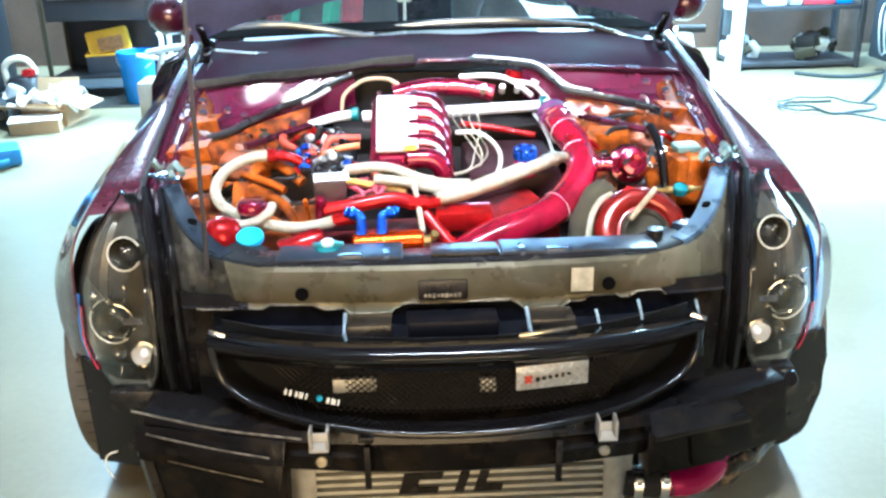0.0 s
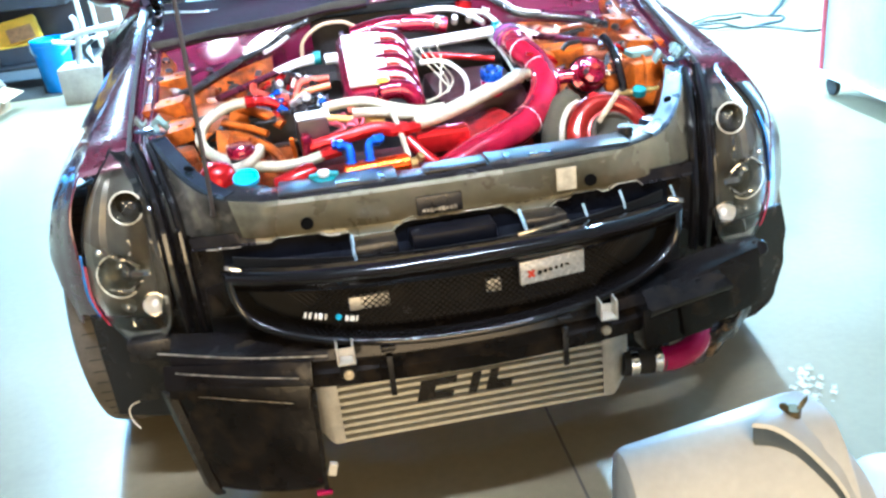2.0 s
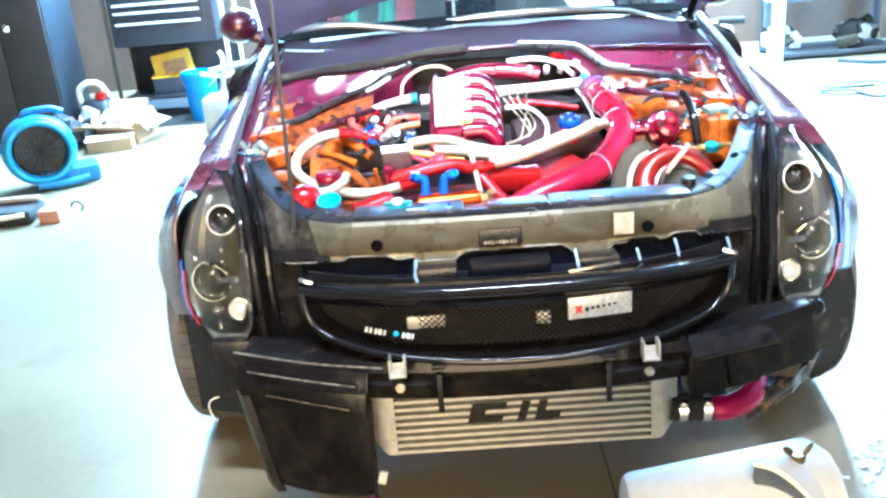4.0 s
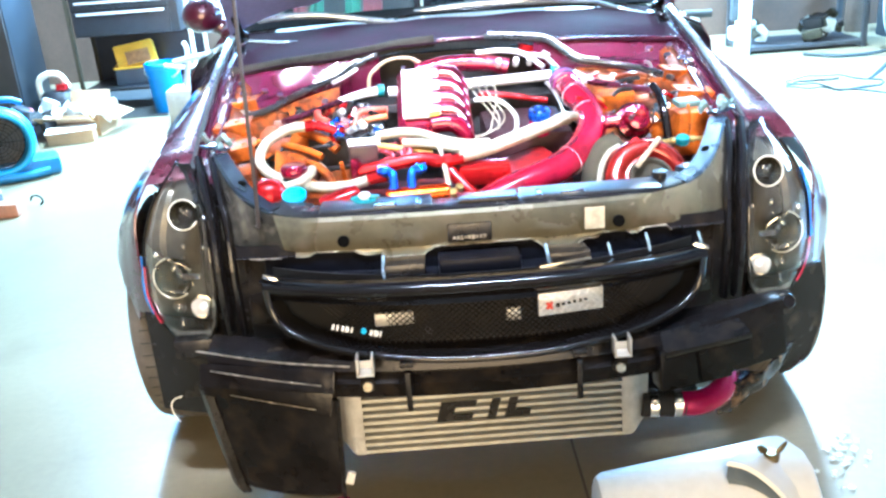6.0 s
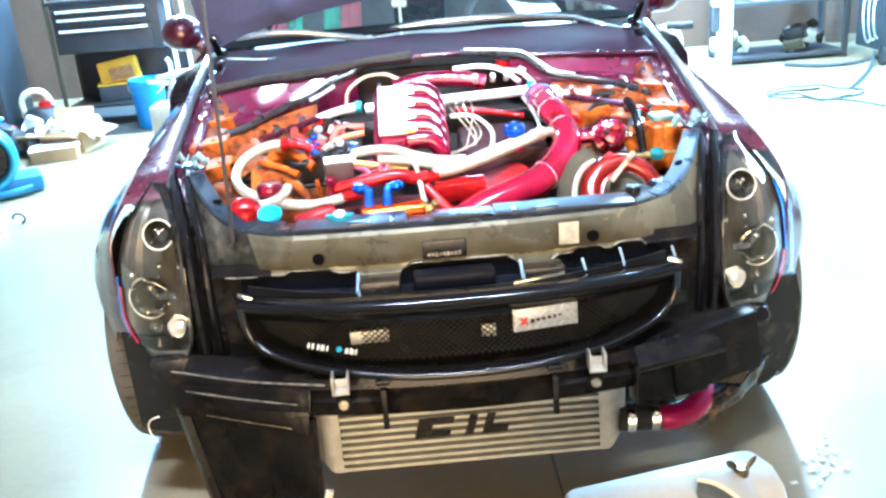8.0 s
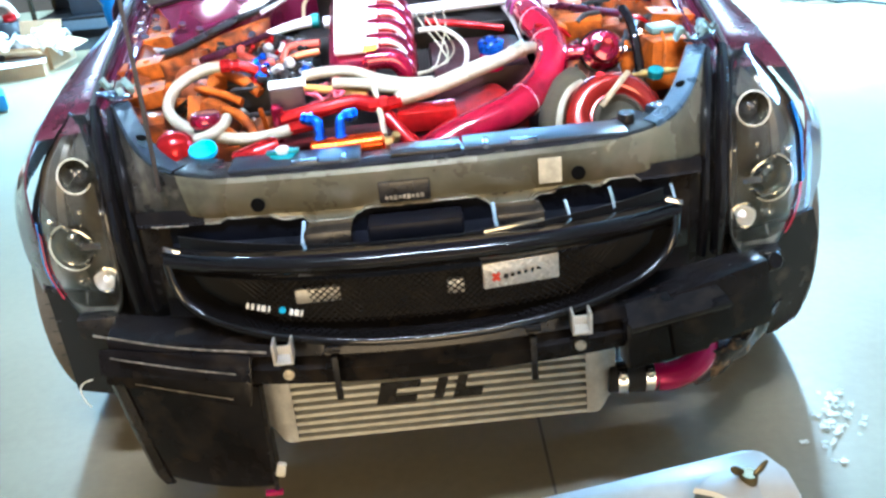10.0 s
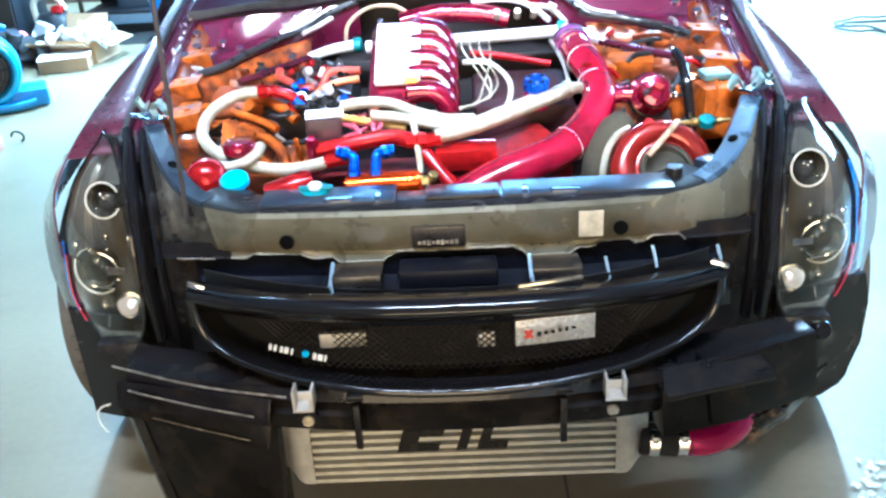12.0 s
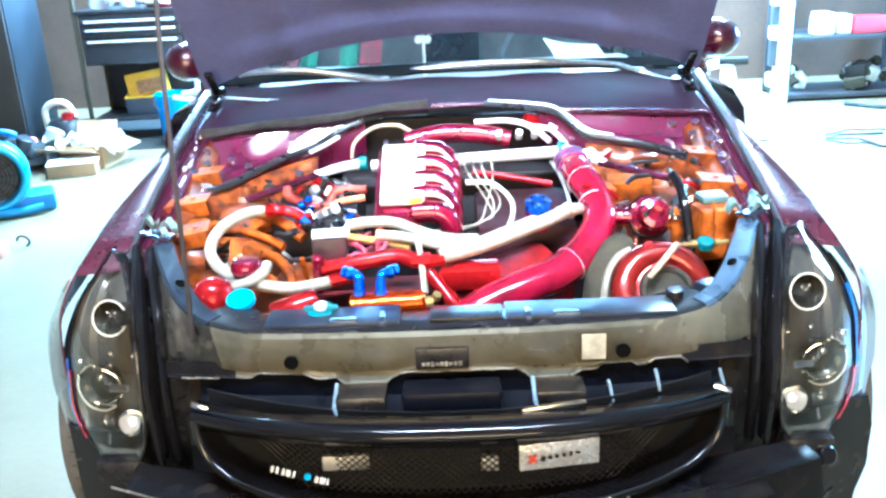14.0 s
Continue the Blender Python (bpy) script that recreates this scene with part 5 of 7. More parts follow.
for pts, r in ((((-0.40, 0.52, 0.79), (-0.37, 0.53, 0.775), (-0.34, 0.50, 0.75), (-0.335, 0.47, 0.72)), 0.011), (((-0.42, 0.66, 0.835), (-0.36, 0.62, 0.82), (-0.325, 0.60, 0.795)), 0.013), (((-0.46, 0.60, 0.82), (-0.40, 0.58, 0.805), (-0.36, 0.56, 0.79)), 0.009),
               (((-0.36, 0.45, 0.68), (-0.352, 0.40, 0.72), (-0.335, 0.38, 0.735), (-0.318, 0.40, 0.70)), 0.007), (((-0.30, 0.50, 0.70), (-0.302, 0.48, 0.75), (-0.305, 0.46, 0.80)), 0.005)):
    bm = B()
    tube(bm, pts, r, 10)
    part("orange_hose", bm, ORANGE, car, "orange hose")

# right side: reservoir and ancillaries
bm = B()
box(bm, (0.085, 0.085, 0.11), (0.545, 0.575, 0.785), 0.014, turn(0, 0, 8), 0.92)
res = part("reservoir", bm, ORANGE, car, "orange reservoir with a silver lid")
bm = B()
box(bm, (0.058, 0.045, 0.016), (0.547, 0.600, 0.850), 0.006, turn(4, 0, 8))
part("lid", bm, mat("pale_green_lid", (0.10, 0.17, 0.16), 0.55, 0.1), res, "pale green-grey lid")
bm = B()
box(bm, (0.045, 0.05, 0.09), (0.478, 0.61, 0.785), 0.010, turn(0, -18, -10), 0.6)
part("side_box", bm, ORANGE, car, "orange painted ancillary box")
bm = B()
box(bm, (0.10, 0.07, 0.05), (0.40, 0.74, 0.835), 0.008, turn(5, 0, -12))
box(bm, (0.05, 0.05, 0.04), (0.33, 0.70, 0.84), 0.006, turn(5, 10, 12))
part("side_box", bm, ORANGE, car, "orange bracket block")
bm = B()
tube(bm, [(0.478, 0.66, 0.885), (0.484, 0.62, 0.868), (0.488, 0.585, 0.835), (0.491, 0.56, 0.79), (0.494, 0.545, 0.74)], 0.0105, 10)
part("black_hose", bm, GLOSSBLK, car, "ribbed black hose")
bm = B()
drum(bm, (0.512, 0.507, 0.772), (0, -0.3, 1), 0.017, 0.018)
cap = part("bleed_valve", bm, TEAL, car, "teal valve on a brass union")
bm = B()
tube(bm, [(0.462, 0.507, 0.779), (0.56, 0.507, 0.782)], 0.005, 8)
drum(bm, (0.483, 0.507, 0.78), (1, 0, 0), 0.008, 0.012)
drum(bm, (0.53, 0.507, 0.781), (1, 0, 0), 0.008, 0.012)
part("union", bm, mat("brass", (0.6, 0.42, 0.15), 0.3, 0.9), cap, "brass union")
bm = B()
tube(bm, [(0.53, 0.53, 0.86), (0.535, 0.52, 0.83), (0.53, 0.508, 0.79)], 0.0035, 6)
part("thin_line", bm, ORANGE, car, "thin orange line")

# firewall shelf, glossy maroon, left and right, ending at the seal in front and the cowl behind
SEAL_L = [(-0.564, 0.772, 0.86), (-0.525, 0.815, 0.862), (-0.476, 0.903, 0.872), (-0.417, 0.966, 0.886), (-0.352, 1.008, 0.900), (-0.299, 1.05, 0.925), (-0.228, 1.073, 0.950)]
SEAL_R = [(0.089, 1.09, 0.975), (0.214, 1.037, 0.970), (0.26, 1.005, 0.965), (0.292, 0.977, 0.945), (0.337, 0.95, 0.915), (0.412, 0.947, 0.900), (0.476, 0.923, 0.890), (0.533, 0.872, 0.880), (0.573, 0.819, 0.868)]
SEAL_Y = {-1: [(-x, y) for x, y, z in SEAL_L[::-1]] + [(0.64, 0.76)], 1: [(x, y) for x, y, z in SEAL_R] + [(0.64, 0.79)]}
SEAL_Z = {-1: [(-x, z) for x, y, z in SEAL_L[::-1]] + [(0.64, 0.86)], 1: [(x, z) for x, y, z in SEAL_R] + [(0.64, 0.862)]}
for s in (-1, 1):
    bm = B()
    cols = []
    for x in np.linspace(0.225, 0.635, 25):
        ys, zs = lerp(SEAL_Y[s], x), lerp(SEAL_Z[s], x)
        ye, ze = lerp(COWL_Y, s * x) + 0.012, lerp(COWL_Z, s * x) - 0.010
        steep = 1.5 - 0.8 * sm(-0.49, -0.56, s * x)
        col = [(s * x, ys + 0.004, zs - 0.085), (s * x, ys + 0.004, zs - 0.012)]
        for k in np.linspace(0.06, 1, 16):
            y = ys + 0.004 + (ye - ys) * k
            flat, rise = zs - 0.010 + 0.12 * (y - ys), ze - steep * (ye - y)
            z = 0.5 * (flat + rise + math.sqrt((flat - rise) ** 2 + 0.0001))
            col.append((s * x, y, z + 0.002 * math.sin(22 * x + 9 * k)))
        cols.append(col)
    sheet(bm, cols, 0.004, (0, 0.3, -1))
    shelf = part("firewall_shelf", bm, SHELFRED, car, "glossy maroon firewall shelf")
    for x, y, z in (((0.61, 0.95, 0.915), (0.60, 0.90, 0.895), (0.545, 0.93, 0.895), (0.50, 0.905, 0.884), (0.62, 0.86, 0.885)) if s < 0 else ((0.61, 0.99, 0.928), (0.55, 0.985, 0.925), (0.62, 0.90, 0.905), (0.565, 0.86, 0.880), (0.59, 0.94, 0.91))):
        bm = B()
        drum(bm, (s * x, y, z - 0.008), (s * -0.2, -0.4, 1), 0.010, 0.012, 12)
        part("bolt", bm, CHROME, shelf)
    # rubber seal from the cowl to the wing, with a bright trim along its upper end
    bm = B()
    tube(bm, SEAL_L if s < 0 else SEAL_R, 0.0095 if s < 0 else 0.0085, 10)
    part("bay_seal", bm, BAYSEAL, car, "dark rubber bay seal")
    for pts, r in ((([(-0.41, 0.977, 0.897), (-0.352, 1.012, 0.909), (-0.299, 1.054, 0.934), (-0.228, 1.078, 0.959)], 0.006), ([(-0.357, 0.978, 0.894), (-0.325, 1.005, 0.903), (-0.290, 1.034, 0.918)], 0.0055)) if s < 0 else (([(0.10, 1.092, 0.983), (0.214, 1.041, 0.979), (0.26, 1.009, 0.974), (0.294, 0.981, 0.954), (0.34, 0.956, 0.924), (0.40, 0.955, 0.909)], 0.0045), ([(0.245, 0.985, 0.935), (0.262, 0.975, 0.928)], 0.005))):
        bm = B()
        tube(bm, pts, r, 10)
        part("bay_trim", bm, POLISH, car, "bright trim beside the seal")
    # orange bulkhead strip below the seal
    bm = B()
    path = ((0.34, 0.985, 0.872), (0.41, 0.94, 0.862), (0.476, 0.88, 0.852), (0.52, 0.80, 0.846), (0.57, 0.755, 0.845)) if s < 0 else ((0.33, 0.935, 0.885), (0.41, 0.925, 0.878), (0.476, 0.90, 0.870), (0.533, 0.85, 0.862), (0.59, 0.79, 0.850))
    rows = []
    for k, p in enumerate(spline(path, 6)):
        rip = 0.004 * math.sin(1.9 * k)
        rows.append([(s * p.x, p.y + 0.02, p.z + 0.006), (s * p.x, p.y, p.z + rip), (s * p.x, p.y - 0.014, p.z - 0.022), (s * p.x, p.y - 0.020, p.z - 0.06 + rip), (s * p.x, p.y - 0.05, p.z - 0.075)])
    sheet(bm, rows, 0.003, (0, 0.4, -1))
    part("bulkhead_strip", bm, MOTTLED, car, "folded orange bulkhead strip")
    # painted brace arms
    bm = B()
    tube(bm, [(-0.325, 0.90, 0.857), (-0.397, 0.83, 0.848), (-0.477, 0.767, 0.838)] if s < 0 else [(0.35, 0.84, 0.871), (0.42, 0.775, 0.866), (0.49, 0.72, 0.86)], 0.012, 10, flat=0.7)
    part("brace_arm", bm, MAROON, car, "maroon strut brace arm")
bm = B()
box(bm, (0.62, 0.03, 0.20), (0, 1.19, 0.83), 0.01)
part("firewall", bm, IRON, car, "dark firewall")

# strut bar
bm = B()
tube(bm, [(-0.20, 0.93, 0.864), (0.26, 0.94, 0.877)], 0.0145, 14, straight=True)
bar = part("strut_bar", bm, POLISH, car, "polished silver strut brace bar")
for s in (-1, 1):
    bm = B()
    e = (-0.22, 0.93, 0.871) if s < 0 else (0.27, 0.94, 0.885)
    f = (-0.335, 0.892, 0.856) if s < 0 else (0.36, 0.83, 0.871)
    tube(bm, [e, ((e[0] + f[0]) / 2, (e[1] + f[1]) / 2, (e[2] + f[2]) / 2 + 0.004), f], (0.014, 0.010), 12)
    part("bar_end", bm, POLISH, bar, "silver tapered bar end")
    bm = B()
    drum(bm, (e[0] - 0.010, e[1], e[2]), (1, 0, 0), 0.0175, 0.020)
    part("clamp", bm, TEAL, bar, "dark teal bar clamp")

# intake manifold
for y in (0.605, 0.655, 0.705, 0.755, 0.805):
    bm = B()
    z = 0.842 + 0.43 * (y - 0.60)
    tube(bm, [(-0.085, y, z - 0.004), (-0.055, y, z - 0.002), (-0.026, y, z - 0.008), (-0.006, y, z - 0.034), (0.0, y, z - 0.085)], 0.0235, 14)
    runner = part("intake_runner", bm, CANDY, car, "candy red cast intake runner")
    if y < 0.8:
        # silver strip laid in as the white highlight between two runners
        bm = B()
        y, z = y + 0.025, z + 0.43 * 0.025
        tube(bm, [(-0.056, y, z + 0.017), (-0.040, y, z + 0.017), (-0.018, y, z + 0.008), (-0.002, y, z - 0.014)], 0.0042, 8)
        part("runner_highlight", bm, POLISH, runner, "pale strip for the highlight beside the runner")
bm = B()
rows = []
for y, z in ((0.585, 0.80), (0.59, 0.83), (0.61, 0.847), (0.82, 0.938), (0.845, 0.93), (0.85, 0.88)):
    rows.append([(-0.175, y, z - 0.06), (-0.17, y, z - 0.012), (-0.158, y, z), (-0.085, y, z), (-0.07, y, z - 0.01), (-0.065, y, z - 0.06)])
sheet(bm, rows)
plen = part("intake_plenum", bm, CANDY, car, "candy red intake plenum")
# cover plate, its glare painted white
bm = B()
box(bm, (0.096, 0.205, 0.012), (-0.108, 0.703, 0.901), 0.004, turn(23.5))
pl = part("plenum_plate", bm, PLATEGLARE, plen, "polished plenum cover plate, white for its glare")
bm = B()
box(bm, (0.03, 0.02, 0.002), (-0.078, 0.606, 0.8665), 0, turn(23.5))
part("sticker", bm, YELLOW, pl, "yellow sticker")
for x in (-0.15, -0.066):
    for y in (0.62, 0.81):
        bm = B()
        drum(bm, (x, y, 0.902 + 0.435 * (y - 0.715) + 0.004), (0, -0.4, 0.92), 0.006, 0.006, 12)
        part("plate_bolt", bm, CHROME, pl)
bm = B()
tube(bm, [(-0.12, 1.04, 0.895), (-0.03, 1.05, 0.91), (0.08, 1.05, 0.905), (0.15, 1.04, 0.89)], 0.025, 14)
part("rear_pipe", bm, CANDY, car, "candy red cross pipe")
bm = B()
tube(bm, [(0.06, 1.06, 0.935), (0.14, 1.05, 0.938), (0.20, 1.03, 0.925), (0.245, 0.98, 0.895)], 0.0075, 10)
tube(bm, [(0.20, 1.03, 0.925), (0.25, 1.0, 0.92), (0.285, 0.96, 0.89)], 0.0065, 10)
for x in (0.12, 0.17, 0.21):
    drum(bm, (x, 1.02, 0.90), (0, -0.6, 0.5), 0.0085, 0.03)
part("fuel_rail", bm, POLISH, car, "silver fuel rail and fittings")
bm = B()
box(bm, (0.04, 0.03, 0.026), (0.205, 1.055, 0.938), 0.006, turn(0, 15, 20))
part("sensor", bm, RED, car, "red connector")
bm = B()
tube(bm, [(-0.26, 1.03, 0.86), (-0.25, 1.04, 0.90), (-0.20, 1.06, 0.932), (-0.14, 1.06, 0.935), (-0.105, 1.05, 0.92)], 0.005, 8)
part("vacuum_line", bm, mat("tan_hose", (0.45, 0.33, 0.2), 0.6), car, "tan vacuum line")

# the clutter left of the plenum: valve cover, rails, fittings
bm = B()
box(bm, (0.20, 0.30, 0.10), (-0.32, 0.78, 0.765), 0.02)
vc = part("valve_cover", bm, IRON, car, "dark valve cover")
bm = B()
tube(bm, [(-0.39, 0.81, 0.85), (-0.385, 0.79, 0.835), (-0.33, 0.76, 0.822), (-0.29, 0.755, 0.822), (-0.275, 0.77, 0.845), (-0.25, 0.775, 0.85), (-0.20, 0.77, 0.85)], 0.0095, 10)
part("red_line", bm, mat("red_braided", (0.5, 0.07, 0.04), 0.4, 0.3, 0.3, 60, 0.5, 400), car, "red braided line")
bm = B()
tube(bm, [(-0.31, 0.70, 0.81), (-0.26, 0.72, 0.835), (-0.20, 0.73, 0.842)], 0.0085, 10)
part("red_line", bm, mat("copper_line", (0.6, 0.16, 0.06), 0.35, 0.4), car, "copper-red line")
rng = random.Random(4)
for k in range(46):
    x, y = rng.uniform(-0.36, -0.21), rng.uniform(0.60, 0.86)
    z = 0.812 + 0.12 * (y - 0.6) + rng.uniform(-0.012, 0.012)
    bm = B()
    d = Vector((rng.uniform(-1, 1), rng.uniform(-1, 0.4), rng.uniform(0, 1))).normalized()
    drum(bm, (x, y, z), d, rng.uniform(0.005, 0.011), rng.uniform(0.012, 0.03), 10)
    part("fitting", bm, rng.choice([CHROME, CHROME, ALU, IRON, BLACK, BLUE, RED]), vc)
PINK = mat("pink_wire", (0.55, 0.08, 0.12), 0.5, 0, 0.4, 30)
for k in range(5):
    bm = B()
    pts = [(-0.22 + 0.012 * k, 0.60, 0.80)]
    for j in range(4):
        pts.append((-0.19 + rng.uniform(-0.05, 0.05), 0.58 - 0.03 * j + rng.uniform(-0.01, 0.01), 0.79 + rng.uniform(-0.02, 0.015)))
    tube(bm, pts, 0.0045, 6)
    part("wiring", bm, PINK, car, "pink-red wire")
for k in range(4):
    bm = B()
    pts = [(0.025 + 0.022 * k, 0.88, 0.885), (0.035 + 0.02 * k, 0.82, 0.868 - 0.004 * k), (0.075 + 0.016 * (k % 3), 0.73, 0.825 - 0.004 * k), (0.085 - 0.012 * k, 0.67 - 0.012 * k, 0.80), (0.02 - 0.02 * k, 0.625, 0.792)]
    tube(bm, pts, 0.0023, 6)
    part("wiring", bm, BRAID, car, "thin pale plug lead")
bm = B()
tube(bm, [(0.03, 0.74, 0.865), (0.09, 0.74, 0.86), (0.13, 0.70, 0.83), (0.125, 0.64, 0.80), (0.09, 0.60, 0.78)], 0.006, 8)
part("wiring", bm, mat("grey_lead", (0.4, 0.38, 0.34), 0.6), car, "grey looped lead")

# right bank: dark cover, red rail, blue-ringed cap
bm = B()
box(bm, (0.22, 0.30, 0.09), (0.16, 0.76, 0.755), 0.02)
part("valve_cover", bm, mat("maroon_wrinkle", (0.030, 0.004, 0.007), 0.5, 0.2, 0.3, 20, 0.6, 200), car, "maroon valve cover")
bm = B()
tube(bm, [(0.05, 0.84, 0.86), (0.13, 0.82, 0.852), (0.23, 0.79, 0.838)], 0.0085, 10)
part("red_line", bm, RED, car, "red braided line")
bm = B()
tube(bm, [(0.235, 0.86, 0.875), (0.25, 0.82, 0.855), (0.26, 0.76, 0.83), (0.265, 0.70, 0.80)], 0.0045, 6)
part("thin_line", bm, ALU, car, "thin steel line")
bm = B()
drum(bm, (0.180, 0.60, 0.795), (0, 0, 1), 0.026, 0.04)
cap = part("oil_cap", bm, MAGENTA, car, "oil filler with a blue knurled cap")
bm = B()
m = axis((0.180, 0.60, 0.836), (0, -0.25, 1))
rows = []
for z, g in ((0.0, 0.9), (0.003, 1.0), (0.021, 1.0), (0.025, 0.88), (0.0255, 0.0)):
    rows.append([m @ Vector(((0.0275 - 0.0028 * (k % 2)) * g * math.cos(math.pi * k / 16), (0.0275 - 0.0028 * (k % 2)) * g * math.sin(math.pi * k / 16), z)) for k in range(33)])
sheet(bm, rows)
knob = part("knurled_cap", bm, BLUE, cap, "blue anodised knurled cap")
for k in range(8):
    bm = B()
    a = math.pi * k / 4
    drum(bm, m @ Vector((0.018 * math.cos(a), 0.018 * math.sin(a), 0.0235)), m.to_3x3() @ Vector((0, 0, 1)), 0.0045, 0.004, 10)
    part("boss", bm, BLACK if k % 2 else CHROME, knob)

# charge pipe across the front of the engine
bm = B()
tube(bm, [(0.005, 0.365, 0.672), (0.03, 0.375, 0.700), (0.085, 0.40, 0.722), (0.15, 0.425, 0.737), (0.215, 0.46, 0.752), (0.272, 0.52, 0.775), (0.312, 0.60, 0.806), (0.312, 0.69, 0.836), (0.295, 0.77, 0.857), (0.285, 0.85, 0.868)], 0.0365, 22, n=8)
cp = part("charge_pipe", bm, CANDYPIPE, car, "candy red charge pipe")
for p, d in (((0.298, 0.755, 0.853), (-0.2, 1, 0.27)), ((0.311, 0.66, 0.826), (-0.05, 1, 0.33)), ((0.235, 0.478, 0.758), (0.75, 0.6, 0.28))):
    bm = B()
    ring(bm, p, d, 0.0366, 0.0010, 32, 8)
    part("weld_bead", bm, POLISH, cp, "bright weld bead")
bm = B()
tube(bm, [(0.287, 0.825, 0.866), (0.282, 0.87, 0.872)], 0.039, 20)
part("coupler", bm, mat("purple_silicone", (0.16, 0.02, 0.14), 0.45), cp, "purple silicone coupler")
for y in (0.83, 0.862):
    bm = B()
    ring(bm, (0.286 - 0.1 * (y - 0.83), y, 0.866 + 0.1 * (y - 0.83)), (-0.1, 1, 0.15), 0.0395, 0.004, 32, 6)
    part("hose_clamp", bm, CHROME, cp)
# branch to the blow-off valve
bm = B()
tube(bm, [(0.325, 0.62, 0.812), (0.36, 0.61, 0.812), (0.39, 0.605, 0.812)], 0.018, 14)
lathe(bm, [(0.026, -0.05), (0.03, -0.045), (0.03, -0.01), (0.036, -0.006), (0.036, 0.006), (0.029, 0.009), (0.029, 0.013), (0.034, 0.016), (0.034, 0.020), (0.028, 0.023), (0.029, 0.033), (0.024, 0.042), (0.014, 0.045), (0.014, 0.03), (0, 0.03)], axis((0.417, 0.60, 0.812), (0.05, -0.75, 0.35)) @ Matrix.Scale(1.2, 4), 24)
bov = part("blow_off_valve", bm, CANDY, car, "candy red blow-off valve with flanged body")
bm = B()
ring(bm, (0.417, 0.60, 0.812), (0.05, -0.75, 0.35), 0.0435, 0.0045, 28, 6)
part("v_band", bm, GLOSSBLK, bov, "dark clamp ring")

# turbocharger
tc, tf = Vector((0.410, 0.42, 0.714)), Vector((0.05, -0.8, 0.6)).normalized()
bm = B()
m = axis(tc, tf)
rows = []
for i in range(41):
    a = radians(-40 + 330 * i / 40)
    rr = 0.022 + 0.009 * i / 40
    rows.append([m @ Vector(((0.078 + rr * math.cos(b)) * math.cos(a), (0.078 + rr * math.cos(b)) * math.sin(a), rr * math.sin(b))) for b in (2 * math.pi * j / 14 for j in range(15))])
sheet(bm, rows)
lathe(bm, [(0.068, -0.03), (0.068, 0.006), (0.056, 0.014), (0.05, 0.014), (0.05, -0.02)], m, 32)
turbo = part("turbocharger", bm, mat("candy_red_housing", (0.27, 0.014, 0.009), 0.22, 0.5, 0.25, 12, coat=0.7), car, "red painted turbo compressor housing")
bm = B()
lathe(bm, [(0.054, -0.01), (0.056, 0.012), (0.050, 0.022), (0.043, 0.024), (0.038, 0.018), (0, 0.016)], m @ Matrix.Translation((0.004, -0.004, 0)), 32)
part("inlet", bm, TANWRAP, turbo, "dusty taped compressor inlet")
bm = B()
tube(bm, [m @ Vector((-0.035, 0.02, 0.045)), m @ Vector((-0.005, 0.05, 0.05)), m @ Vector((0.03, 0.085, 0.04))], 0.006, 8)
part("actuator_rod", bm, mat("wrapped_line", (0.4, 0.32, 0.2), 0.6, 0.2, 0.4, 80), turbo, "wrapped actuator rod")
bm = B()
drum(bm, m @ Vector((0.05, -0.035, 0.03)), tf, 0.009, 0.015)
part("port", bm, RED, turbo)
bm = B()
drum(bm, m @ Vector((-0.02, 0.09, 0.0)), tf, 0.012, 0.02)
part("port", bm, RED, turbo)
bm = B()
lathe(bm, [(0, -0.13), (0.05, -0.13), (0.075, -0.11), (0.078, -0.07), (0.06, -0.04), (0.05, -0.03)], m, 28)
part("turbine_housing", bm, TANWRAP, turbo, "heat-wrapped turbine housing")
bm = B()
tube(bm, [(0.28, 0.40, 0.62), (0.292, 0.45, 0.72), (0.315, 0.49, 0.76), (0.35, 0.52, 0.775)], 0.034, 14)
part("wrapped_manifold", bm, TANWRAP, car, "tan heat-wrapped exhaust pipe")
bm = B()
tube(bm, [(0.283, 0.375, 0.675), (0.287, 0.385, 0.715), (0.30, 0.42, 0.755), (0.325, 0.455, 0.778), (0.352, 0.475, 0.785)], 0.0065, 10)
part("oil_feed_line", bm, BRAID, car, "pale braided oil feed line")
bm = B()
drum(bm, (0.40, 0.29, 0.757), (0, 0, 1), 0.016, 0.018)
part("mount_bush", bm, BLACK, car, "black mounting bush")
bm = B()
box(bm, (0.045, 0.045, 0.03), (0.475, 0.325, 0.757), 0.006, turn(0, 0, 35))
part("mount_clip", bm, SLATE, car, "slate mounting clip")

# white braided loop hose
bm = B()
tube(bm, [(-0.228, 0.42, 0.768), (-0.28, 0.415, 0.758), (-0.335, 0.415, 0.755), (-0.40, 0.43, 0.762), (-0.45, 0.455, 0.772), (-0.49, 0.49, 0.787), (-0.507, 0.53, 0.805), (-0.497, 0.57, 0.828), (-0.465, 0.598, 0.846), (-0.43, 0.607, 0.856), (-0.395, 0.608, 0.858)], 0.0122, 14, n=8)
loop = part("loop_hose", bm, BRAID, car, "white braided loop hose")
bm = B()
tube(bm, [(-0.40, 0.608, 0.858), (-0.375, 0.61, 0.857), (-0.345, 0.612, 0.850), (-0.325, 0.613, 0.838)], 0.0115, 12)
drum(bm, (-0.40, 0.608, 0.858), (1, 0, 0), 0.0148, 0.022, 8)
drum(bm, (-0.372, 0.610, 0.857), (1, 0.05, -0.1), 0.0138, 0.014, 8)
part("hose_end", bm, RED, loop, "red anodised hose end")
bm = B()
drum(bm, (-0.327, 0.613, 0.838), (0.7, 0, -0.7), 0.0142, 0.022, 8)
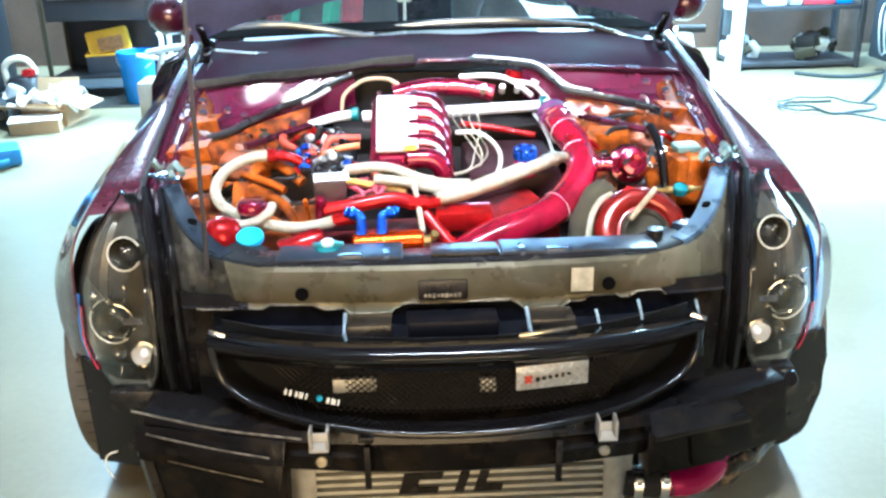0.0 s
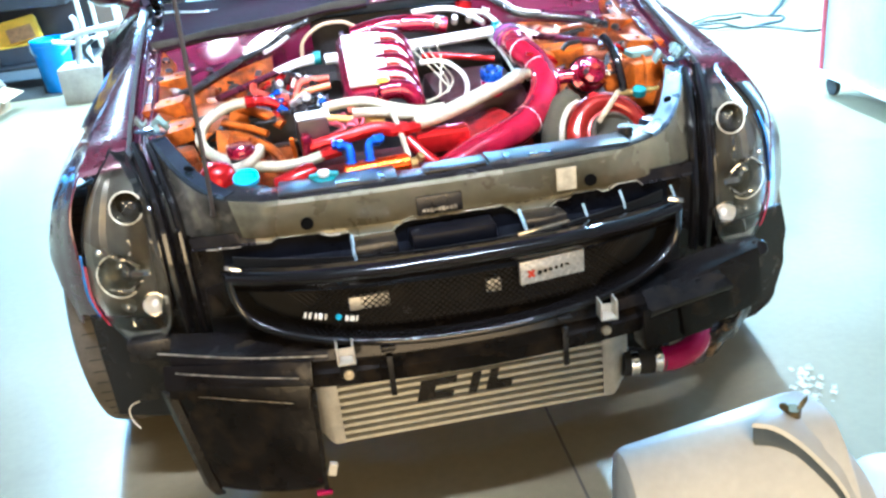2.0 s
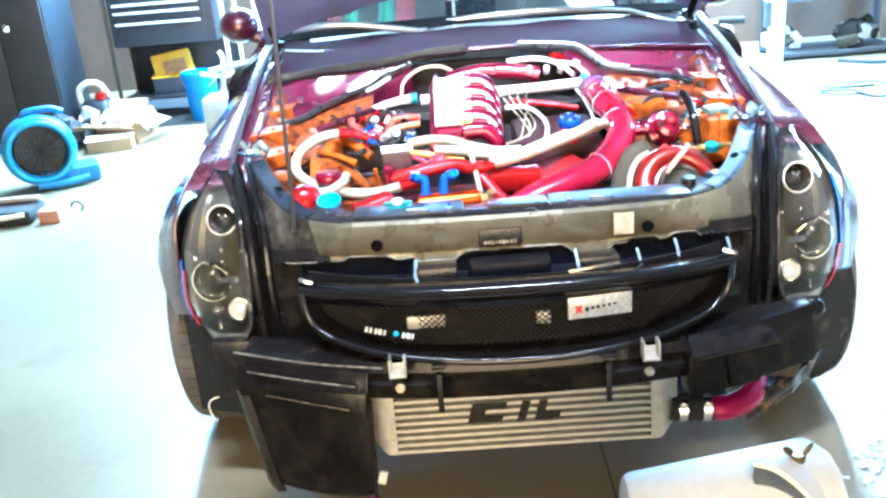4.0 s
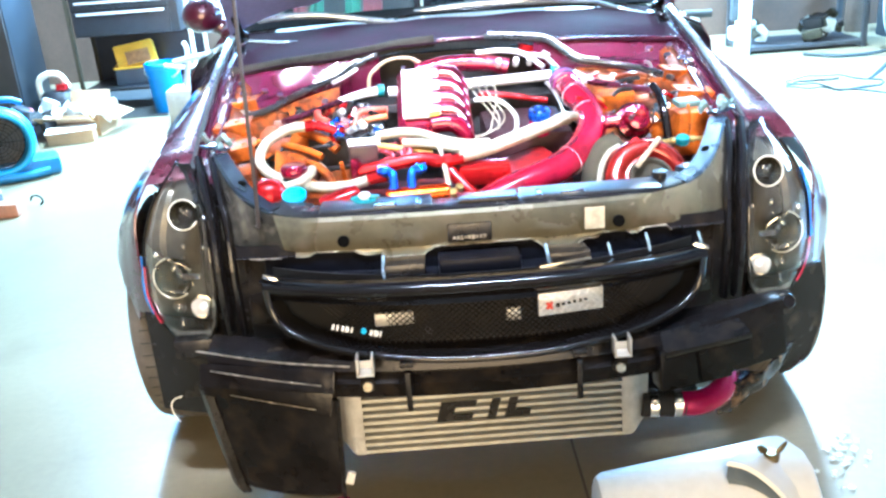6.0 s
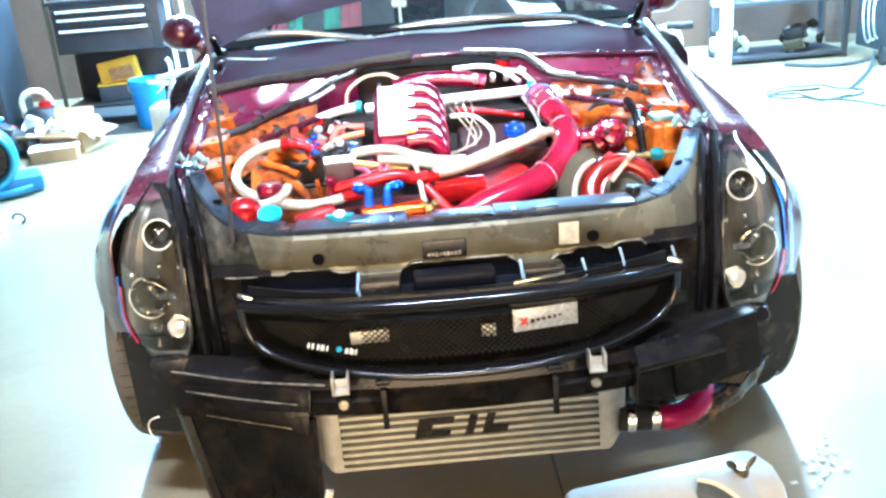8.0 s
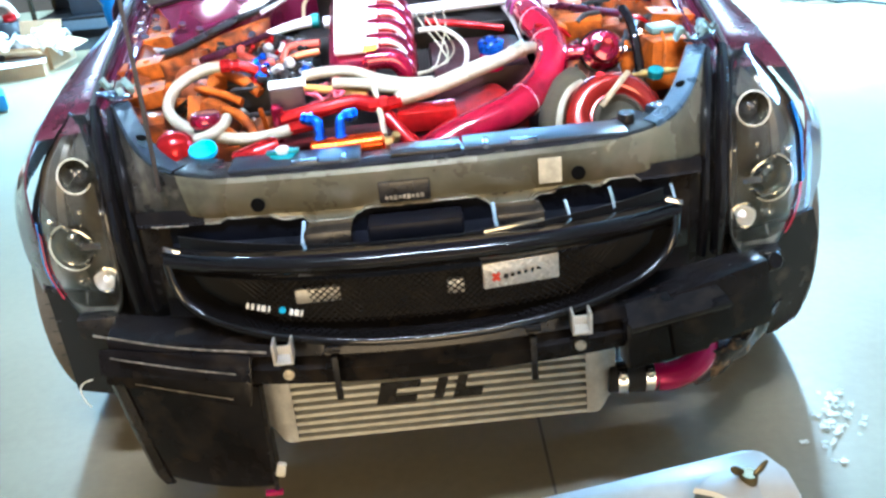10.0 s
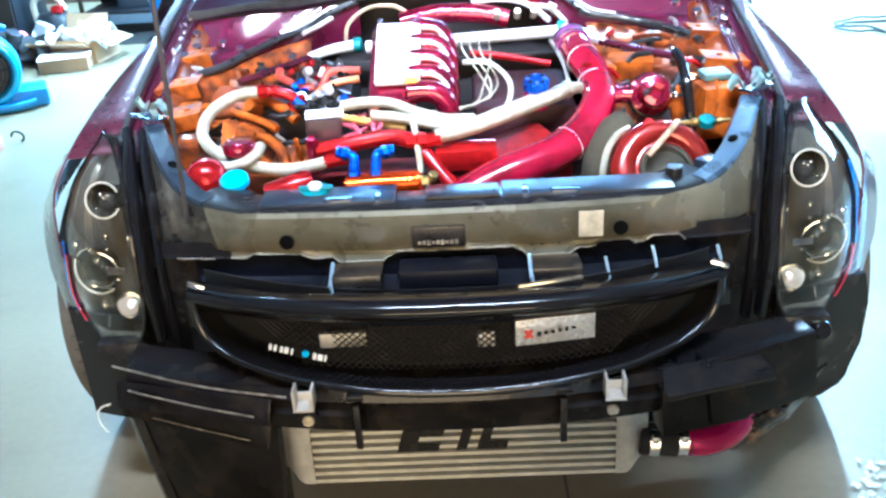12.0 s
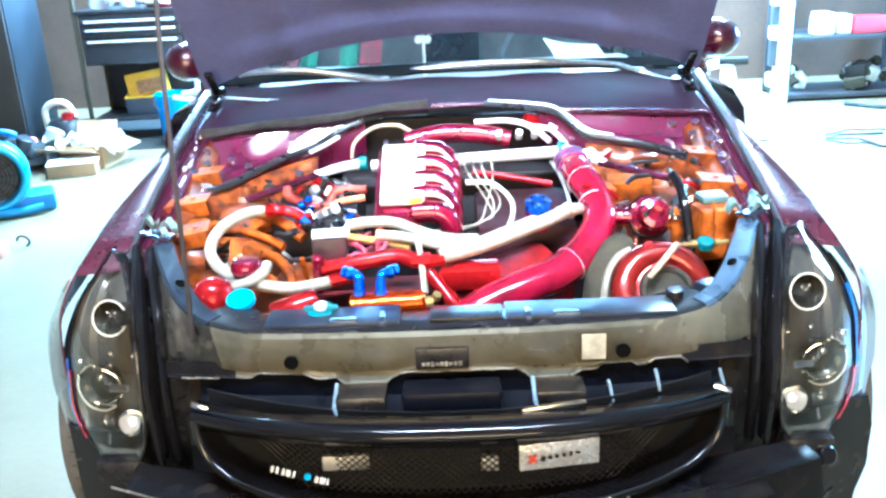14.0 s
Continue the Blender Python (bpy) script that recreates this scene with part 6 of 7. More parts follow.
part("hose_nut", bm, BLUE, loop, "blue anodised nut")
bm = B()
tube(bm, [(-0.245, 0.42, 0.765), (-0.20, 0.42, 0.772)], 0.0145, 8, straight=True)
part("hose_end", bm, RED, loop, "red anodised hose end")

# red fuel line with two blue elbows feeding the orange canister
bm = B()
tube(bm, [(-0.275, 0.47, 0.77), (-0.20, 0.468, 0.782), (-0.12, 0.47, 0.792), (-0.075, 0.455, 0.787)], 0.0165, 14)
rail = part("red_rail", bm, RED, car, "red anodised line across the front of the engine")
bm = B()
tube(bm, [(-0.085, 0.447, 0.788), (-0.045, 0.446, 0.789), (-0.02, 0.45, 0.792)], 0.0135, 8)
drum(bm, (-0.065, 0.446, 0.789), (1, 0, 0.05), 0.0165, 0.02, 6)
part("hose_end", bm, RED, rail, "red hose end")
can_a, can_b = Vector((-0.203, 0.355, 0.735)), Vector((-0.058, 0.362, 0.737))
bm = B()
d = (can_b - can_a).normalized()
lathe(bm, [(0, 0), (0.017, 0), (0.0235, 0.005), (0.0235, 0.14), (0.017, 0.1455), (0, 0.1455)], axis(can_a, d), 28)
can = part("canister", bm, GOLD, car, "orange anodised canister")
for x in (-0.183, -0.142):
    bm = B()
    q = -1 if x < -0.16 else 1
    tube(bm, [(x, 0.362, 0.755), (x, 0.374, 0.775), (x + 0.003 * q, 0.382, 0.787), (x + 0.018 * q, 0.393, 0.790)], 0.0098, 12)
    elbow = part("elbow", bm, BLUE, can, "blue anodised elbow fitting")
    for p, dd, r, h in (((x, 0.360, 0.750), (0, 0.4, 0.9), 0.0135, 0.013), ((x, 0.370, 0.768), (0, 0.45, 0.9), 0.0115, 0.006), ((x + 0.012 * q, 0.390, 0.789), (q, 0.3, 0.1), 0.0135, 0.012), ((x + 0.026 * q, 0.396, 0.791), (q, 0.3, 0.1), 0.0115, 0.008)):
        bm = B()
        drum(bm, p, dd, r, h, 6)
        part("nut", bm, BLUE, elbow)
    bm = B()
    drum(bm, (x, 0.357, 0.744), (0, 0.4, 0.9), 0.0105, 0.006, 12)
    part("collar", bm, CHROME, elbow, "bright collar")
bm = B()
drum(bm, can_b, d, 0.012, 0.016, 8)
drum(bm, can_b + d * 0.02 + Vector((0, 0, 0.004)), (0.3, -0.4, 0.8), 0.009, 0.016, 8)
part("union", bm, mat("brass_union", (0.55, 0.4, 0.16), 0.3, 0.9), can, "brass union")
bm = B()
tube(bm, [(-0.075, 0.50, 0.82), (-0.068, 0.46, 0.80), (-0.062, 0.42, 0.77), (-0.058, 0.385, 0.745)], 0.0062, 8)
part("breather_line", bm, BRAID, car, "pale breather line")
bm = B()
tube(bm, [(-0.05, 0.44, 0.765), (-0.02, 0.41, 0.735), (0.005, 0.385, 0.715), (0.03, 0.375, 0.715)], 0.015, 12)
part("red_strut", bm, RED, car, "red tubular bracket")

# long pale hoses over the engine
for pts, r, lbl in ((((-0.03, 0.452, 0.795), (0.03, 0.47, 0.800), (0.10, 0.50, 0.812), (0.17, 0.545, 0.822), (0.235, 0.59, 0.832)), 0.0145, "white braided hose"),
                    (((-0.225, 0.575, 0.828), (-0.17, 0.58, 0.832), (-0.12, 0.575, 0.828), (-0.07, 0.55, 0.815), (-0.01, 0.525, 0.806), (0.05, 0.515, 0.806)), 0.012, "cream braided hose"),
                    (((-0.16, 0.535, 0.818), (-0.10, 0.53, 0.812), (-0.04, 0.51, 0.802), (0.03, 0.50, 0.80), (0.10, 0.53, 0.812), (0.20, 0.60, 0.826)), 0.0115, "cream braided hose")):
    bm = B()
    tube(bm, pts, r, 12, n=8)
    part("braided_hose", bm, BRAID, car, lbl)
bm = B()
tube(bm, [(0.222, 0.582, 0.8305), (0.25, 0.60, 0.834), (0.275, 0.615, 0.832)], (0.0165, 0.011), 10)
drum(bm, (0.24, 0.594, 0.833), (0.8, 0.6, 0.1), 0.0185, 0.014, 6)
part("hose_end", bm, mat("tan_alloy_fitting", (0.42, 0.37, 0.27), 0.35, 0.5), car, "tan alloy hose fitting")
bm = B()
tube(bm, [(-0.225, 0.565, 0.808), (-0.16, 0.545, 0.80), (-0.09, 0.53, 0.79)], 0.008, 8)
part("fuel_line", bm, mat("gold_line", (0.55, 0.33, 0.08), 0.45, 0.3), car, "amber line")
bm = B()
box(bm, (0.12, 0.05, 0.045), (0.03, 0.455, 0.752), 0.005, turn(8, 0, 0))
part("red_box", bm, RED, car, "flat red housing")
bm = B()
box(bm, (0.14, 0.16, 0.08), (0.15, 0.50, 0.72), 0.02, turn(6, -8, 20))
part("front_cover", bm, mat("red_cast_cover", (0.24, 0.008, 0.009), 0.4, 0.3, 0.5, 40, 0.6, 120), car, "red cast front cover")
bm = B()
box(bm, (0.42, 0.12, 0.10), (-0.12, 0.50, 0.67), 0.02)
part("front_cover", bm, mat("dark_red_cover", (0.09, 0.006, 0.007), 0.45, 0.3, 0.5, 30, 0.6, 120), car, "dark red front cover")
bm = B()
box(bm, (0.070, 0.05, 0.08), (-0.255, 0.515, 0.787), 0.006, turn(0, 0, 6))
relay = part("relay_box", bm, mat("dark_relay", (0.03, 0.01, 0.013), 0.4, 0, 0.4, 20), car, "black relay box with a white label")
bm = B()
box(bm, (0.076, 0.028, 0.004), (-0.252, 0.515, 0.832), 0.001, turn(18, 0, 6))
part("white_label", bm, WHITE, relay, "white label")

# reservoirs at the front left corner
bm = B()
lathe(bm, [(0, -0.05), (0.034, -0.05), (0.036, -0.005), (0.034, 0.010), (0.028, 0.022), (0.018, 0.030), (0, 0.033)], Matrix.Translation((-0.466, 0.372, 0.762)) @ Matrix.Scale(1.12, 4) @ turn(-10, 8).to_4x4(), 28)
part("red_reservoir", bm, RED, car, "red anodised reservoir")
bm = B()
lathe(bm, [(0, -0.03), (0.026, -0.03), (0.028, -0.004), (0, -0.004)], Matrix.Translation((-0.415, 0.445, 0.785)), 28)
tray = part("fluid_tank", bm, IRON, car, "small dark tank with a maroon cap")
bm = B()
lathe(bm, [(0, -0.004), (0.030, -0.004), (0.033, 0.002), (0.032, 0.014), (0.026, 0.021), (0, 0.023)], Matrix.Translation((-0.415, 0.447, 0.786)), 28)
part("cap", bm, CANDY, tray, "maroon cap")
bm = B()
tube(bm, [(-0.46, 0.425, 0.765), (-0.43, 0.408, 0.768), (-0.40, 0.412, 0.774), (-0.378, 0.436, 0.784), (-0.375, 0.46, 0.79)], 0.0105, 12)
part("hose_tail", bm, BRAID, car, "cream braided hose tail")
bm = B()
drum(bm, (-0.405, 0.345, 0.745), (0, -0.35, 1), 0.026, 0.014)
bc = part("expansion_tank", bm, CANDY, car, "small tank with a sky blue cap")
bm = B()
drum(bm, (-0.405, 0.339, 0.76), (0, -0.35, 1), 0.0275, 0.012, 28)
part("cap", bm, CYAN, bc, "sky blue cap")
bm = B()
lathe(bm, [(0, 0), (0.021, 0), (0.025, 0.006), (0.025, 0.075), (0.02, 0.09), (0, 0.094)], axis((-0.345, 0.325, 0.735), (1, 0.25, 0.25)), 24)
part("red_damper", bm, RED, car, "red cylinder with a domed end")
bm = B()
drum(bm, (-0.245, 0.284, 0.756), (0, -0.2, 1), 0.025, 0.009)
rc = part("radiator_cap", bm, TEAL, car, "teal radiator cap with a silver centre")
bm = B()
box(bm, (0.062, 0.014, 0.007), (-0.245, 0.282, 0.767), 0.003)
part("cap_ears", bm, TEAL, rc)
bm = B()
drum(bm, (-0.245, 0.282, 0.767), (0, -0.2, 1), 0.0125, 0.008)
part("cap_centre", bm, POLISH, rc, "silver centre")
bm = B()
tube(bm, [(-0.275, 0.45, 0.73), (-0.275, 0.455, 0.79), (-0.272, 0.46, 0.806)], 0.009, 12)
drum(bm, (-0.272, 0.455, 0.785), (0, 0, 1), 0.013, 0.018, 8)
part("red_fitting", bm, CANDY, car, "magenta fitting")

# small lines, clips and gaps among the painted parts on either side
for s in (-1, 1):
    cl = random.Random(50 + s)
    for k in range(58):
        x, y = s * cl.uniform(0.36, 0.60), cl.uniform(0.50, 0.95)
        if s > 0 and y < 0.56:
            y += 0.12
        z = (0.76 if s < 0 else 0.79) + 0.18 * (y - 0.5) + cl.uniform(-0.03, 0.02)
        bm = B()
        if k % 3:
            pts, p = [], Vector((x, y, z))
            d = Vector((cl.uniform(-1, 1), cl.uniform(-1, 1), cl.uniform(-0.3, 0.4)))
            for j in range(4):
                pts.append(p.copy())
                d += Vector((cl.uniform(-0.6, 0.6), cl.uniform(-0.6, 0.6), cl.uniform(-0.5, 0.2)))
                p += d.normalized() * 0.03
            tube(bm, pts, cl.uniform(0.003, 0.0075), 7, n=4)
            part("bay_line", bm, cl.choice([ORANGE, RUBBER, IRON, ORANGESHADE, RUBBER, IRON, ALU, RED]), car, "small line in the engine bay")
        else:
            box(bm, (cl.uniform(0.014, 0.035), cl.uniform(0.012, 0.03), cl.uniform(0.010, 0.022)), (x, y, z), 0.003, turn(cl.uniform(-30, 30), cl.uniform(-30, 30), cl.uniform(0, 90)))
            part("connector", bm, cl.choice([BLACK, ORANGE, IRON, RUBBER, CHROME, CHROME]), car, "small connector in the engine bay")

# chrome blobs added for the glints on the paint along the wing edges
for s in (-1, 1):
    cg = random.Random(70 + s)
    for k in range(9):
        y = 0.86 + 0.026 * k + cg.uniform(-0.008, 0.008)
        bm = B()
        bmesh.ops.create_uvsphere(bm, u_segments=10, v_segments=7, radius=1, matrix=Matrix.Translation((s * (lerp(INNER_X, y) - 0.035 + cg.uniform(-0.022, 0.012)), y, lerp(INNER_Z, y) - 0.030 + cg.uniform(-0.006, 0.006))) @ Matrix.Diagonal((cg.uniform(0.006, 0.015), cg.uniform(0.006, 0.013), cg.uniform(0.004, 0.008), 1)))
        part("wing_glint", bm, CHROME, car, "chrome blob for a wing edge glint")

# ---- things around the garage ----
STEEL_BLK = mat("black_enamel", (0.022, 0.023, 0.028), 0.35, 0.1, 0.3, 5, 0.1, 60)
CARD = mat("cardboard", (0.42, 0.27, 0.15), 0.8, 0, 0.2, 6, 0.3, 60)
PAPER = mat("white_paper", (0.85, 0.85, 0.84), 0.8, 0, 0.06, 6)
BLUEPL = mat("blue_plastic", (0.01, 0.19, 0.55), 0.4, 0, 0.15, 6)
FANBLUE = mat("blue_blower_plastic", (0.02, 0.16, 0.34), 0.35, 0, 0.2, 8)
GREYPL = mat("grey_plastic", (0.42, 0.43, 0.44), 0.42, 0, 0.12, 6, 0.15, 80)
GREYSTEEL = mat("grey_shelf_steel", (0.06, 0.058, 0.062), 0.5, 0.4, 0.25, 5)

# tool cart with drawers on the upper half and an open base
cart = thing("tool_cart", "black steel tool cart, three shallow drawers above an open base", "tool cart", pose(-2.30, 5.40, 0))
bm = B()
box(bm, (0.80, 0.46, 0.37), (-0.02, 0.24, 0.755), 0.008)
part("drawer_case", bm, STEEL_BLK, cart)
for k, (z, h) in enumerate(((0.872, 0.06), (0.806, 0.07), (0.667, 0.185))):
    bm = B()
    box(bm, (0.72, 0.018, h - 0.008), (-0.045, 0.004, z), 0.004)
    dr = part("drawer", bm, STEEL_BLK, cart)
    bm = B()
    box(bm, (0.66, 0.02, 0.018), (-0.045, -0.012, z + h / 2 - 0.018), 0.005)
    part("drawer_handle", bm, POLISH, dr, "bright full-width drawer pull")
for sx in (-0.45, 0.45):
    for y in (0.02, 0.45):
        bm = B()
        box(bm, (0.028, 0.028, 1.02), (sx, y, 0.57), 0.003)
        part("post", bm, CREAM if sx > 0 else TANWRAP, cart)
        bm = B()
        drum(bm, (sx - 0.012, y, 0.045), (1, 0, 0), 0.042, 0.024)
        part("caster", bm, RUBBER, cart)
bm = B()
box(bm, (0.90, 0.46, 0.02), (0, 0.24, 0.16), 0.004)
part("base_shelf", bm, STEEL_BLK, cart)
bm = B()
box(bm, (0.93, 0.48, 0.02), (0, 0.24, 0.95), 0.004)
part("top", bm, STEEL_BLK, cart)
bm = B()
box(bm, (0.88, 0.012, 0.42), (0, 0.46, 0.37), 0.002)
part("back_panel", bm, STEEL_BLK, cart, "black sheet back of the open base")


def heap(name, label, cat, at, spread, count, mats, seed, size=(0.03, 0.09)):
    """A loose pile of small mixed objects, one thing."""
    r = random.Random(seed)
    h = thing(name, label, cat, pose(*at))
    for k in range(count):
        bm = B()
        s = r.uniform(*size)
        p = (r.uniform(-spread[0], spread[0]), r.uniform(-spread[1], spread[1]), s * 0.4 + r.uniform(0, spread[2]))
        if r.random() < 0.5:
            box(bm, (s, s * r.uniform(0.5, 1.4), s * r.uniform(0.5, 1)), p, s * 0.1, turn(r.uniform(-20, 20), r.uniform(-20, 20), r.uniform(0, 90)))
        else:
            drum(bm, p, (r.uniform(-1, 1), r.uniform(-1, 1), 1), s * 0.4, s, 12)
        part("piece", bm, r.choice(mats), h)
    return h


heap("tool_pile", "pale cloths and loose tools lying on the cart", "tools", (-2.40, 5.60, 0.96), (0.28, 0.12, 0.05), 22, [WHITE, PAPER, GREYPL, POLISH, CARD], 3, (0.05, 0.13))
bm = B()
box(bm, (0.22, 0.14, 0.08), (0, 0, 0.04), 0.02)
ob = part("red_pouch", bm, mat("red_vinyl", (0.5, 0.03, 0.05), 0.5), None)
ob.location = (-2.07, 5.55, 0.96)
tagged(ob, "small red pouch on top of the black tool cart", "pouch")

# tall black locker
lock = thing("locker", "tall black steel locker with a grey-blue lit side", "locker", pose(-3.29, 5.03, 0))
bm = B()
box(bm, (0.66, 0.5, 1.85), (0, 0.05, 0.935), 0.006)
part("carcass", bm, mat("locker_enamel", (0.022, 0.027, 0.034), 0.3, 0.2, 0.25, 4), lock)
for s in (-1, 1):
    bm = B()
    box(bm, (0.318, 0.02, 1.76), (s * 0.162, -0.212, 0.95), 0.005)
    dd = part("door", bm, mat("locker_door_brown", (0.024, 0.019, 0.018), 0.45, 0.1, 0.3, 6), lock)
    bm = B()
    box(bm, (0.02, 0.03, 0.11), (s * 0.03, -0.235, 1.0), 0.005)
    drum(bm, (s * 0.05, -0.222, 0.85), (0, -1, 0), 0.014, 0.014)
    part("handle", bm, CHROME, dd)
for x, z, w, h, m in ((0.02, 1.07, 0.05, 0.11, CREAM), (-0.1, 1.02, 0.06, 0.09, mat("red_label", (0.5, 0.05, 0.1), 0.6)), (0.06, 0.83, 0.04, 0.04, PAPER)):
    bm = B()
    box(bm, (w, 0.003, h), (x, -0.2245, z))
    part("label", bm, m, lock)

# blue bucket with its rim, bits lying across it
bk = thing("bucket", "blue plastic bucket standing on the concrete floor", "bucket", pose(-2.06, 5.25, 0.004))
bm = B()
lathe(bm, [(0, 0.005), (0.098, 0.005), (0.10, 0), (0.105, 0.01), (0.128, 0.33), (0.135, 0.335), (0.135, 0.365), (0.127, 0.37), (0.123, 0.36), (0.10, 0.02), (0, 0.02)], None, 32)
part("shell", bm, BLUEPL, bk)
bm = B()
ring(bm, (0, 0, 0.33), (0, -0.6, 0.8), 0.137, 0.004, 24, 6, 180, 180)
part("bail", bm, ALU, bk)

# yellow case behind the bucket
yc = thing("yellow_case", "yellow and brown tool case tilted on the cart base", "tool case", pose(-2.37, 5.66, 0.17, 0, 0, 12))
bm = B()
box(bm, (0.30, 0.16, 0.17), (0, 0, 0.22), 0.015, turn(-12, -8, 0))
part("shell", bm, YELLOW, yc)
bm = B()
box(bm, (0.18, 0.006, 0.10), (0.02, -0.095, 0.215), 0.002, turn(-12, -8, 0))
part("front_panel", bm, mat("brown_label", (0.4, 0.2, 0.08), 0.6, 0, 0.4, 20), yc)
bm = B()
box(bm, (0.34, 0.24, 0.13), (0, 0, 0.065), 0.01)
tray = part("tray", bm, mat("blue_black_bin", (0.02, 0.03, 0.045), 0.45), yc, "blue-black bin")
bm = B()
box(bm, (0.35, 0.25, 0.014), (0, 0, 0.134), 0.004)
part("rim", bm, YELLOW, tray, "yellow rim")

# open cardboard cartons with paper
ct = thing("carton", "open cardboard carton stuffed with white paper", "cardboard box", pose(-2.55, 4.74, 0, 0, 0, -8))
for size, at in (((0.006, 0.32, 0.15), (-0.21, 0, 0.075)), ((0.006, 0.32, 0.15), (0.21, 0, 0.075)), ((0.414, 0.006, 0.15), (0, -0.16, 0.075)), ((0.414, 0.006, 0.15), (0, 0.16, 0.075)), ((0.41, 0.31, 0.006), (0, 0, 0.004))):
    bm = B()
    box(bm, size, at)
    part("panel", bm, CARD, ct, smooth=False)
for size, at, r in (((0.13, 0.31, 0.006), (-0.27, 0, 0.13), (0, -18)), ((0.13, 0.31, 0.006), (0.27, 0, 0.13), (0, 18)), ((0.30, 0.006, 0.12), (0, 0.185, 0.20), (-20, 0)), ((0.40, 0.006, 0.13), (0, -0.215, 0.125), (60, 0))):
    bm = B()
    box(bm, size, at, 0, turn(*r))
    part("flap", bm, CARD, ct, smooth=False)
for k in range(22):
    r = random.Random(k)
    bm = B()
    a = r.uniform(0, 6.28)
    c = Vector((r.uniform(-0.24, 0.26), r.uniform(-0.16, 0.12), 0.14 + r.uniform(0, 0.06)))
    rows = [[(c.x + 0.11 * (u - 0.5), c.y + 0.11 * (v - 0.5), c.z + 0.03 * math.sin(5 * u + a) + 0.03 * math.cos(6 * v - a)) for u in np.linspace(0, 1, 5)] for v in np.linspace(0, 1, 5)]
    sheet(bm, rows, 0.002, (0, 0, -1))
    part("crumpled_paper", bm, PAPER, ct)
bm = B()
box(bm, (0.30, 0.2, 0.085), (0, 0, 0.0425), 0.004)
ob = part("carton", bm, CARD, None, smooth=False)
ob.location, ob.rotation_euler = (-2.52, 4.45, 0), (0, 0, 0.2)
tagged(ob, "low cardboard carton with a white top on the floor", "cardboard box")
bm = B()
box(bm, (0.32, 0.24, 0.006), (0, 0, 0.004), 0.002)
ob = part("paper_sheet", bm, PAPER, None, smooth=False)
ob.location, ob.rotation_euler = (-2.52, 4.45, 0.086), (0, 0, 0.3)
tagged(ob, "white sheet on the low carton", "paper")
cw = thing("canister_vac", "cream and black shop vacuum head beside the carton", "shop vacuum", pose(-2.78, 5.0, 0))
bm = B()
lathe(bm, [(0, 0), (0.12, 0), (0.13, 0.02), (0.12, 0.22), (0.09, 0.26), (0, 0.27)], None, 24)
part("drum", bm, STEEL_BLK, cw)
bm = B()
tube(bm, [(-0.12, 0, 0.2), (-0.11, -0.02, 0.33), (-0.03, -0.03, 0.385), (0.05, -0.02, 0.37), (0.09, 0, 0.28)], 0.022, 10)
part("handle", bm, CREAM, cw)
bm = B()
box(bm, (0.08, 0.06, 0.05), (0.06, -0.05, 0.29), 0.015)
part("switch_block", bm, RED, cw)
heap("floor_clutter", "dark clutter of rags and small parts by the locker", "clutter", (-2.85, 4.62, 0), (0.18, 0.15, 0.08), 18, [STEEL_BLK, IRON, RED, RUBBER, GREYPL], 8, (0.06, 0.16))

# round blue floor blower
fan = thing("floor_blower", "blue plastic floor blower with a round black grille", "blower fan", pose(-2.60, 3.56, 0, 0, 0, 26))
bm = B()
fc = Vector((0, -0.11, 0.235))
lathe(bm, [(0.0, 0.25), (0.13, 0.25), (0.185, 0.22), (0.205, 0.15), (0.205, 0.03), (0.195, 0.0), (0.165, -0.012), (0.15, 0.01), (0.148, 0.06)], axis(fc, (0, 1, 0)), 40)
part("housing", bm, FANBLUE, fan)
bm = B()
ring(bm, fc + Vector((0, -0.008, 0)), (0, 1, 0), 0.172, 0.016, 40, 10)
part("rim", bm, mat("bright_blue_plastic", (0.03, 0.30, 0.52), 0.3), fan, "brighter blue inlet rim")
bm = B()
for k in range(7):
    ring(bm, fc + Vector((0, 0.02, 0)), (0, 1, 0), 0.02 + 0.02 * k, 0.0025, 32, 5)
for k in range(12):
    a = 2 * math.pi * k / 12
    tube(bm, [fc + Vector((0, 0.018, 0)), fc + Vector((0.15 * math.cos(a), 0.018, 0.15 * math.sin(a)))], 0.0025, 5)
part("grille", bm, BLACK, fan)
bm = B()
drum(bm, fc + Vector((0, 0.06, 0)), (0, 1, 0), 0.145, 0.05, 32)
part("rotor", bm, STEEL_BLK, fan)
bm = B()
box(bm, (0.34, 0.22, 0.10), (0.14, 0.02, 0.055), 0.025)
part("outlet", bm, FANBLUE, fan)
bm = B()
tube(bm, [(-0.05, -0.125, 0.035), (0.10, -0.13, 0.03), (0.24, -0.12, 0.04)], 0.024, 10)
part("foot", bm, FANBLUE, fan)
bm = B()
tube(bm, [(-0.06, 0.02, 0.40), (-0.03, 0.0, 0.455), (0.10, 0.0, 0.46), (0.17, 0.02, 0.43)], 0.019, 10)
part("handle", bm, FANBLUE, fan)
bm = B()
tube(bm, [(-0.2, -0.06, 0.27), (-0.28, -0.08, 0.275), (-0.34, -0.08, 0.28)], 0.024, 10)
part("cord_wrap", bm, FANBLUE, fan)
bm = B()
box(bm, (0.11, 0.07, 0.04), (0.06, 0.03, 0.42), 0.01)
part("switch_box", bm, STEEL_BLK, fan)

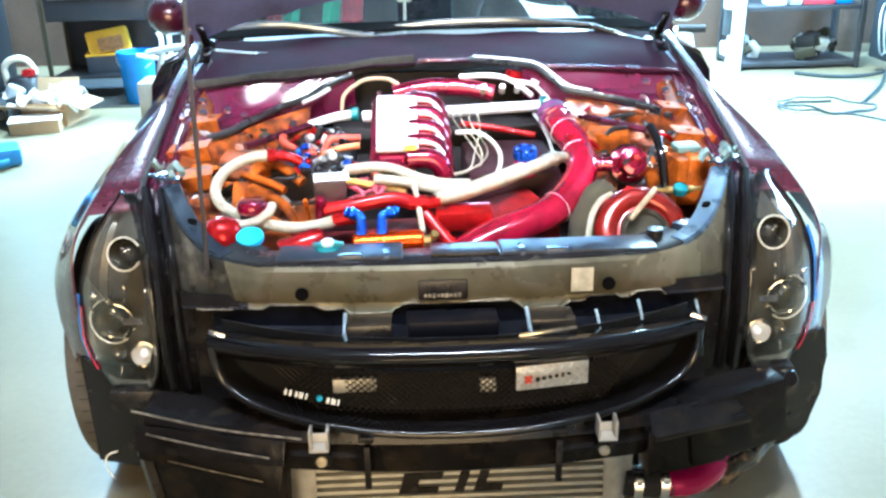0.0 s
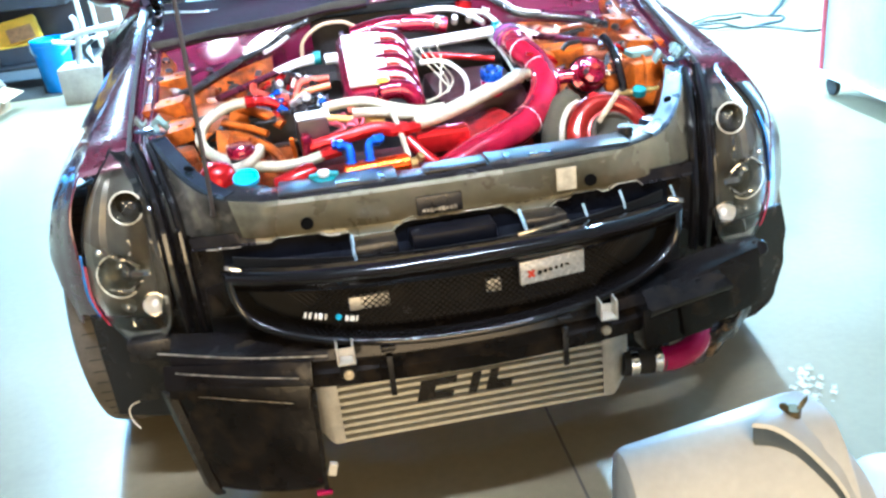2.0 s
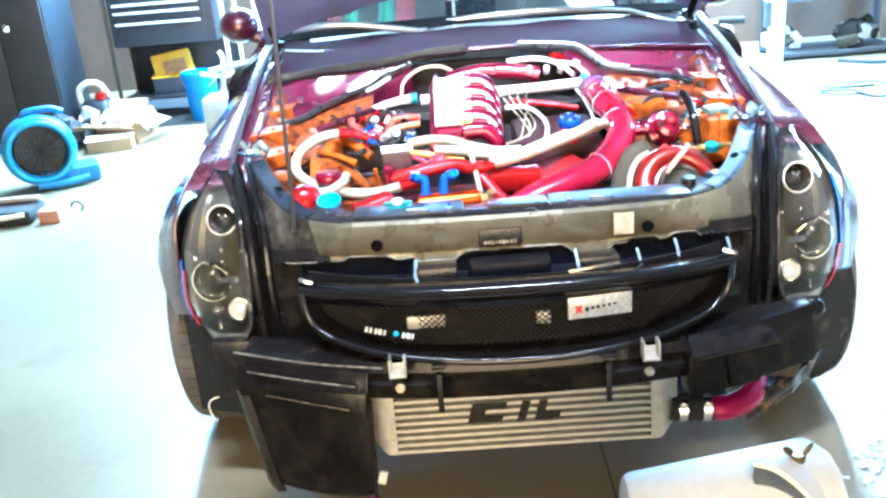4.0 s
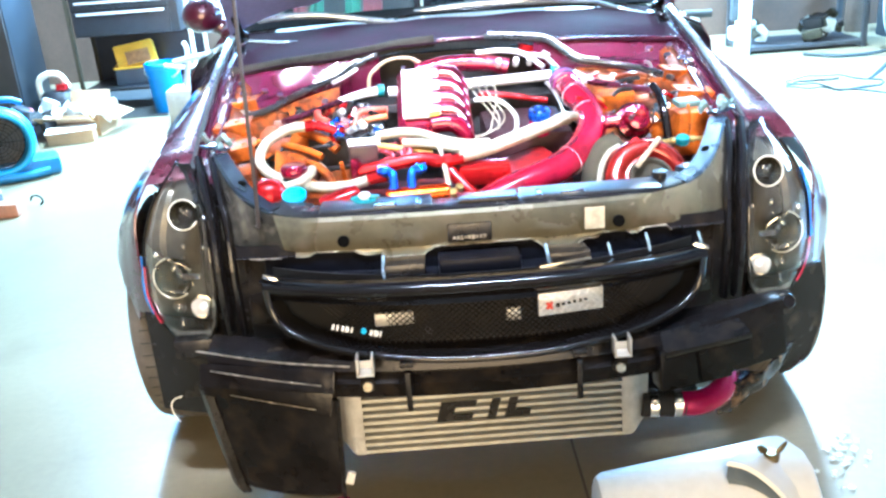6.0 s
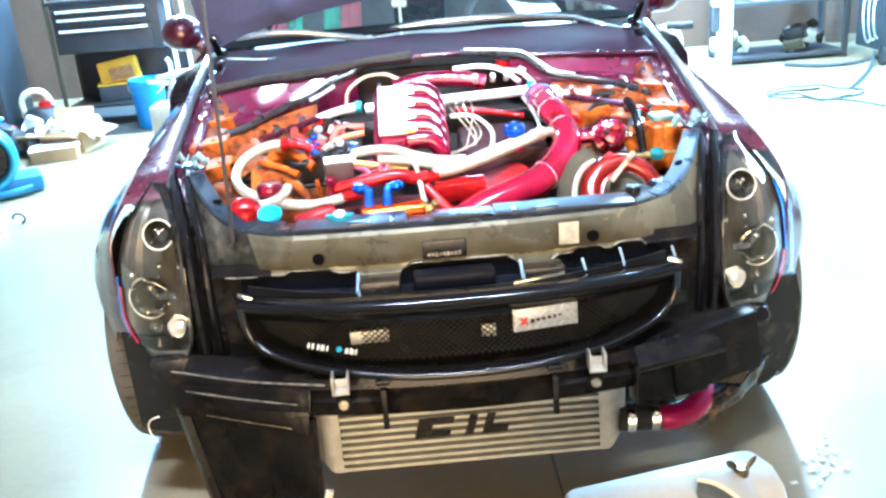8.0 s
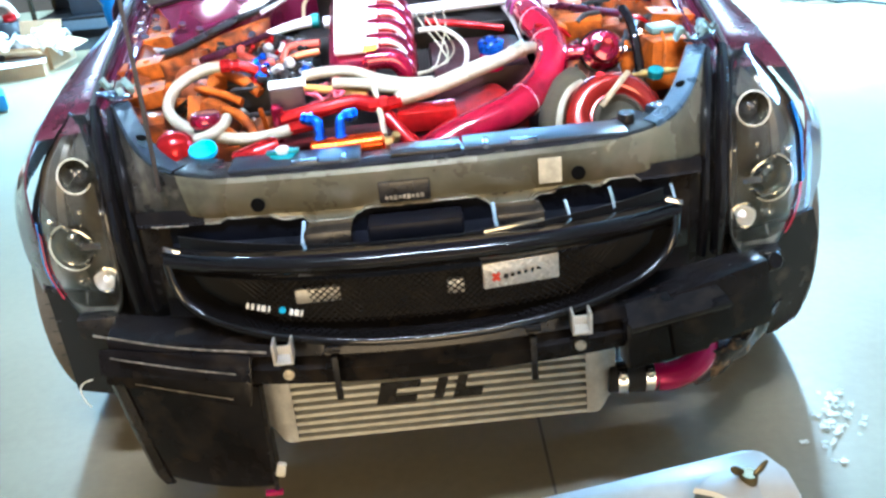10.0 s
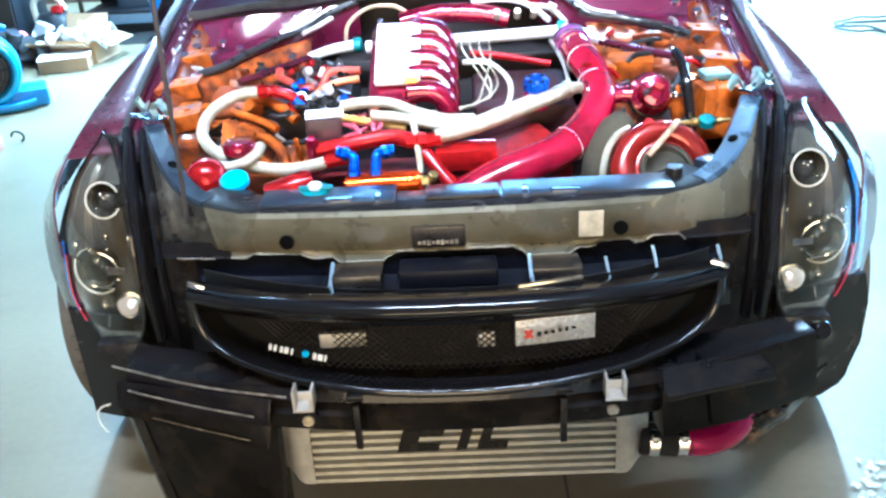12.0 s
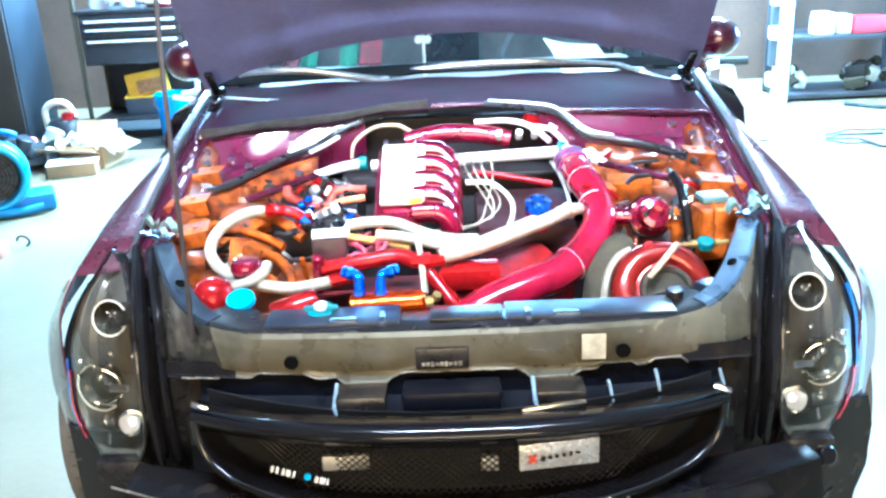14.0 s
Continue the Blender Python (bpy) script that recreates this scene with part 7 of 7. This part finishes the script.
# black bag with papers and a small box on the floor
bag = thing("tool_bag", "flat black tool bag on the floor", "bag", pose(-2.60, 2.90, 0, 0, 0, 4))
bm = B()
box(bm, (0.46, 0.24, 0.08), (0, 0, 0.04), 0.03)
part("body", bm, RUBBER, bag)
bm = B()
box(bm, (0.40, 0.012, 0.05), (0.04, 0.05, 0.10), 0.004, turn(50))
part("flap", bm, PAPER, bag, "pale flap")
bm = B()
tube(bm, [(-0.02, -0.13, 0.05), (0.1, -0.14, 0.055), (0.2, -0.125, 0.06)], 0.013, 8)
part("grip", bm, CREAM, bag)
bm = B()
box(bm, (0.11, 0.09, 0.07), (0, 0, 0.035), 0.006)
ob = part("small_box", bm, mat("reddish_card", (0.42, 0.2, 0.13), 0.7), None)
ob.location = (-2.27, 2.84, 0)
tagged(ob, "small reddish cardboard box on the floor", "box")
bm = B()
ring(bm, (0, 0, 0.03), (0, 1, 0.3), 0.03, 0.006, 20, 6, 250)
ob = part("cable_hook", bm, RUBBER, None)
ob.location = (-2.19, 2.98, 0.0)
tagged(ob, "bent black hook lying on the floor", "hook")

# grey bin of metal parts near the front wing
gb = thing("parts_bin", "grey plastic bin with metal parts sticking out", "bin", pose(-1.78, 4.86, 0))
bm = B()
box(bm, (0.29, 0.28, 0.24), (0, 0, 0.12), 0.012, None, 1.0)
part("body", bm, mat("pale_grey_bin", (0.34, 0.30, 0.26), 0.5), gb)
for pts, r, m in (((( -0.08, -0.02, 0.42), (0.1, -0.02, 0.45), (0.36, -0.02, 0.47)), 0.022, GREYPL), (((-0.16, 0.02, 0.40), (0.0, 0.03, 0.375), (0.2, 0.03, 0.41)), 0.014, WHITE), (((-0.02, 0, 0.24), (0.0, 0.0, 0.35), (0.02, 0.0, 0.42)), 0.02, ALU), (((0.08, -0.05, 0.24), (0.05, -0.08, 0.34), (0.12, -0.06, 0.40)), 0.014, RUBBER), (((0.0, 0.05, 0.40), (0.01, 0.05, 0.5), (-0.01, 0.05, 0.55)), 0.016, WHITE)):
    bm = B()
    tube(bm, pts, r, 10)
    part("metal_part", bm, m, gb)

# pale pole and planks against the back wall
for x, z1, r in ((-1.70, 2.0, 0.03),):
    bm = B()
    tube(bm, [(0, 0, 0), (0, 0.05, z1)], r, 12)
    ob = part("pole", bm, WHITE, None)
    ob.location = (x, 5.95 + 0.0 * x, 0)
    tagged(ob, "pale plastic pole standing near the back wall", "pole")

# ---- right-hand shelf ----
sh = thing("shelf_rack", "grey steel shelf rack loaded with parts", "shelf", pose(3.06, 5.92, 0))
for z in (0.04, 0.48, 1.0, 1.5):
    bm = B()
    box(bm, (0.98, 0.5, 0.035), (0, 0.1, z), 0.004)
    part("shelf_board", bm, GREYSTEEL, sh)
for sx in (-0.48, 0.48):
    for y in (-0.14, 0.34):
        bm = B()
        box(bm, (0.04, 0.04, 1.75), (sx, y, 0.875), 0.004)
        part("post", bm, GREYSTEEL, sh)
heap("engine_parts", "dull metal engine parts heaped on the bottom shelf", "engine parts", (3.22, 5.94, 0.058), (0.16, 0.10, 0.12), 26, [ALU, CHROME, IRON, TANWRAP, ALU], 5, (0.05, 0.14))
heap("spray_cans", "pale cans and jars on the bottom shelf", "cans", (2.70, 5.94, 0.058), (0.06, 0.06, 0.1), 10, [WHITE, ALU, TANWRAP], 6, (0.05, 0.11))
for x, w, h, m, lbl in ((2.86, 0.15, 0.17, WHITE, "white plastic jug on the shelf"), (3.20, 0.26, 0.13, mat("red_case", (0.6, 0.05, 0.07), 0.5), "red plastic case on the shelf"), (3.40, 0.14, 0.12, BLUEPL, "blue plastic tub on the shelf"), (3.01, 0.11, 0.15, GREYPL, "grey box on the shelf")):
    bm = B()
    box(bm, (w, 0.16, h), (0, 0, h / 2), 0.02, None, 0.92)
    ob = part("storage_case", bm, m, None)
    ob.location = (x, 5.90, 0.498)
    tagged(ob, lbl, "container")
# white jack post in front of the shelf
jp = thing("hoist_post", "white enamelled hoist post with a foot", "hoist", pose(2.50, 5.70, 0))
bm = B()
box(bm, (0.10, 0.09, 2.2), (0, 0, 1.1), 0.006)
part("column", bm, WHITE, jp)
bm = B()
box(bm, (0.05, 0.07, 0.9), (-0.075, 0.0, 0.75), 0.006)
part("cable_duct", bm, mat("dark_duct", (0.06, 0.07, 0.08), 0.4), jp)
for z in (0.2, 0.55, 0.8):
    bm = B()
    box(bm, (0.09, 0.10, 0.10), (-0.06, -0.01, z), 0.01)
    part("bracket", bm, WHITE, jp)
# gas cylinder
cyl = thing("gas_cylinder", "tall tan gas cylinder", "gas cylinder", pose(3.82, 6.55, 0))
bm = B()
lathe(bm, [(0, 0), (0.08, 0), (0.085, 0.01), (0.085, 0.50), (0.07, 0.54), (0.03, 0.57), (0.025, 0.60), (0, 0.60)], None, 24)
part("bottle", bm, mat("tan_cylinder", (0.11, 0.07, 0.05), 0.45, 0.2), cyl)
bm = B()
drum(bm, (0, 0, 0.60), (0, 0, 1), 0.03, 0.05)
part("valve", bm, ALU, cyl)
# welder trolley mass with hanging hoses
wt = thing("welder_cart", "dark cart hung with looped pale hoses", "cart", pose(3.68, 5.45, 0))
bm = B()
box(bm, (0.34, 0.4, 0.62), (0.05, 0, 0.42), 0.02)
part("body", bm, mat("cart_blue_grey", (0.02, 0.028, 0.036), 0.4), wt)
bm = B()
for k in range(3):
    ring(bm, (-0.14 - 0.015 * k, -0.16 + 0.04 * k, 0.36), (0.8, -0.6, 0.1), 0.15 + 0.02 * k, 0.006, 28, 8)
part("hose_loop", bm, GREYPL, wt)
for x in (-0.1, 0.2):
    bm = B()
    drum(bm, (x, -0.2, 0.07), (1, 0, 0), 0.07, 0.03)
    part("wheel", bm, RUBBER, wt)
# coiled hose on the floor
HOSE = mat("dark_air_hose", (0.022, 0.032, 0.036), 0.5, 0, 0.2, 10)
hs = thing("air_hose", "dark air hose coiled loosely on the concrete", "hose")
bm = B()
pts = []
for k in range(30):
    a = 2 * math.pi * k / 17 + 1.2
    pts.append((2.70 + (0.30 + 0.010 * k / 8) * math.cos(a) + 0.02 * math.sin(k), 4.42 + 0.17 * math.sin(a) + 0.02 * math.cos(2.3 * k), 0.008 + 0.0016 * k * (k % 17 < 9)))
tube(bm, pts, 0.0075, 8, n=4)
part("coil", bm, HOSE, hs)
bm = B()
tube(bm, [(2.66, 4.25, 0.008), (2.78, 4.20, 0.008), (2.88, 4.05, 0.008), (2.93, 3.93, 0.008), (3.06, 3.9, 0.008)], 0.0075, 8)
part("lead", bm, HOSE, hs)
bm = B()
tube(bm, [(2.98, 4.5, 0.01), (3.25, 4.85, 0.015), (3.45, 5.15, 0.02), (3.55, 5.3, 0.1)], 0.012, 8)
part("lead", bm, HOSE, hs)
bm = B()
tube(bm, [(2.95, 5.55, 0.015), (3.15, 5.38, 0.015), (3.4, 5.35, 0.02), (3.58, 5.30, 0.06)], 0.014, 8)
part("lead", bm, HOSE, hs)
# pale roll cabinet with a red edge
rc2 = thing("roll_cabinet", "pale enamelled roll cabinet with a red corner edge", "tool cabinet", pose(2.59, 2.25, 0))
bm = B()
box(bm, (0.64, 0.78, 0.95), (0.0, 0.0, 0.60), 0.01)
part("body", bm, mat("pale_blue_enamel", (0.40, 0.50, 0.55), 0.3, 0.0, 0.15, 4), rc2)
bm = B()
tube(bm, [(-0.322, 0.392, 0.13), (-0.322, 0.392, 1.08)], 0.013, 8)
part("red_edge", bm, mat("red_edge", (0.62, 0.12, 0.18), 0.4), rc2)
bm = B()
box(bm, (0.68, 0.84, 0.025), (0, 0.0, 0.115), 0.008)
part("base", bm, WHITE, rc2)
for sx in (-0.28, 0.28):
    for sy in (-0.34, 0.34):
        bm = B()
        drum(bm, (sx - 0.012, sy, 0.05), (1, 0, 0), 0.05, 0.024)
        part("caster", bm, RUBBER, rc2)
        bm = B()
        box(bm, (0.05, 0.05, 0.02), (sx, sy, 0.105), 0.004)
        part("caster_plate", bm, RED, rc2)
# engine stand behind the wing
ps = thing("engine_stand", "pale engine stand with a padded arm", "engine stand", pose(1.74, 4.55, -0.04 + 0.04))
bm = B()
tube(bm, [(0.0, 0, 0.03), (0.0, 0, 0.48)], 0.035, 12)
tube(bm, [(-0.3, 0, 0.03), (0.3, 0, 0.03)], 0.03, 10)
tube(bm, [(-0.12, 0, 0.50), (-0.02, -0.02, 0.52), (0.03, 0, 0.46), (0.06, 0.02, 0.3)], 0.03, 10)
part("frame", bm, WHITE, ps)
bm = B()
tube(bm, [(-0.06, -0.03, 0.535), (0.06, -0.03, 0.53), (0.12, -0.03, 0.53)], 0.026, 12)
part("grip", bm, RUBBER, ps)

# crumpled pale flecks laid on the floor as its specular glare
fl = random.Random(12)
bm = B()
for k in range(46):
    y = fl.gauss(0.29, 0.055)
    x, r, a = fl.gauss(0.872 + 0.5 * (y - 0.29), 0.030), fl.uniform(0.004, 0.010) * (1.5 if k % 7 == 0 else 1), fl.uniform(0, 6)
    long = fl.uniform(0.35, 1.0)
    rows = []
    for p in np.linspace(-1, 1, 5):
        rows.append([(x + r * (p * math.cos(a) - long * q * math.sin(a)), y + r * (p * math.sin(a) + long * q * math.cos(a)), 0.004 + 0.3 * r * (1 + math.sin(3 * p + a) * math.cos(2.5 * q - a))) for q in np.linspace(-1, 1, 5)])
    sheet(bm, rows)
ob = part("floor_glare_flecks", bm, mat("pale_floor_glare", (0.52, 0.51, 0.43), 0.3, 0.0, 0.2, 40), None)
tagged(ob, "pale flecks on the concrete floor for its glare", "litter", kind="stuff")

# thin dark sheet that paints the shade on the floor under the cart
bm = B()
box(bm, (1.5, 1.3, 0.004), (0, 0, 0.002))
ob = part("cart_shade_sheet", bm, RUBBER, None, smooth=False)
ob.location = (-2.78, 5.72, 0)
tagged(ob, "dark sheet on the floor for the shade under the tool cart", "floor mat")

# ---- work light close to the camera ----
wl = thing("work_light", "grey plastic work light with dark curved handle on a stand", "work light", pose(0.266, -0.459, -0.183))
wl.scale = (1.13, 1.13, 1.13)
bm = B()
PROF = [(-0.03, 0.42), (0.018, 0.45), (0.020, 0.60), (0.014, 0.632), (-0.002, 0.649), (-0.024, 0.655), (-0.05, 0.648), (-0.078, 0.628), (-0.11, 0.592), (-0.145, 0.540), (-0.168, 0.488), (-0.15, 0.44)]
rows = []
for x, g in ((-0.138, 0.90), (-0.135, 0.97), (-0.128, 1.0), (-0.02, 1.0), (0.094, 1.0), (0.101, 0.97), (0.104, 0.90)):
    row = []
    for y, z in PROF + PROF[:1]:
        lift = 0.020 * (x + 0.138) / 0.24 * sm(-0.03, 0.012, y) * sm(0.5, 0.62, z)
        row.append((x + 0.030 * sm(0.015, -0.035, y) * sm(0.0, 0.10, x), -0.06 + (y + 0.06) * g, 0.54 + (z - 0.54) * g + 0.10 * x + 0.011 + lift))
    rows.append(row)
sheet(bm, rows)
for r in (rows[0], rows[-1]):
    bm.faces.new([bm.verts.new(p) for p in r[:-1]])
part("housing", bm, mat("work_light_plastic", (0.66, 0.68, 0.68), 0.35, 0, 0.12, 6, 0.15, 80), wl)
STRAP = [Vector(p) for p in ((0.023, -0.049, 0.682), (0.046, -0.055, 0.677), (0.068, -0.067, 0.664), (0.090, -0.088, 0.643), (0.110, -0.112, 0.615), (0.122, -0.135, 0.575), (0.126, -0.15, 0.52))]
bm = B()
sheet(bm, [[p + Vector((0, 0, 0.002)), p + Vector((0.018, 0.013, 0.004)), p + Vector((0.042, 0.028, -0.004))] for p in spline(STRAP, 5)], 0.006, (-0.5, -0.2, -0.8))
handle = part("handle", bm, mat("pale_handle_plastic", (0.55, 0.58, 0.60), 0.35, 0, 0.12, 8), wl, "pale arched strap handle")
bm = B()
sheet(bm, [[p + Vector((0.001, 0.001, -0.004)), p + Vector((-0.004, -0.008, -0.016)), p + Vector((0.002, -0.007, -0.032))] for p in spline(STRAP, 5)], 0.003, (0.7, 0.3, 0))
part("handle_inside", bm, mat("slate_handle", (0.075, 0.10, 0.125), 0.35), handle, "dark slate inner side")
for p in ((0.084, -0.033, 0.676), (-0.150, -0.07, 0.560)):
    bm = B()
    drum(bm, (p[0], p[1], p[2] - 0.006), (0, 0, 1), 0.010, 0.012)
    for s in (-1, 1):
        petal = Matrix.Translation((p[0] + s * 0.012, p[1], p[2] + 0.010)) @ turn(0, s * 48, 20).to_4x4() @ Matrix.Diagonal((0.005, 0.0022, 0.012, 1))
        bmesh.ops.create_uvsphere(bm, u_segments=12, v_segments=8, radius=1, matrix=petal)
    part("wing_nut", bm, mat("brass_nut", (0.12, 0.10, 0.055), 0.3, 0.7), wl, "brass wing nut")
bm = B()
lathe(bm, [(0.07, -0.08), (0.072, -0.02), (0.06, 0.01), (0.035, 0.028), (0, 0.034)], Matrix.Translation((0.225, -0.06, 0.545)), 24)
tube(bm, [(0.13, -0.06, 0.5), (0.20, -0.06, 0.5)], 0.02, 10)
part("lamp_dome", bm, WHITE, wl)
bm = B()
tube(bm, [(0, -0.06, 0.44), (0, -0.06, 0.20)], 0.018, 12)
for k in range(3):
    a = 2 * math.pi * k / 3 + 0.4
    tube(bm, [(0, -0.06, 0.32), (0.18 * math.cos(a), -0.06 + 0.18 * math.sin(a), 0.172)], 0.011, 8)
part("stand", bm, STEEL_BLK, wl)
